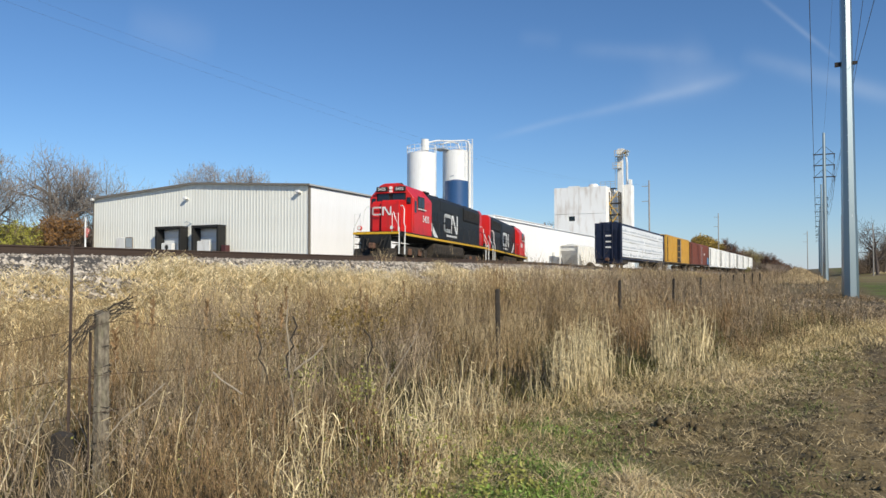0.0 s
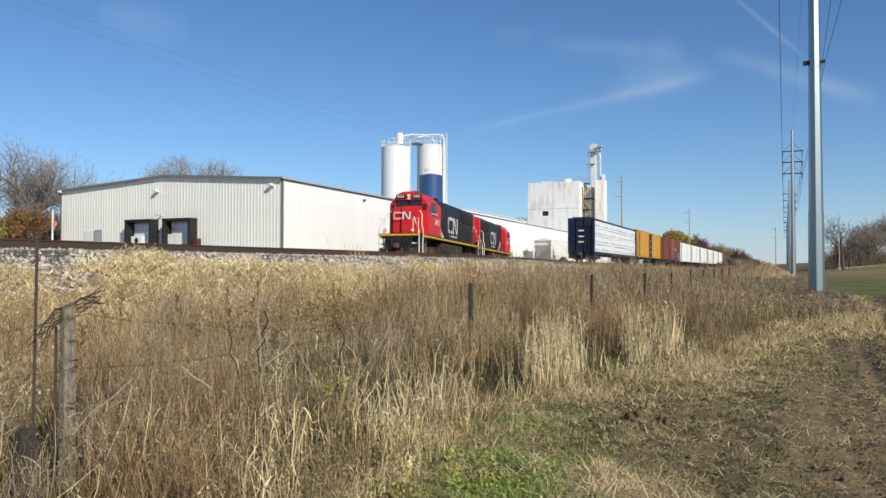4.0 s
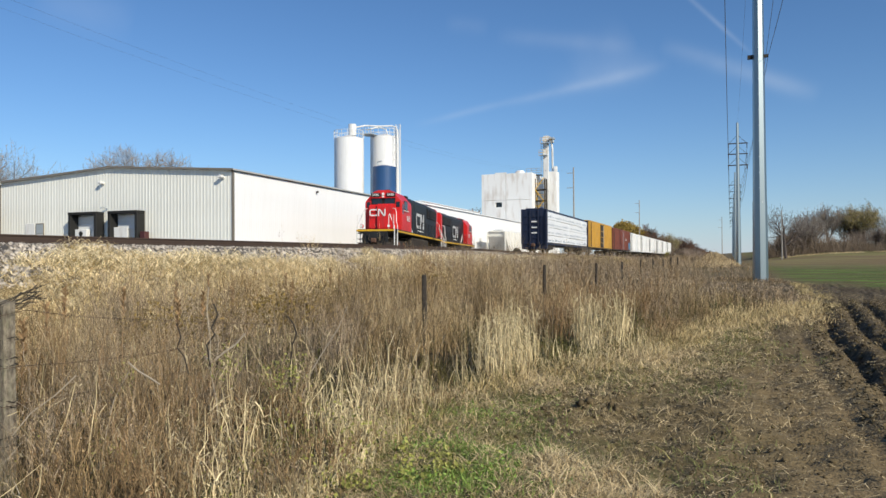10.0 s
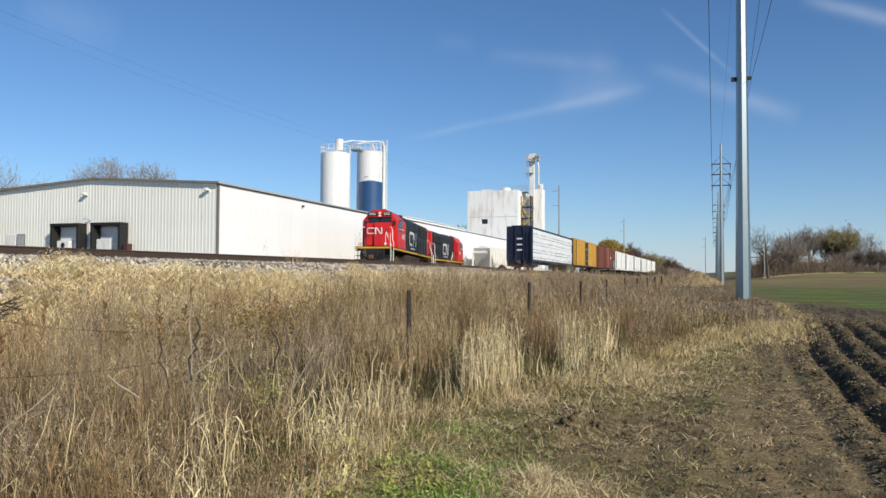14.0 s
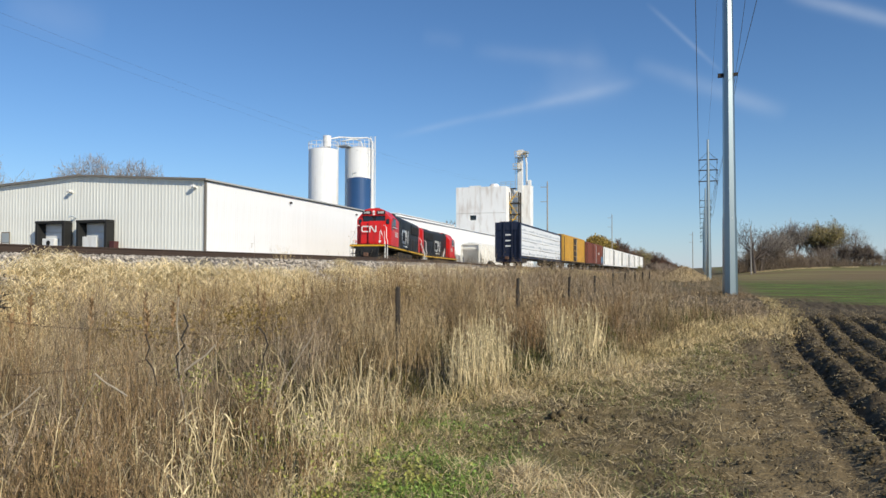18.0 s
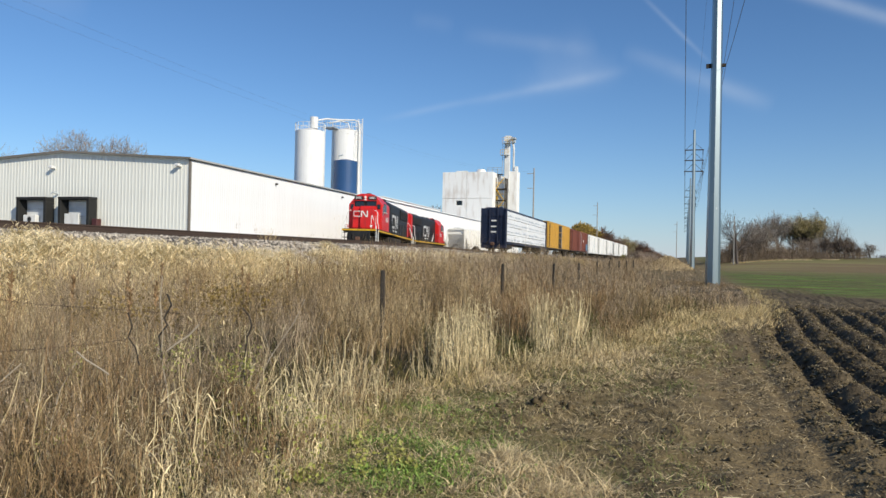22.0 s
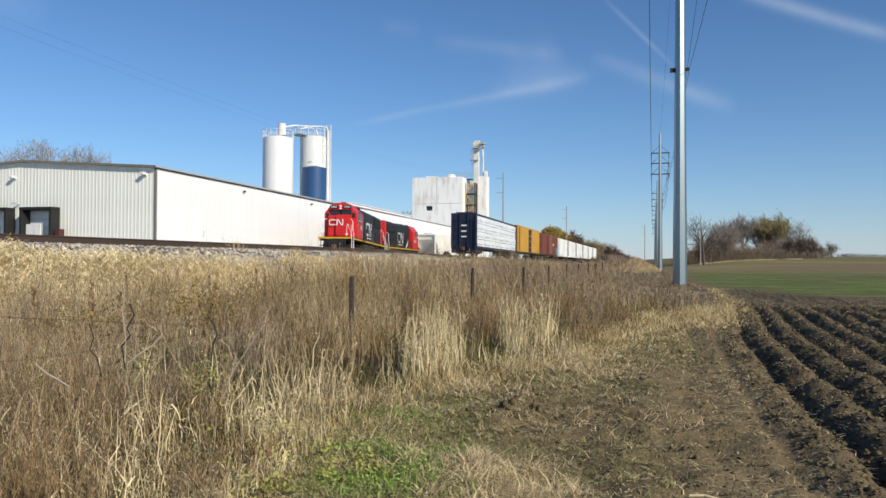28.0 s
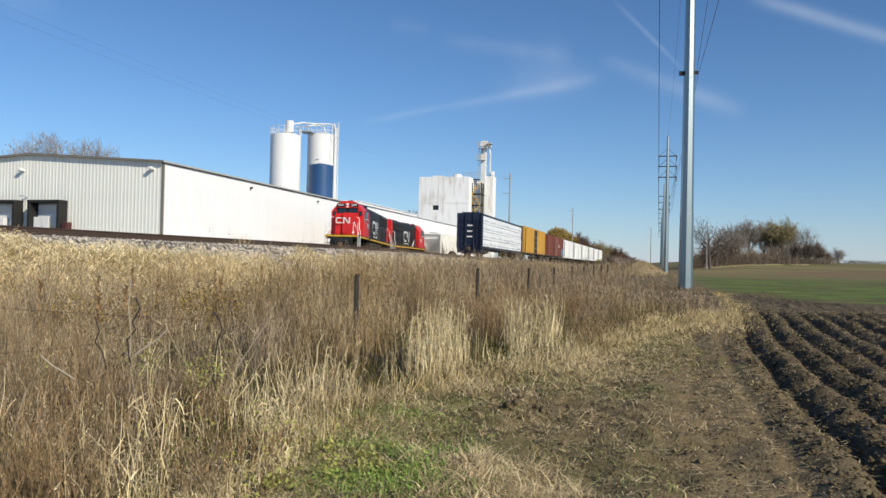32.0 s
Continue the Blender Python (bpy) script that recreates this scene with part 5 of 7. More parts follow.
# ---- parked freight cars ----
def freight_truck(parent, y):
    t = part("truck", B(-0.9, -0.25, 0.45, 0.9, 0.25, 0.8, bev=0.03), M["grime"], parent, at=pose(0, y, 0))
    for s in (-1, 1):
        part("side_frame", extrude_side([(-1.2, 0.38), (-0.95, 0.3), (-0.4, 0.3), (0.4, 0.3), (0.95, 0.3), (1.2, 0.38), (1.15, 0.62), (0.5, 0.82), (-0.5, 0.82), (-1.15, 0.62)], s * 0.93, s * 1.08), M["grime"], t)
    for yy in (-0.88, 0.88):
        part("wheelset", wheelset_mesh(0.45), None, t, at=pose(0, yy, 0.45))


def underframe(c, half, w=1.45):
    part("underframe", B(-w, -half, 0.95, w, half, 1.2, bev=0.02), M["grime"], c)
    for y in (-half + 1.9, half - 1.9):
        freight_truck(c, y)
    for e in (-1, 1):
        part("coupler", B(-0.15, e * half, 0.75, 0.15, e * (half + 0.6), 1.0, bev=0.03), M["grime"], c)
        part("coupler_head", B(-0.22, e * (half + 0.58), 0.7, 0.2, e * (half + 0.75), 1.05, bev=0.05), M["rust"], c)


def on_main(y0, length):
    """The pose of a car that stands on the main track from y0 on."""
    za, zb = rise(y0 + 2), rise(y0 + length - 2)
    return pose(TRACK_X, y0 + length / 2, RAIL_Z + (za + zb) / 2, math.degrees(math.atan2(zb - za, length - 4)))


def boxcar(y0, length, h, mat, label, roof=None, ends=None, sill=1.12):
    """A boxcar from y0 on, with ribs, plug door, ladders and ribbed ends."""
    c = thing("boxcar", on_main(y0, length), label, "boxcar", "parked freight cars")
    half = length / 2 - 0.75
    underframe(c, half)
    w = 1.46
    part("body", B(-w, -half, sill, w, half, h, bev=0.03), mat, c)
    rf = bmesh.new()
    prism(rf, [(-w - 0.03, h), (w + 0.03, h), (w, h + 0.07), (0, h + 0.18), (-w, h + 0.07)], -half, half)
    part("roof", rf, roof or mat, c)
    n = int(half * 2 / 1.15)
    for s in (-1, 1):
        for k in range(n + 1):
            y = -half + 0.1 + k * (2 * half - 0.2) / n
            if abs(y) > 1.6:
                part("side_post", B(s * w, y - 0.05, sill + 0.03, s * (w + 0.06), y + 0.05, h - 0.08), mat, c)
        d = part("door", B(s * w, -1.5, 1.2, s * (w + 0.075), 1.5, h - 0.15, bev=0.02), mat, c)
        for z in (1.9, 2.8, 3.7):
            part("door_bar", B(s * (w + 0.075), -1.45, z, s * (w + 0.11), 1.45, z + 0.08), mat, d)
        part("lock_rod", cyl(bmesh.new(), (s * (w + 0.13), 0.9, 1.3), (s * (w + 0.13), 0.9, h - 0.3), 0.03, n=6), M["galv"], d)
        for e in (-1, 1):
            lad = ladder(bmesh.new(), 0, 0, 1.2, h - 0.2, 0.42, 0.022)
            part("ladder", lad, M["grime"], c, at=pose(s * (w + 0.09), e * (half - 0.4), 0, 0, 0, 90))
    for e in (-1, 1):
        for k in range(9):
            z = 1.35 + k * (h - 1.7) / 9
            part("end_rib", B(-w + 0.12, e * half, z, w - 0.12, e * (half + 0.07), z + 0.2, bev=0.03), ends or mat, c)
    return c


def lumber_car(y0, length, label):
    """A centre-beam flat car with bulkheads, loaded with wrapped lumber."""
    c = thing("lumber_car", on_main(y0, length), label, "flat car", "parked freight cars")
    half = length / 2 - 0.75
    underframe(c, half, 1.4)
    part("deck", B(-1.45, -half, 0.9, 1.45, half, 1.08, bev=0.02), M["navy"], c)
    part("centre_beam", B(-0.12, -half, 1.1, 0.12, half, 4.8), M["navy"], c)
    part("top_chord", B(-0.95, -half - 0.1, 4.74, 0.95, half + 0.1, 4.98, bev=0.02), M["navy"], c)
    for e in (-1, 1):
        b = part("bulkhead", B(-1.5, e * half, 0.95, 1.5, e * (half + 0.18), 4.88, bev=0.02), M["navy"], c, "dark navy end bulkhead")
        for x in (-1.42, -0.5, 0.42, 1.34):
            part("bulkhead_post", B(x, e * (half + 0.18), 0.95, x + 0.1, e * (half + 0.34), 4.84, bev=0.01), M["navy"], b)
        for z in (1.6, 2.4, 3.2, 4.0):
            part("bulkhead_rib", B(-1.4, e * (half + 0.18), z, 1.4, e * (half + 0.26), z + 0.12), M["navy"], b)
        for z in (2.15, 2.75, 3.4):
            part("stencil_bar", B(-0.28, e * (half + 0.27), z, 0.35, e * (half + 0.275), z + 0.16), M["white"], b, "small white stencil")
        part("end_sill", B(-1.45, e * (half - 0.3), 0.42, 1.45, e * (half + 0.1), 0.945, bev=0.03), M["navy"], b)
        part("ladder", ladder(bmesh.new(), 0, 0, 0.5, 4.3, 0.42, 0.025), M["navy"], b, at=pose(1.15, e * (half + 0.4), 0))
        # added dark block, stands in for shaded running gear under the deck
        part("side_apron", B(-1.3, e * (half - 3.6), 0.4, 1.3, e * (half - 0.35), 0.9, bev=0.03), M["grime"], b)
    n = 6
    L = (2 * half - 0.3) / n
    rr = random.Random(9)
    for s in (-1, 1):
        for k in range(n):
            for r in range(4):
                y = -half + 0.15 + k * L
                z = 1.09 + r * 0.89
                x0, x1 = s * 0.16, s * (1.36 + rr.uniform(-0.03, 0.03))
                p = part("lumber_pack", B(x0, y + 0.03, z, x1, y + L - 0.03, z + 0.865, bev=0.05), M["wrap"], c, "white-wrapped lumber pack")
                if s > 0:
                    for j in range(5):
                        a = y + 0.25 + j * (L - 0.5) / 5
                        part("print_bar", B(x1, a, z + 0.25, x1 + 0.006, a + rr.uniform(0.3, 0.55), z + 0.4 + rr.uniform(-0.04, 0.1)), M["wrap_print"], p, "grey-blue print")
    return c


lumber_car(78.9, 26.6, "navy centre-beam flat car stacked with white-wrapped lumber")
yellow = boxcar(106.0, 22.8, 4.95, M["car_yellow"], "yellow boxcar with a dark door, parked on main track")
for ob in [o for o in yellow.children if o.name.startswith("door")]:
    ob.data = ob.data.copy()
    ob.data.materials[0] = M["grime"]
brown = boxcar(129.2, 25.0, 4.8, M["car_brown"], "rusty brown boxcar with spray paint, parked on main track")
part("spray_patch", B(1.53, 8.6, 1.25, 1.535, 11.4, 2.6), M["spray"], brown, "blue spray-painted patch")
part("spray_patch", B(1.53, 4.2, 2.9, 1.535, 5.4, 3.3), M["white"], brown, "pale spray-painted patch")
y = 154.6
for k in range(6):
    boxcar(y, 19.4, 4.7, M["car_white"], "white boxcar in the row of parked cars", sill=0.9)
    y += 19.45


def hopper_car(s0, length):
    """A covered hopper with sloping bottom bays."""
    x, y = spur(s0 + length / 2)
    c = thing("covered_hopper", pose(x, y, RAIL_Z - float(spur_drop(y)), 0, 0, -float(heading(y))), "light grey covered hopper car beside the plant", "hopper car", "parked freight cars")
    half = length / 2 - 0.75
    underframe(c, half, 1.3)
    body = extrude_side([(-half + 2.25, 1.0), (-half + 3.0, 0.9), (-1.2, 1.75), (0, 1.75), (1.2, 1.75), (half - 3.0, 0.9), (half - 2.25, 1.0), (half - 0.35, 3.62), (half - 0.3, 4.2), (-half + 0.3, 4.2), (-half + 0.35, 3.62)], -1.48, 1.48)
    part("body", body, M["car_grey"], c)
    rf = bmesh.new()
    prism(rf, [(-1.48, 4.2), (1.48, 4.2), (1.0, 4.42), (-1.0, 4.42)], -half, half)
    part("roof", rf, M["car_grey"], c)
    part("roof_walk", B(-0.5, -half, 4.44, 0.5, half, 4.5), M["galv"], c)
    for s in (-1, 1):
        for k in range(9):
            yy = -half + 0.3 + k * (2 * half - 0.6) / 8
            part("side_post", B(s * 1.48, yy - 0.06, 1.8 if 0 < k < 8 else 2.8, s * 1.56, yy + 0.06, 4.2), M["car_grey"], c)
        for e in (-1, 1):
            if s > 0:
                part("slope_sheet", extrude_side([(e * (half - 0.12), 3.55), (e * (half - 0.06), 3.5), (e * (half - 2.0), 1.0), (e * (half - 2.06), 1.05)], -1.36, 1.36), M["car_grey"], c)
            part("corner_plate", extrude_side([(e * half, 4.2), (e * (half - 0.35), 4.2), (e * (half - 0.12), 2.6), (e * half, 1.2)], s * 1.44, s * 1.5), M["car_grey"], c)
            part("end_strut", tube(bmesh.new(), [(s * 1.35, e * half, 1.2), (s * 1.35, e * half, 4.2)], 0.06, 6), M["car_grey"], c)
            part("ladder", ladder(bmesh.new(), 0, 0, 1.2, 4.1, 0.42, 0.022), M["car_grey"], c, at=pose(s * 1.5, e * half, 0, 0, 0, 90))


hopper_car(109.0, 16.5)

# ---- plants ----
RS = np.random.RandomState(7)


def ribbons(base, way, length, width, bend, segs, az=None, kink=0.0):
    """Tapering blades: base points, unit ways, lengths, widths, bends, kinks; returns vertices and faces."""
    n = len(base)
    az = RS.uniform(0, 2 * math.pi, n) if az is None else az
    side = np.stack([np.cos(az), np.sin(az), np.zeros(n)], -1)
    rows = []
    off = np.zeros((n, 3))
    for k in range(segs + 1):
        u = k / segs
        if kink and k:
            off = off + RS.normal(0, kink, (n, 3)) * (length / segs)[:, None]
        c = base + way * (length * u)[:, None] + bend * (length * u * u)[:, None] + off
        w = width * (1.0 - 0.8 * u) * 0.5
        rows.append(c - side * w[:, None])
        rows.append(c + side * w[:, None])
    v = np.stack(rows, 1)
    f = []
    off = np.arange(n)[:, None] * (2 * (segs + 1))
    for k in range(segs):
        f.append(off + np.array([[2 * k, 2 * k + 1, 2 * k + 3, 2 * k + 2]]))
    return v.reshape(-1, 3), np.concatenate(f, 0)


def flakes(at, size):
    """Small random four-cornered flakes: dry leaves and seed heads."""
    n = len(at)
    a = RS.normal(size=(n, 3))
    a /= np.linalg.norm(a, axis=1)[:, None]
    b = np.cross(a, RS.normal(size=(n, 3)))
    b /= np.linalg.norm(b, axis=1)[:, None]
    s = (size * RS.uniform(0.5, 1.4, n))[:, None]
    v = np.stack([at - a * s, at + b * s * 0.55, at + a * s, at - b * s * 0.55], 1)
    return v.reshape(-1, 3), np.arange(4 * n).reshape(-1, 4)


def gather(pieces, name, mat, label, category):
    vs, fs, o = [], [], 0
    for v, f in pieces:
        vs.append(v)
        fs.append(f + o)
        o += len(v)
    v, f = np.concatenate(vs).astype(np.float32), np.concatenate(fs)
    me = bpy.data.meshes.new(name)
    me.vertices.add(len(v))
    me.vertices.foreach_set("co", v.ravel())
    me.loops.add(f.size)
    me.loops.foreach_set("vertex_index", f.ravel().astype(np.int32))
    me.polygons.add(len(f))
    me.polygons.foreach_set("loop_start", np.arange(0, f.size, 4, dtype=np.int32))
    me.update()
    me.materials.append(mat)
    return tagged(new(name, me), label, category, kind="stuff")


def lean_ways(n, spread_):
    d = np.stack([RS.normal(0, spread_, n), RS.normal(0, spread_, n), np.ones(n)], -1)
    return d / np.linalg.norm(d, axis=1)[:, None]


def on_ground(x, y):
    return np.stack([x, y, ground_z(x, y) - 0.02], -1)


def weed_height(x, y):
    e = weed_edge(y)
    h = 0.30 + 0.35 * smooth01(0.2, 2.2, e - x) + 0.28 * smooth01(-4.6, -6.0, x)
    h = h + smooth01(14, 26, y) * (0.15 + 0.28 * smooth01(-5, -9, x))
    h = h * (1 + 0.42 * value_noise(x * 0.6 + 40, y * 0.6, 21) + 0.34 * value_noise(x * 1.9, y * 1.9, 22))
    h = h * (1 - 0.35 * smooth01(-13, -15, x))
    h = h * (1 - 0.68 * smooth01(22, 34, y) * smooth01(-5.5, -1.0, x - 0.01 * y))
    return np.maximum(h, 0.15)


def scatter(n, x0, x1, y0, y1, keep=None):
    tufts = max(1, n // 20)
    cx, cy = RS.uniform(x0, x1, tufts), RS.uniform(y0, y1, tufts)
    k = RS.randint(0, tufts, n)
    loose = 0.07 + 0.011 * (y0 + y1) * 0.5
    x, y = cx[k] + RS.normal(0, loose, n), cy[k] + RS.normal(0, loose, n)
    m = x < weed_edge(y) + RS.normal(0, 0.15, n)
    if keep is not None:
        m &= keep(x, y)
    return x[m], y[m]


def stalks(x, y, hfac, twigs, width, segs=3, flake=0.012, flakes_each=4, lean=0.14):
    """Branching dead stalks."""
    n = len(x)
    p = on_ground(x, y)
    h = weed_height(x, y) * RS.uniform(0.55, 1.2, n) * hfac
    way = lean_ways(n, lean)
    bend = np.stack([RS.normal(0, 0.12, n), RS.normal(0, 0.12, n), -np.abs(RS.normal(0, 0.06, n))], -1)
    out = [ribbons(p, way, h, np.full(n, width) * RS.uniform(0.6, 1.4, n), bend, segs, kink=0.07)]
    for k in range(twigs):
        u = RS.uniform(0.35, 1.0, n)
        q = p + way * (h * u)[:, None] + bend * (h * u * u)[:, None]
        d = way + RS.normal(0, 0.55, (n, 3)) * np.array([1, 1, 0.5])
        d /= np.linalg.norm(d, axis=1)[:, None]
        tl = h * RS.uniform(0.10, 0.32, n)
        out.append(ribbons(q, d, tl, np.full(n, width * 0.55), np.stack([np.zeros(n), np.zeros(n), RS.uniform(-0.1, 0.25, n)], -1), 1))
        if k < flakes_each:
            out.append(flakes(q + d * (tl * RS.uniform(0.5, 1.0, n))[:, None], np.full(n, flake)))
    return out


def blades(x, y, h, width, droop, segs=3, lean=0.25, z=None, kink=0.0):
    """Arching grass blades."""
    n = len(x)
    p = on_ground(x, y)
    if z is not None:
        p[:, 2] = z
    way = lean_ways(n, lean)
    a = RS.uniform(0, 2 * math.pi, n)
    d = droop * RS.uniform(0.3, 1.3, n)
    bend = np.stack([np.cos(a) * d, np.sin(a) * d, -0.5 * d], -1)
    return ribbons(p, way, h, np.full(n, width) * RS.uniform(0.6, 1.4, n), bend, segs, kink=kink)


def culms(x, y, h, width, leaves=2, lean=0.12, kink=0.16):
    """Dead grass stems, nearly upright and crooked, with broken leaves hanging from them."""
    n = len(x)
    p = on_ground(x, y)
    way = lean_ways(n, lean)
    none = np.zeros((n, 3))
    out = [ribbons(p, way, h, width * RS.uniform(0.7, 1.3, n), none, 5, kink=kink)]
    for k in range(leaves):
        u = RS.uniform(0.3, 0.98, n)
        a = RS.uniform(0, 2 * math.pi, n)
        d = np.stack([np.cos(a), np.sin(a), RS.uniform(0.1, 1.2, n)], -1)
        d /= np.linalg.norm(d, axis=1)[:, None]
        ln = RS.uniform(0.05, 0.17, n) * (0.5 + h)
        out.append(ribbons(p + way * (h * u)[:, None], d, ln, width * RS.uniform(0.8, 1.5, n), np.stack([0 * u, 0 * u, -RS.uniform(0.3, 1.5, n)], -1), 3, kink=0.1))
    return out


def rusty(x, y):
    return value_noise(x * 0.33, y * 0.25 + 9, 31) + 0.5 * value_noise(x * 0.9, y * 0.9, 32) > 0.28


def tall_straw(x, y):
    """Where pale reeds stand instead of weeds."""
    c = np.exp(-((x + 3.05) ** 2 / 0.24 + (y - 10.8) ** 2 / 2.0)) + np.exp(-((x + 2.3) ** 2 / 0.22 + (y - 14.5) ** 2 / 2))
    return c > 0.35


def not_straw(x, y):
    return ~(tall_straw(x, y) & (RS.uniform(0, 1, len(x)) < 0.5))


def bank_edge(y):
    """Where the weeds give way to the pale grass of the bank."""
    return np.interp(y, [0, 6, 10, 16, 24, 32, 45, 70, 200], [-8.2, -9.2, -10.2, -10.6, -11.0, -11.8, -12.8, -14.4, -15])


def in_weeds(x, y):
    b = bank_edge(y) + 1.3 * value_noise(x * 0.7, y * 0.5, 34) + RS.normal(0, 0.7, len(x))
    patch = (value_noise(x * 0.55, y * 0.40, 91) > 0.22) & (x > b - 3.0)
    return not_straw(x, y) & ((x > b) | patch | (RS.uniform(0, 1, len(x)) < 0.12))


# dead weeds, in belts going away from the near fence
def clumped(x, y, f, seed):
    """Keeps more where the growth is thick, few in the gaps."""
    v = 0.6 * value_noise(x * f, y * f, seed) + 0.4 * value_noise(x * f * 2.7, y * f * 2.7, seed + 1)
    return RS.uniform(0, 1, len(x)) < 0.50 + 2.1 * v


def tone_of(x, y):
    """Which kind of weed stands where, in patches of a stride or two."""
    return value_noise(x * 0.55, y * 0.42, 33) + 0.55 * value_noise(x * 1.5, y * 1.2, 36)


KINDS = (("weed", "dead_weeds", ""), ("weed_rust", "rusty_weeds", "rust-brown "), ("tan_weed", "tan_weeds", "pale tan "), ("weed_grey", "grey_weeds", "greyish "))
for lab, n, box_, args in (
        ("thick dead weed stalks beside the wire fence", 15500, (-10.5, -2, 1.2, 9), dict(hfac=1.05, twigs=8, width=0.0075, segs=4, flake=0.009, flakes_each=4, lean=0.13)),
        ("dead brown weed stalks between fence and tracks", 23000, (-14, -0.2, 9, 22), dict(hfac=1.08, twigs=6, width=0.011, flake=0.013, flakes_each=4, lean=0.11)),
        ("dead brown weeds along the far fence", 27000, (-15, 3.4, 22, 60), dict(hfac=1.1, twigs=4, width=0.019, segs=2, flake=0.024, flakes_each=3, lean=0.12)),
        ("grey brown weeds in the distance beside the tracks", 16000, (-15, 3.4, 60, 240), dict(hfac=1.0, twigs=2, width=0.05, segs=2, flake=0.05, flakes_each=1))):
    x, y = scatter(n, *box_, keep=in_weeds)
    m = clumped(x, y, 0.9 if box_[2] < 20 else 0.35, 35)
    x, y = x[m], y[m]
    tone = tone_of(x, y) + RS.normal(0, 0.16, len(x))
    red = rusty(x, y) & (RS.uniform(0, 1, len(x)) < np.interp(y, [3, 9, 16], [0.3, 0.5, 0.85]))
    # grey kind takes over from the others with distance
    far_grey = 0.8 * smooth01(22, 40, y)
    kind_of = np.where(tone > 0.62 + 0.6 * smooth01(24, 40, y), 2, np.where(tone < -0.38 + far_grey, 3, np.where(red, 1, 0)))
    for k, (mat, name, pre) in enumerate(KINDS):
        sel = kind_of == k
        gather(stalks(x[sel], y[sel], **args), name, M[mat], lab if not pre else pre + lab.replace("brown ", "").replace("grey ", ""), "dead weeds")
# fine seed heads that make the weed tops woolly: rust-brown and grey by patches, all grey far off
n = 120000
y = 2.0 + 40 * RS.uniform(0, 1, n) ** 1.6
x = RS.uniform(-13, 3.2, n)
v = value_noise(x * 1.3, y * 1.0, 73) + 0.6 * value_noise(x * 3.1, y * 2.6, 74)
m = (v > -0.05) & (x < weed_edge(y) - 0.35) & (x > bank_edge(y) - 0.2)
x, y, v = x[m], y[m], v[m]
p = on_ground(x, y)
p[:, 2] += weed_height(x, y) * (0.45 + 0.62 * RS.uniform(0, 1, len(x)) ** 0.8)
sz = np.interp(y, [2, 10, 22, 42], [0.0065, 0.011, 0.018, 0.026])
tone = tone_of(x, y) + RS.normal(0, 0.12, len(x))
red = rusty(x, y)
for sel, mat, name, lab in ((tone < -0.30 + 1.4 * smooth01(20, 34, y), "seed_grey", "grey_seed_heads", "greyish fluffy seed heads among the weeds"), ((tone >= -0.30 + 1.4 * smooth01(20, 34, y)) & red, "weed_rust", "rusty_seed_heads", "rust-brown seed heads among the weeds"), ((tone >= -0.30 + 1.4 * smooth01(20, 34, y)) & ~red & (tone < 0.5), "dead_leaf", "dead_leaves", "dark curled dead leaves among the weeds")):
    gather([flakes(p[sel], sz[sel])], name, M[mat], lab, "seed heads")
# olive-yellow leafy weeds where the bank grass begins
n = 9500
c = RS.randint(0, 70, n)
cy = RS.uniform(9, 27, 70)
cx = bank_edge(cy) + RS.normal(0.9, 0.8, 70)
x, y = cx[c] + RS.normal(0, 0.28, n), cy[c] + RS.normal(0, 0.28, n)
p = on_ground(x, y)
p[:, 2] += RS.uniform(0.25, 0.95, n) * (0.75 + 0.4 * RS.uniform(0, 1, 70)[c])
gather([flakes(p, np.interp(y, [9, 27], [0.028, 0.05]))], "olive_leafy_weeds", M["olive_leaf"], "olive-yellow withered leaves on the weeds", "weeds")
# pale dry grass on the bank below the tracks
def bed_z(x, y):
    """Top of the ballast bed's near shoulder, or of the ground where that is higher."""
    lift = 0.13 * smooth01(75.0, 35.0, y) - main_fall(y)
    bed = np.interp(x, [-18.6, -18.4, -17.6, -16.2, -15.0, -14.9], [RAIL_Z - 0.32, RAIL_Z - 0.32, RAIL_Z - 0.36, YARD_Z - 0.62, YARD_Z - 1.15, -5])
    return np.maximum(bed + np.where(x < -16, lift, -main_fall(y)), ground_z(x, y)) - 0.02


x, y = np.concatenate([RS.uniform(-17.8, -5.5, 130000), RS.uniform(-17.6, -13.0, 60000)]), np.concatenate([1 + 69 * RS.uniform(0, 1, 130000) ** 1.5, RS.uniform(6, 36, 60000)])
top = -15.75 - 1.9 * np.exp(-((y - 16.6) / 2.1) ** 2) + 0.35 * np.exp(-((y - 22.5) / 3.5) ** 2) - 1.1 * smooth01(29, 33, y) + 0.7 * value_noise(x * 0.8 + 5, y * 0.55, 42) + 0.35 * value_noise(x * 2, y * 1.6, 45)
m = (x < bank_edge(y) + 0.5 + 1.2 * value_noise(x * 0.5, y * 0.4, 41) + RS.normal(0, 0.8, len(x))) & (x > top + RS.gamma(1.2, 0.25, len(x)) - 0.3)
x, y = x[m], y[m]
hump = 0.9 + 0.35 * value_noise(x * 0.5, y * 0.35, 43) + 0.55 * value_noise(x * 1.7, y * 1.4, 44) + 0.55 * np.exp(-((y - 16.4) / 2.6) ** 2)
hump = np.maximum(hump, 0.25) * (0.55 + 0.45 * smooth01(-16.6, -15.0, x))
pale = value_noise(x * 0.9, y * 0.7, 46) + RS.normal(0, 0.4, len(x)) > -0.55
z = bed_z(x, y)
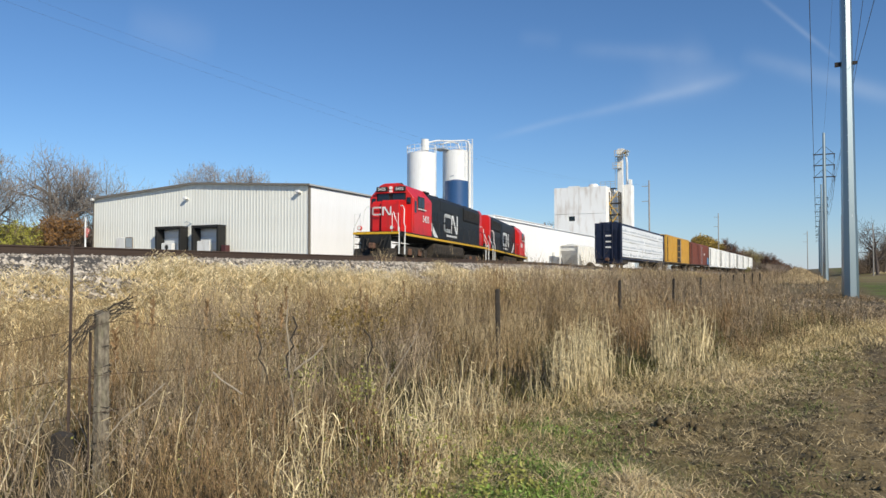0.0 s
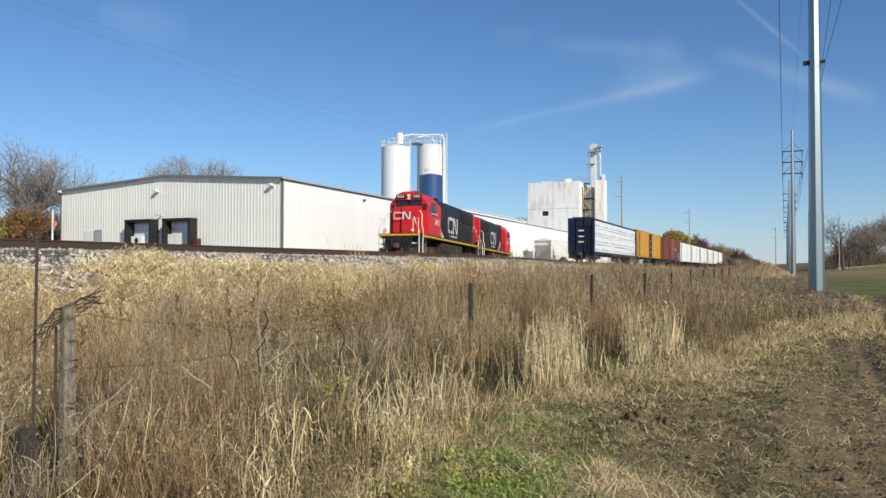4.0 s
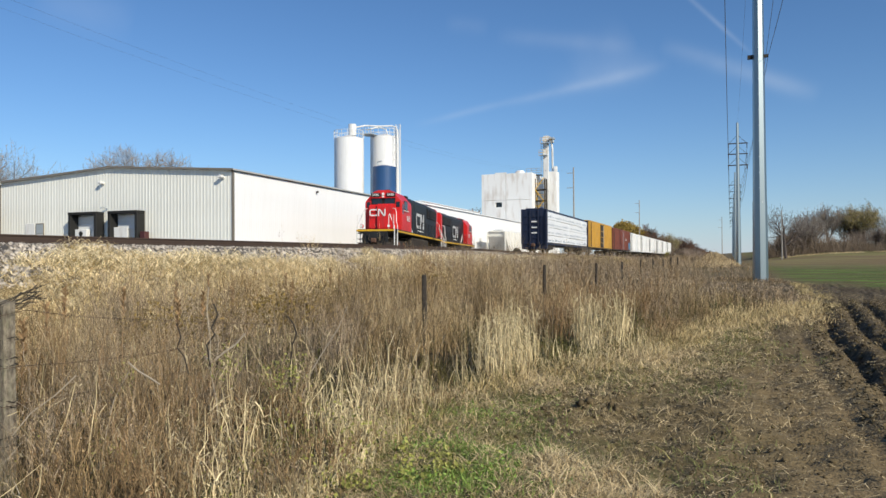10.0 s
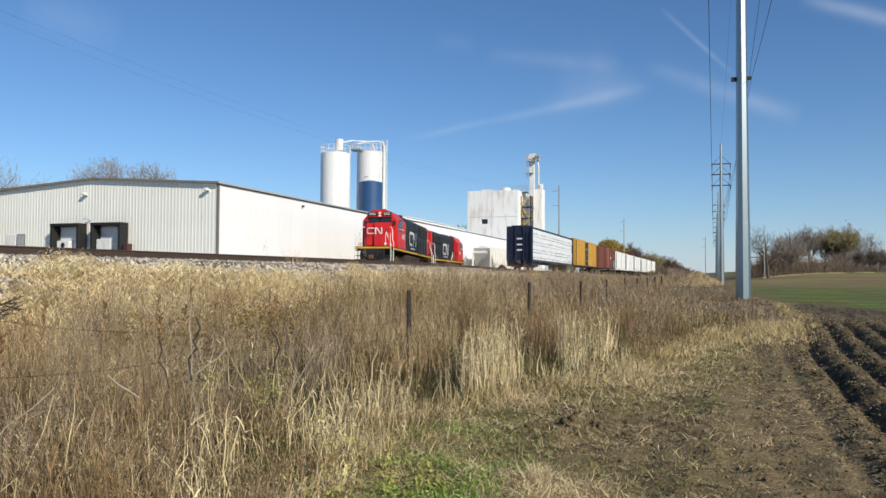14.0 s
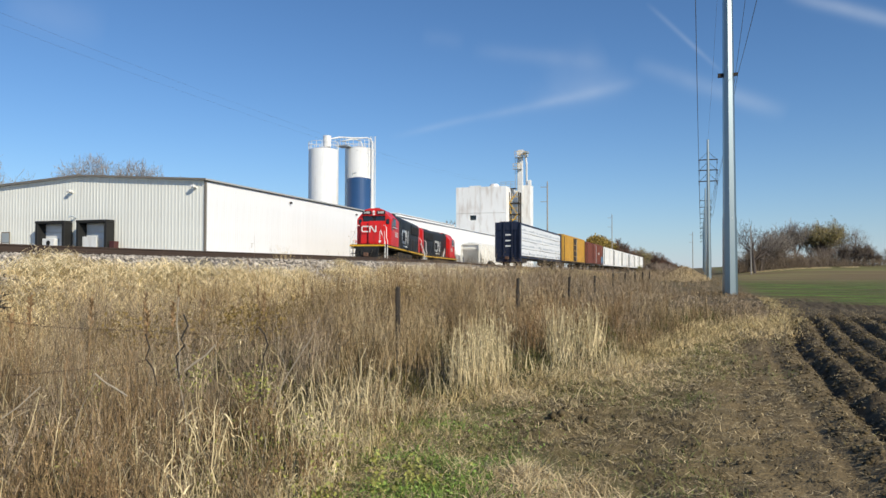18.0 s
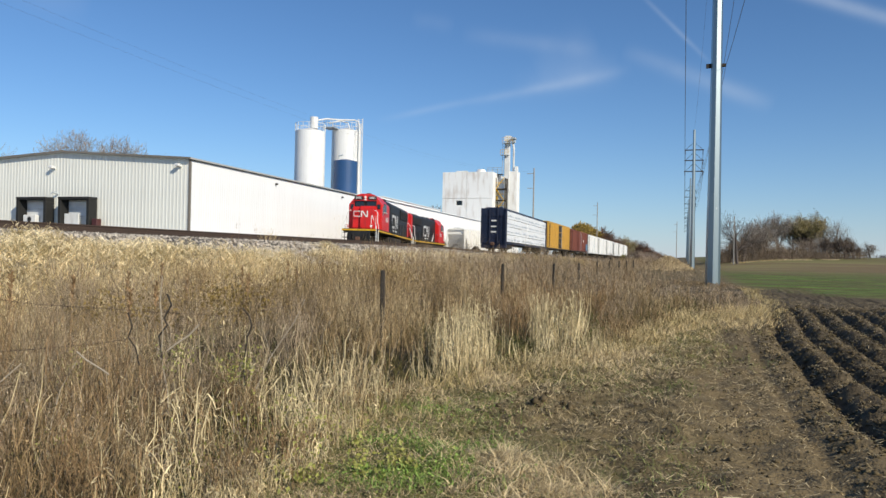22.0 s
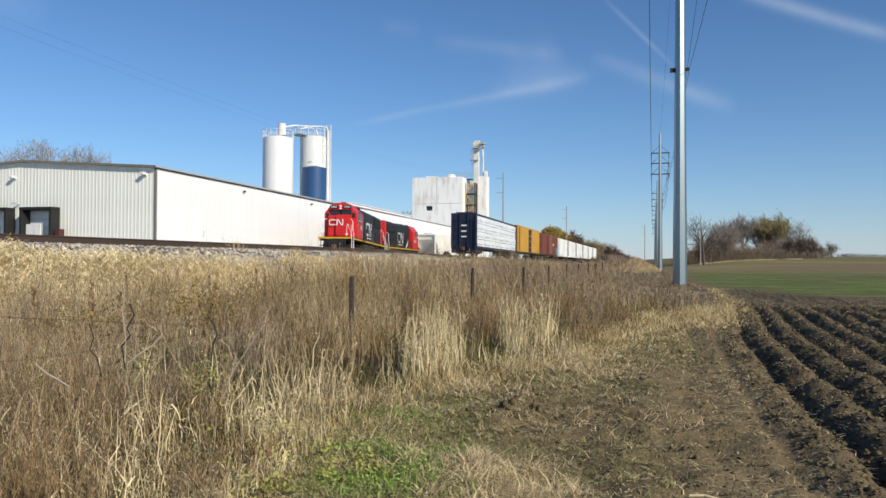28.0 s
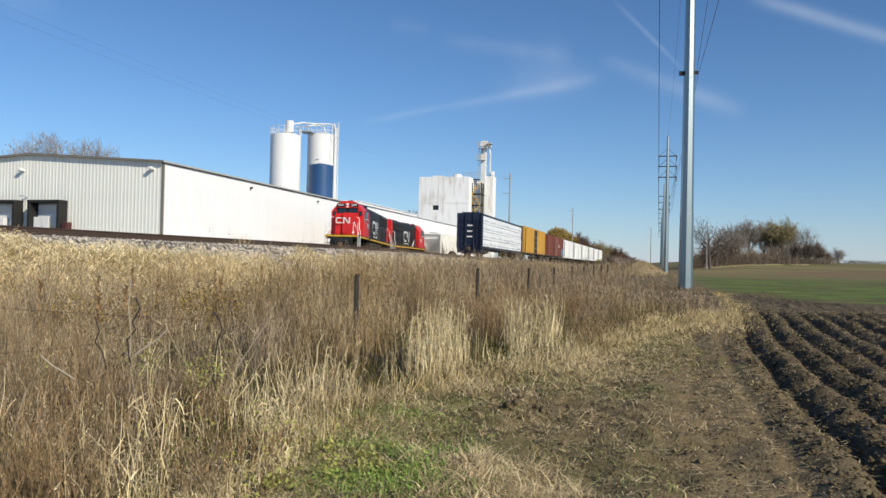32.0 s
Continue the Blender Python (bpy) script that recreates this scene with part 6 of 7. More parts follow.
for sel, mat, lab in ((pale, "straw", "pale yellow dry grass on the track bank"), (~pale, "edge_straw", "tan dry grass on the track bank")):
    gather([blades(x[sel], y[sel], 0.48 * hump[sel] * RS.uniform(0.4, 1.3, sel.sum()), 0.022, 1.5, 4, 0.4, z[sel], 0.10)], "dry_bank_grass", M[mat], lab, "dry grass")
# curled seed plumes on the bank grass
k = RS.randint(0, len(x), 26000)
k = k[hump[k] > 0.7]
p = np.stack([x[k], y[k], z[k] + 0.42 * hump[k] * RS.uniform(0.5, 1.05, len(k))], -1)
a = RS.uniform(0, 6.28, len(k))
gather([ribbons(p, np.stack([np.cos(a) * 0.6, np.sin(a) * 0.6, 0.7 + 0 * a], -1), RS.uniform(0.06, 0.16, len(k)), RS.uniform(0.02, 0.042, len(k)), np.stack([np.cos(a), np.sin(a), -1.6 + 0 * a], -1), 3)], "grass_plumes", M["straw"], "pale curled plumes on the bank grass", "dry grass")
x, y = RS.uniform(-17, -13.5, 4500), RS.uniform(70, 120, 4500)
gather([blades(x, y, 0.55 * RS.uniform(0.6, 1.3, len(x)), 0.06, 0.5, 2)], "dry_bank_grass", M["edge_straw"], "tan dry grass on the distant track bank", "dry grass")
# tall tan stalks standing on the bank before the parked cars
n = 900
y = RS.uniform(30, 75, n)
x = RS.uniform(-15.0, -12.2, n)
m = value_noise(x * 0.6, y * 0.3, 49) > -0.2
x, y = x[m], y[m]
gather(culms(x, y, RS.uniform(0.7, 1.45, len(x)), np.full(len(x), 0.022), 3, 0.08, 0.06), "bank_stalks", M["weed_rust"], "tall brown seed stalks on the track bank", "dead weeds")
# a dry bush on the ballast shoulder
n = 55
x, y = RS.normal(-18.1, 0.22, n), RS.normal(29.6, 0.25, n)
p = np.stack([x, y, bed_z(x, y)], -1)
gather([ribbons(p, lean_ways(n, 0.4), RS.uniform(0.4, 0.95, n), np.full(n, 0.009), np.zeros((n, 3)), 4, kink=0.15)], "dry_bush", M["band_straw"], "thin pale dry bush beside the rails", "dry bush")
# tall reeds by the fence
x, y = RS.uniform(-4.6, -1.0, 11500), RS.uniform(7.5, 18, 11500)
m = tall_straw(x, y) & (x < weed_edge(y) + 0.3) & clumped(x, y, 1.6, 37)
x, y = x[m], y[m]
hh = RS.uniform(0.4, 1.12, len(x))
wd = np.interp(y, [8, 16], [0.011, 0.016])
gather(culms(x, y, hh, wd, 3, 0.09, 0.10), "pale_reeds", M["reed"], "tall pale straw reeds at the fence", "dry grass")
# pale crooked stems along the near edge of the weeds, in clumps
n = 9500
y = 2.6 + 11 * RS.uniform(0, 1, n) ** 1.2
x = weed_edge(y) - RS.gamma(1.5, 0.27, n) + 0.12
m = clumped(x, y, 1.7, 38) & (RS.uniform(0, 1, n) < (1.05 - 0.30 * (weed_edge(y) - x)) * np.interp(y, [3, 5.8, 7.0, 14], [1.0, 0.9, 0.28, 0.25]))
x, y = x[m], y[m]
hh = (0.20 + 0.30 * smooth01(0.0, 0.7, weed_edge(y) - x)) * RS.uniform(0.55, 1.35, len(x)) * (1 + 0.3 * value_noise(x * 1.3, y * 1.3, 47))
gather(culms(x, y, hh, np.interp(y, [3, 14], [0.0095, 0.014]), 2, 0.13, 0.18), "edge_stems", M["reed"], "crooked pale dead grass stems at the weeds' edge", "dry grass")
# leaning pale stems here and there through the near weeds
n = 420
y = 2.3 + 5.2 * RS.uniform(0, 1, n)
x = RS.uniform(-7.5, -2.7, n)
m = (x < weed_edge(y) - 0.15) & clumped(x, y, 1.2, 92)
x, y = x[m], y[m]
gather(culms(x, y, RS.uniform(0.45, 1.05, len(x)), np.interp(y, [2.3, 7.5], [0.010, 0.014]), 3, 0.24, 0.20), "bleached_stems", M["reed"], "thick bleached crooked stems among the weeds", "dead weeds")
# green leaves low between the near weeds
n = 900
k = RS.randint(0, 7, n)
cx, cy, cz = np.array([(-4.25, 5.5, 0.72), (-3.72, 5.5, 0.68), (-3.55, 5.55, 0.7), (-5.3, 5.35, 0.58), (-4.55, 4.35, 0.2), (-3.2, 4.4, 0.15), (-4.1, 4.1, 0.2)])[k].T
p = np.stack([cx + RS.normal(0, 0.07, n), cy + RS.normal(0, 0.08, n), cz + RS.normal(0, 0.09, n)], -1)
gather([flakes(p, np.full(n, 0.014))], "green_leafy_weeds", M["plant"], "pale green leaves still living among dead weeds", "green plants")
n = 360
y = RS.uniform(2.6, 10.5, n)
x = RS.uniform(-8.5, -2.8, n)
m = x < weed_edge(y) - 0.3
x, y = x[m], y[m]
gather([blades(x, y, weed_height(x, y) * RS.uniform(0.8, 1.3, len(x)), 0.010, 0.35, 6, 0.3, kink=0.12)], "arching_stems", M["dry_stick"], "long pale dry stems leaning among the weeds", "dead weeds")
# low dry grass along the strip's edge, and the pale band across its far end
n = 46000
y = 3 + 42 * RS.uniform(0, 1, n) ** 1.7
x = weed_edge(y) - 0.3 + RS.gamma(1.6, 0.36, n)
far_band = np.exp(-((y - 23.2) / 2.6) ** 2)
m = clumped(x, y, 1.1, 39) & (RS.uniform(0, 1, n) < 0.45 + far_band)
x, y, far_band = x[m], y[m], far_band[m]
gather([blades(x, y, RS.uniform(0.10, 0.45, len(x)) * np.exp(-1.0 * np.maximum(x - weed_edge(y), 0)) * np.interp(y, [3, 12, 20, 45], [0.75, 0.9, 0.9, 0.6]), np.interp(y, [3, 20, 45], [0.008, 0.016, 0.026]), 0.7, kink=0.08)], "edge_grass", M["edge_straw"], "pale dry grass along the edge of the strip", "dry grass")
n = 21000
x = RS.uniform(-1.2, 2.75, n)
y = np.interp(x, [-1.2, -0.4, 0.05, 1.1, 2.3, 2.75], [14.0, 17.5, 19.8, 21.6, 23.2, 25.5]) + RS.normal(1.2, 1.7, n)
m = clumped(x, y, 0.8, 48) | (RS.uniform(0, 1, n) < 0.2)
x, y = x[m], y[m]
gather([blades(x, y, RS.uniform(0.10, 0.42, len(x)), 0.014, 0.8, 3, 0.4, kink=0.12)], "band_grass", M["band_straw"], "pale tan grass across the end of the strip", "dry grass")
# olive and brown undergrowth, its colour darkened for the shade between the stalks
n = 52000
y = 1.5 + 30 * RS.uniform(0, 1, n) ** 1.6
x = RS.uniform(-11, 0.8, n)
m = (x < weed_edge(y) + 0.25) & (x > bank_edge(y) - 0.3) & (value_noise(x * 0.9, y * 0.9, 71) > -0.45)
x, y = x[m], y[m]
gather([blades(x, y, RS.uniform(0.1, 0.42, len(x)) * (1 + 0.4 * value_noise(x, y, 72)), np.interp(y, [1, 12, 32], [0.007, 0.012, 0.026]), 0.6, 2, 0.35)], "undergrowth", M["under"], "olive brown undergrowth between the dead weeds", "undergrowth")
# trodden straw tuft beside the green herbs
n = 5200
c = RS.randint(0, 30, n)
cx, cy = RS.normal(-1.05, 0.36, 30), RS.normal(5.5, 0.26, 30)
x, y = cx[c] + RS.normal(0, 0.07, n), cy[c] + RS.normal(0, 0.07, n)
gather([blades(x, y, RS.uniform(0.08, 0.26, n), 0.0085, 0.9, 4, 0.7, kink=0.22)], "straw_tuft", M["tuft_straw"], "low trodden tuft of pale straw", "dry grass")
# grass beaten flat before the reeds and beside the mud
n = 15000
y = RS.uniform(7.6, 17.5, n)
x = weed_edge(y) + RS.gamma(1.5, 0.30, n) - 0.25
m = clumped(x, y, 1.3, 55)
x, y = x[m], y[m]
gather([blades(x, y, RS.uniform(0.12, 0.34, len(x)), np.interp(y, [7, 16], [0.010, 0.015]), 1.3, 4, 0.9, kink=0.15)], "lodged_grass", M["tuft_straw"], "pale grass beaten flat before the reeds", "dry grass")
# low mixed sward between the weeds and the bare soil
n = 60000
y = 4.2 + 16 * RS.uniform(0, 1, n) ** 1.25
u = RS.gamma(1.8, 0.55, n)
x = weed_edge(y) - 0.1 + u
m = (RS.uniform(0, 1, n) < 1.1 - 0.38 * u + 0.5 * value_noise(x * 1.4, y * 1.2, 56)) & (x < 0.9)
x, y = x[m], y[m]
tone = value_noise(x * 1.2, y * 1.0, 57) + RS.normal(0, 0.45, len(x))
wd = np.interp(y, [3, 12, 22], [0.0065, 0.011, 0.017])
hh = RS.uniform(0.04, 0.16, len(x))
for sel, mat, name, lab in ((tone > 0.15, "tuft_straw", "straw_sward", "short pale dead grass on the strip"), ((tone <= 0.15) & (tone > -0.55), "olive_grass", "olive_sward", "short olive grass on the strip"), (tone <= -0.55, "muted_green", "green_sward", "short green grass on the strip")):
    gather([blades(x[sel], y[sel], hh[sel], wd[sel], 1.0, 3, 0.7, kink=0.1)], name, M[mat], lab, "grass")
# trodden grass and litter on the strip
n = 150000
y = -2.0 + 27 * RS.uniform(0, 1, n) ** 1.35
x = RS.uniform(-3.0, 2.6, n) + 0.02 * y
v = value_noise(x * 0.9, y * 0.6, 51) + 0.5 * value_noise(x * 2.5, y * 2, 52)
keep = (v - 0.34 * (x + 0.3 - 0.03 * y) > RS.uniform(-0.9, 0.9, n)) & (x < furrow_edge(y) - 0.1)
x, y, v = x[keep], y[keep], v[keep]
ol = value_noise(x * 0.9 + 3, y * 0.8, 53) + RS.normal(0, 0.4, len(x)) > 0.6
wd = np.interp(y, [2, 12, 34], [0.006, 0.011, 0.022])
ht = RS.uniform(0.03, 0.15, len(x)) * (1 + 0.5 * v)
gather([blades(x[~ol], y[~ol], ht[~ol], wd[~ol], 1.2, 2, 1.0)], "short_dry_grass", M["litter_straw"], "short dry grass trodden on the strip", "dry grass")
gather([blades(x[ol], y[ol], ht[ol], wd[ol], 1.0, 2, 0.8)], "short_olive_grass", M["olive_grass"], "short olive grass trodden on the strip", "grass")
n = 200000
y = -2.0 + 36.4 * RS.uniform(0, 1, n) ** 1.4
x = RS.uniform(-3.2, 9.0, n)
m = RS.uniform(0, 1, n) < np.where(x > furrow_edge(y) - 0.3, 0.36, 0.64 + 0.6 * value_noise(x * 0.8, y * 0.5, 54))
x, y = x[m], y[m]
n = len(x)
p = on_ground(x, y) + np.array([0, 0, 0.05])
d = np.stack([RS.normal(0, 1, n), RS.normal(0, 1, n), RS.normal(0, 0.12, n)], -1)
d /= np.linalg.norm(d, axis=1)[:, None]
gather([ribbons(p, d, RS.uniform(0.025, 0.11, n), np.interp(y, [2, 12, 34], [0.009, 0.014, 0.024]), np.zeros((n, 3)), 1)], "straw_litter", M["litter_straw"], "bits of straw scattered over the soil", "straw")
# soil crumbs
n = 26000
y = 2.4 + 26 * RS.uniform(0, 1, n) ** 1.6
x = RS.uniform(-2.2, 8.5, n)
m = (x > furrow_edge(y) - 0.3) | (RS.uniform(0, 1, n) < 0.6)
x, y = x[m], y[m]


def lumps(x, y, size, squash, name, mat, label, category, lift=0.25):
    """Rough eight-faced lumps lying on the ground, joined."""
    n = len(x)
    p = on_ground(x, y)
    p[:, 2] += 0.02 + size * squash * lift
    o = np.array([(1, 0, 0), (0, 1, 0), (-1, 0, 0), (0, -1, 0), (0, 0, 1), (0, 0, -1)], float)
    v = np.repeat(o[None], n, 0) * RS.uniform(0.65, 1.25, (n, 6, 1)) + RS.normal(0, 0.16, (n, 6, 3))
    a = RS.uniform(0, 6.28, n)
    c, s = np.cos(a)[:, None], np.sin(a)[:, None]
    v = np.stack([v[..., 0] * c - v[..., 1] * s, v[..., 0] * s + v[..., 1] * c, v[..., 2] * squash], -1) * size[:, None, None] + p[:, None, :]
    tri = np.array([(0, 1, 4), (1, 2, 4), (2, 3, 4), (3, 0, 4), (1, 0, 5), (2, 1, 5), (3, 2, 5), (0, 3, 5)])
    f = (np.arange(n)[:, None, None] * 6 + tri[None]).reshape(-1, 3)
    me = bpy.data.meshes.new(name)
    me.vertices.add(n * 6)
    me.vertices.foreach_set("co", v.reshape(-1).astype(np.float32))
    me.loops.add(f.size)
    me.loops.foreach_set("vertex_index", f.ravel().astype(np.int32))
    me.polygons.add(len(f))
    me.polygons.foreach_set("loop_start", np.arange(0, f.size, 3, dtype=np.int32))
    me.update()
    me.materials.append(mat)
    return tagged(new(name, me), label, category, kind="stuff")


M["dark_soil"] = material("dark_clod_soil", (0.125, 0.095, 0.0493), 0.95, var=0.3, scale=4, island=0.35, bump=0.4, spec=0.2)
M["soil"] = material("clod_soil", (0.135, 0.102, 0.0546), 0.95, var=0.3, scale=4, island=0.35, bump=0.4, spec=0.2)
lumps(x, y, np.minimum(RS.gamma(2.0, 0.006, len(x)) + 0.005, 0.035), 0.7, "soil_clods", M["soil"], "loose soil clods on the ploughed field", "soil")
n = 36000
y = 3.5 + 26 * RS.uniform(0, 1, n) ** 1.5
x = furrow_edge(y) + RS.uniform(-0.5, 8, n)
lumps(x, y, np.minimum(RS.gamma(1.4, 0.012, n) + 0.006, 0.048), 0.55, "furrow_clods", M["dark_soil"], "dark clods turned up along the furrows", "soil", 0.1)
n = 120
x, y = RS.normal(-1.75, 0.42, n), RS.normal(8.5, 0.5, n)
lumps(x, y, np.minimum(RS.gamma(2.2, 0.014, n) + 0.01, 0.06), 0.7, "mud_clods", M["soil"], "torn up mud clods on the strip", "soil")

# ballast stones on the shoulder of the bed
n = 34000
y = 4 + 60 * RS.uniform(0, 1, n) ** 1.5
x = -18.6 + 3.9 * RS.uniform(0, 1, n) ** 1.15
zs = bed_z(x, y)
stones = lumps(x, y, RS.uniform(0.04, 0.10, n), 0.8, "ballast_stones", M["stone"], "pale crushed stones on the ballast shoulder", "ballast")
co = np.empty(n * 18, np.float32)
stones.data.vertices.foreach_get("co", co)
co = co.reshape(n, 6, 3)
co[..., 2] += (zs - ground_z(x, y) - 0.01)[:, None]
stones.data.vertices.foreach_set("co", co.ravel())
stones.data.update()

# green growth: clover-like patch, small herbs
n = 9500
x = np.concatenate([RS.normal(-2.15, 0.36, n // 2), RS.normal(-1.65, 0.35, n // 4), RS.normal(-2.5, 0.45, n - n // 2 - n // 4)])
y = np.concatenate([RS.normal(5.45, 0.38, n // 2), RS.normal(5.7, 0.3, n // 4), RS.normal(7.3, 0.8, n - n // 2 - n // 4)])
m = value_noise(x * 2.2, y * 2.2, 64) + 0.5 * value_noise(x * 5, y * 5, 65) > 0.08
x, y = x[m], y[m]
n = len(x)
p = on_ground(x, y)
p[:, 2] += RS.uniform(0.02, 0.11, n)
gather([flakes(p, RS.uniform(0.006, 0.016, n)), blades(x[::2], y[::2], RS.uniform(0.05, 0.17, len(x[::2])), 0.008, 0.5, 2, 0.4)], "green_herbs", M["green"], "bright green herbs at the weeds' edge", "green plants")
n = 620
k = RS.randint(0, 13, n)
x = np.concatenate([RS.normal(-2.15, 0.28, 9), RS.normal(-2.68, 0.13, 4)])[k] + RS.normal(0, 0.055, n)
y = np.concatenate([RS.normal(5.4, 0.28, 9), RS.normal(4.65, 0.1, 4)])[k] + RS.normal(0, 0.055, n)
p = on_ground(x, y)
p[:, 2] += RS.uniform(0.03, 0.13, n)
gather([flakes(p, RS.uniform(0.012, 0.026, n))], "broad_herbs", M["plant"], "broad yellow-green leaves in the herb patch", "green plants")
n = 2600
x = np.concatenate([RS.normal(-2.5, 0.5, n // 3), RS.uniform(-9, -2.6, n - n // 3)])
y = np.concatenate([RS.normal(4.8, 0.5, n // 3), RS.uniform(3, 20, n - n // 3)])
clump = value_noise(x * 0.7, y * 0.7, 61) > 0.35
clump[: n // 3] = True
x, y = x[clump], y[clump]
p = on_ground(x, y)
p[:, 2] += RS.uniform(0.05, 0.6, len(x))
gather([flakes(p, np.full(len(x), 0.013))], "yellow_green_herbs", M["plant"], "yellow-green leaves among the dead weeds", "green plants")
n = 60000
y = 3 + 30 * RS.uniform(0, 1, n) ** 1.5
x = RS.uniform(-4.0, 1.2, n) + 0.04 * y
m = (value_noise(x * 0.8 + 3, y * 0.7, 62) + 0.4 * value_noise(x * 2.2, y * 2.2, 63) - 0.45 * (x + 0.7 - 0.06 * (y - 7)) > RS.uniform(-0.35, 0.5, n)) & (x < furrow_edge(y))
x, y = x[m], y[m]
gather([blades(x, y, RS.uniform(0.04, 0.17, len(x)), np.interp(y, [3, 33], [0.007, 0.025]), 0.8, 2, 0.6)], "green_grass", M["muted_green"], "short green grass along the strip", "grass")
# sprouting rows of the field
n = 14000
y = 34 + 50 * RS.uniform(0, 1, n) ** 1.5
x = RS.uniform(3.5, 60, n)
m = (y + 1.7 * np.minimum(x, 12) > 55) & (x > 4 + 0.012 * y)
x, y = x[m], y[m]
gather([blades(x, y, RS.uniform(0.04, 0.10, len(x)), np.interp(y, [34, 104], [0.025, 0.06]), 0.8, 1, 0.8)], "field_sprouts", M["crop"], "young green crop in the field", "crop")


# ---- fence ----
def fence_post(x, y, h, w, mat, lean_, label, turn=0.0):
    bm = bmesh.new()
    n = 7
    rings = []
    rr = random.Random(int(y * 10))
    for i in range(n):
        z = -0.15 + (h + 0.15) * i / (n - 1)
        s = w / 2 * (1.05 - 0.1 * i / (n - 1))
        jit = [rr.uniform(0.9, 1.1) for _ in range(8)]
        ring = [bm.verts.new((s * jit[k] * c[0], s * jit[k] * c[1], z + (rr.uniform(-0.02, 0.03) if i == n - 1 else 0))) for k, c in enumerate(((1, .55), (.55, 1), (-.55, 1), (-1, .55), (-1, -.55), (-.55, -1), (.55, -1), (1, -.55)))]
        rings.append(ring)
    for A, C in zip(rings, rings[1:]):
        for k in range(8):
            bm.faces.new((A[k], A[(k + 1) % 8], C[(k + 1) % 8], C[k]))
    bm.faces.new(rings[-1])
    bm.faces.new(rings[0][::-1])
    bmesh.ops.recalc_face_normals(bm, faces=bm.faces)
    return solo("fence_post", bm, mat, label, "fence post", pose(x, y, gz(x, y), lean_, lean_ * 0.6, turn), group="wire fence posts")


FX = -4.95
POSTS = [(3.87, 1.36, 0.100, "post", 0.8), (11.85, 1.36, 0.085, "post_dark", -1.0), (20.8, 1.44, 0.085, "post_dark", 0.6), (29.7, 1.4, 0.085, "post_dark", 1.2), (37.8, 1.38, 0.085, "post_dark", -0.8), (46, 1.38, 0.085, "post_dark", 0.5), (54, 1.4, 0.10, "post_dark", 1.0), (63, 1.4, 0.10, "post_dark", 0.0), (72, 1.4, 0.10, "post_dark", 0.6), (82, 1.4, 0.13, "post_dark", -0.6)]
for k, (y, h, w, mat, ln) in enumerate(POSTS):
    fence_post(FX, y, h, w, M[mat], ln, "weathered grey wooden fence post wound with wire" if k == 0 else "dark weathered wooden fence post among dead weeds", 20 * k)
fence_post(-4.8, 3.45, 0.55, 0.13, M["post_dark"], 5, "short broken dark stump beside the fence")
for y, h, x, ln in ((3.58, 1.88, -4.95, -1.5), (3.80, 1.22, -5.0, 0.0), (52.5, 1.7, 0.25, 0.5)):
    bm = B(-0.010, -0.004, -0.1, 0.010, 0.003, h)
    box(bm, -0.003, 0.0, -0.1, 0.003, 0.014, h)
    solo("steel_fence_post", bm, M["steel_post"], "thin rusty steel fence post in the weeds", "fence post", pose(x, y, gz(x, y), ln, 0, 35), group="steel fence posts")
rw = random.Random(3)
WIRES = (([-1, 3.0, 3.9, 4.75, 5.6, 7.0, 9.0, 11.8, 16, 20.8, 62], [1.22, 1.20, 1.33, 1.20, 1.09, 0.94, 0.98, 1.18, 1.1, 1.25, 1.25]), ([-1, 3.0, 3.9, 4.75, 5.3, 8.0, 11.8, 62], [0.92, 0.90, 0.92, 0.86, 0.84, 0.80, 0.92, 0.95]), ([-1, 3.9, 8, 11.8, 62], [0.6, 0.64, 0.55, 0.62, 0.62]))
for along, heights in WIRES:
    pts = []
    y = -1.0
    while y < 62:
        pts.append((FX + 0.08 + rw.uniform(-0.01, 0.01), y, float(np.interp(y, along, heights)) + rw.uniform(-0.012, 0.012)))
        y += 0.45
    barbs = tube(bmesh.new(), pts, 0.0022, 4)
    for k in range(70):
        yy = 1.0 + 0.16 * k
        zz = np.interp(yy, [p[1] for p in pts], [p[2] for p in pts])
        a = rw.uniform(0, 3.1)
        for s in (0.0, 1.57):
            tube(barbs, [(FX + 0.08, yy - 0.015 * math.cos(a + s), zz - 0.015 * math.sin(a + s)), (FX + 0.08, yy + 0.015 * math.cos(a + s), zz + 0.015 * math.sin(a + s))], 0.0018, 3)
    solo("barbed_wire", barbs, M["wire"], "rusty barbed wire strand along the fence posts", "barbed wire", group="fence wires")
coil = bmesh.new()
for k in range(16):
    a0 = rw.uniform(-0.3, 0.3)
    tube(coil, [(FX + 0.02 + rw.uniform(-0.04, 0.04), 3.62 + 0.4 * a0, 1.05 + rw.uniform(0, 0.2)), (FX, 3.75, 1.3 + rw.uniform(-0.06, 0.08)), (FX + 0.03, 3.95, 1.38 + rw.uniform(-0.05, 0.08)), (FX + 0.05, 4.05 + rw.uniform(0, 0.12), 1.42 + rw.uniform(-0.05, 0.1))], 0.0032, 4)
for z in (0.34, 0.40, 0.62, 0.66, 0.93, 0.98, 1.12):
    ring = [(FX + 0.064 * math.cos(a * 0.785) + 0.004 * z, 3.87 + 0.064 * math.sin(a * 0.785), z + 0.012 * math.sin(a * 1.3 + z * 9)) for a in range(9)]
    tube(coil, ring, 0.0035, 4)
solo("wire_tangle", coil, M["post_dark"], "tangle of old wire and vines on a post top", "wire", kind="stuff")
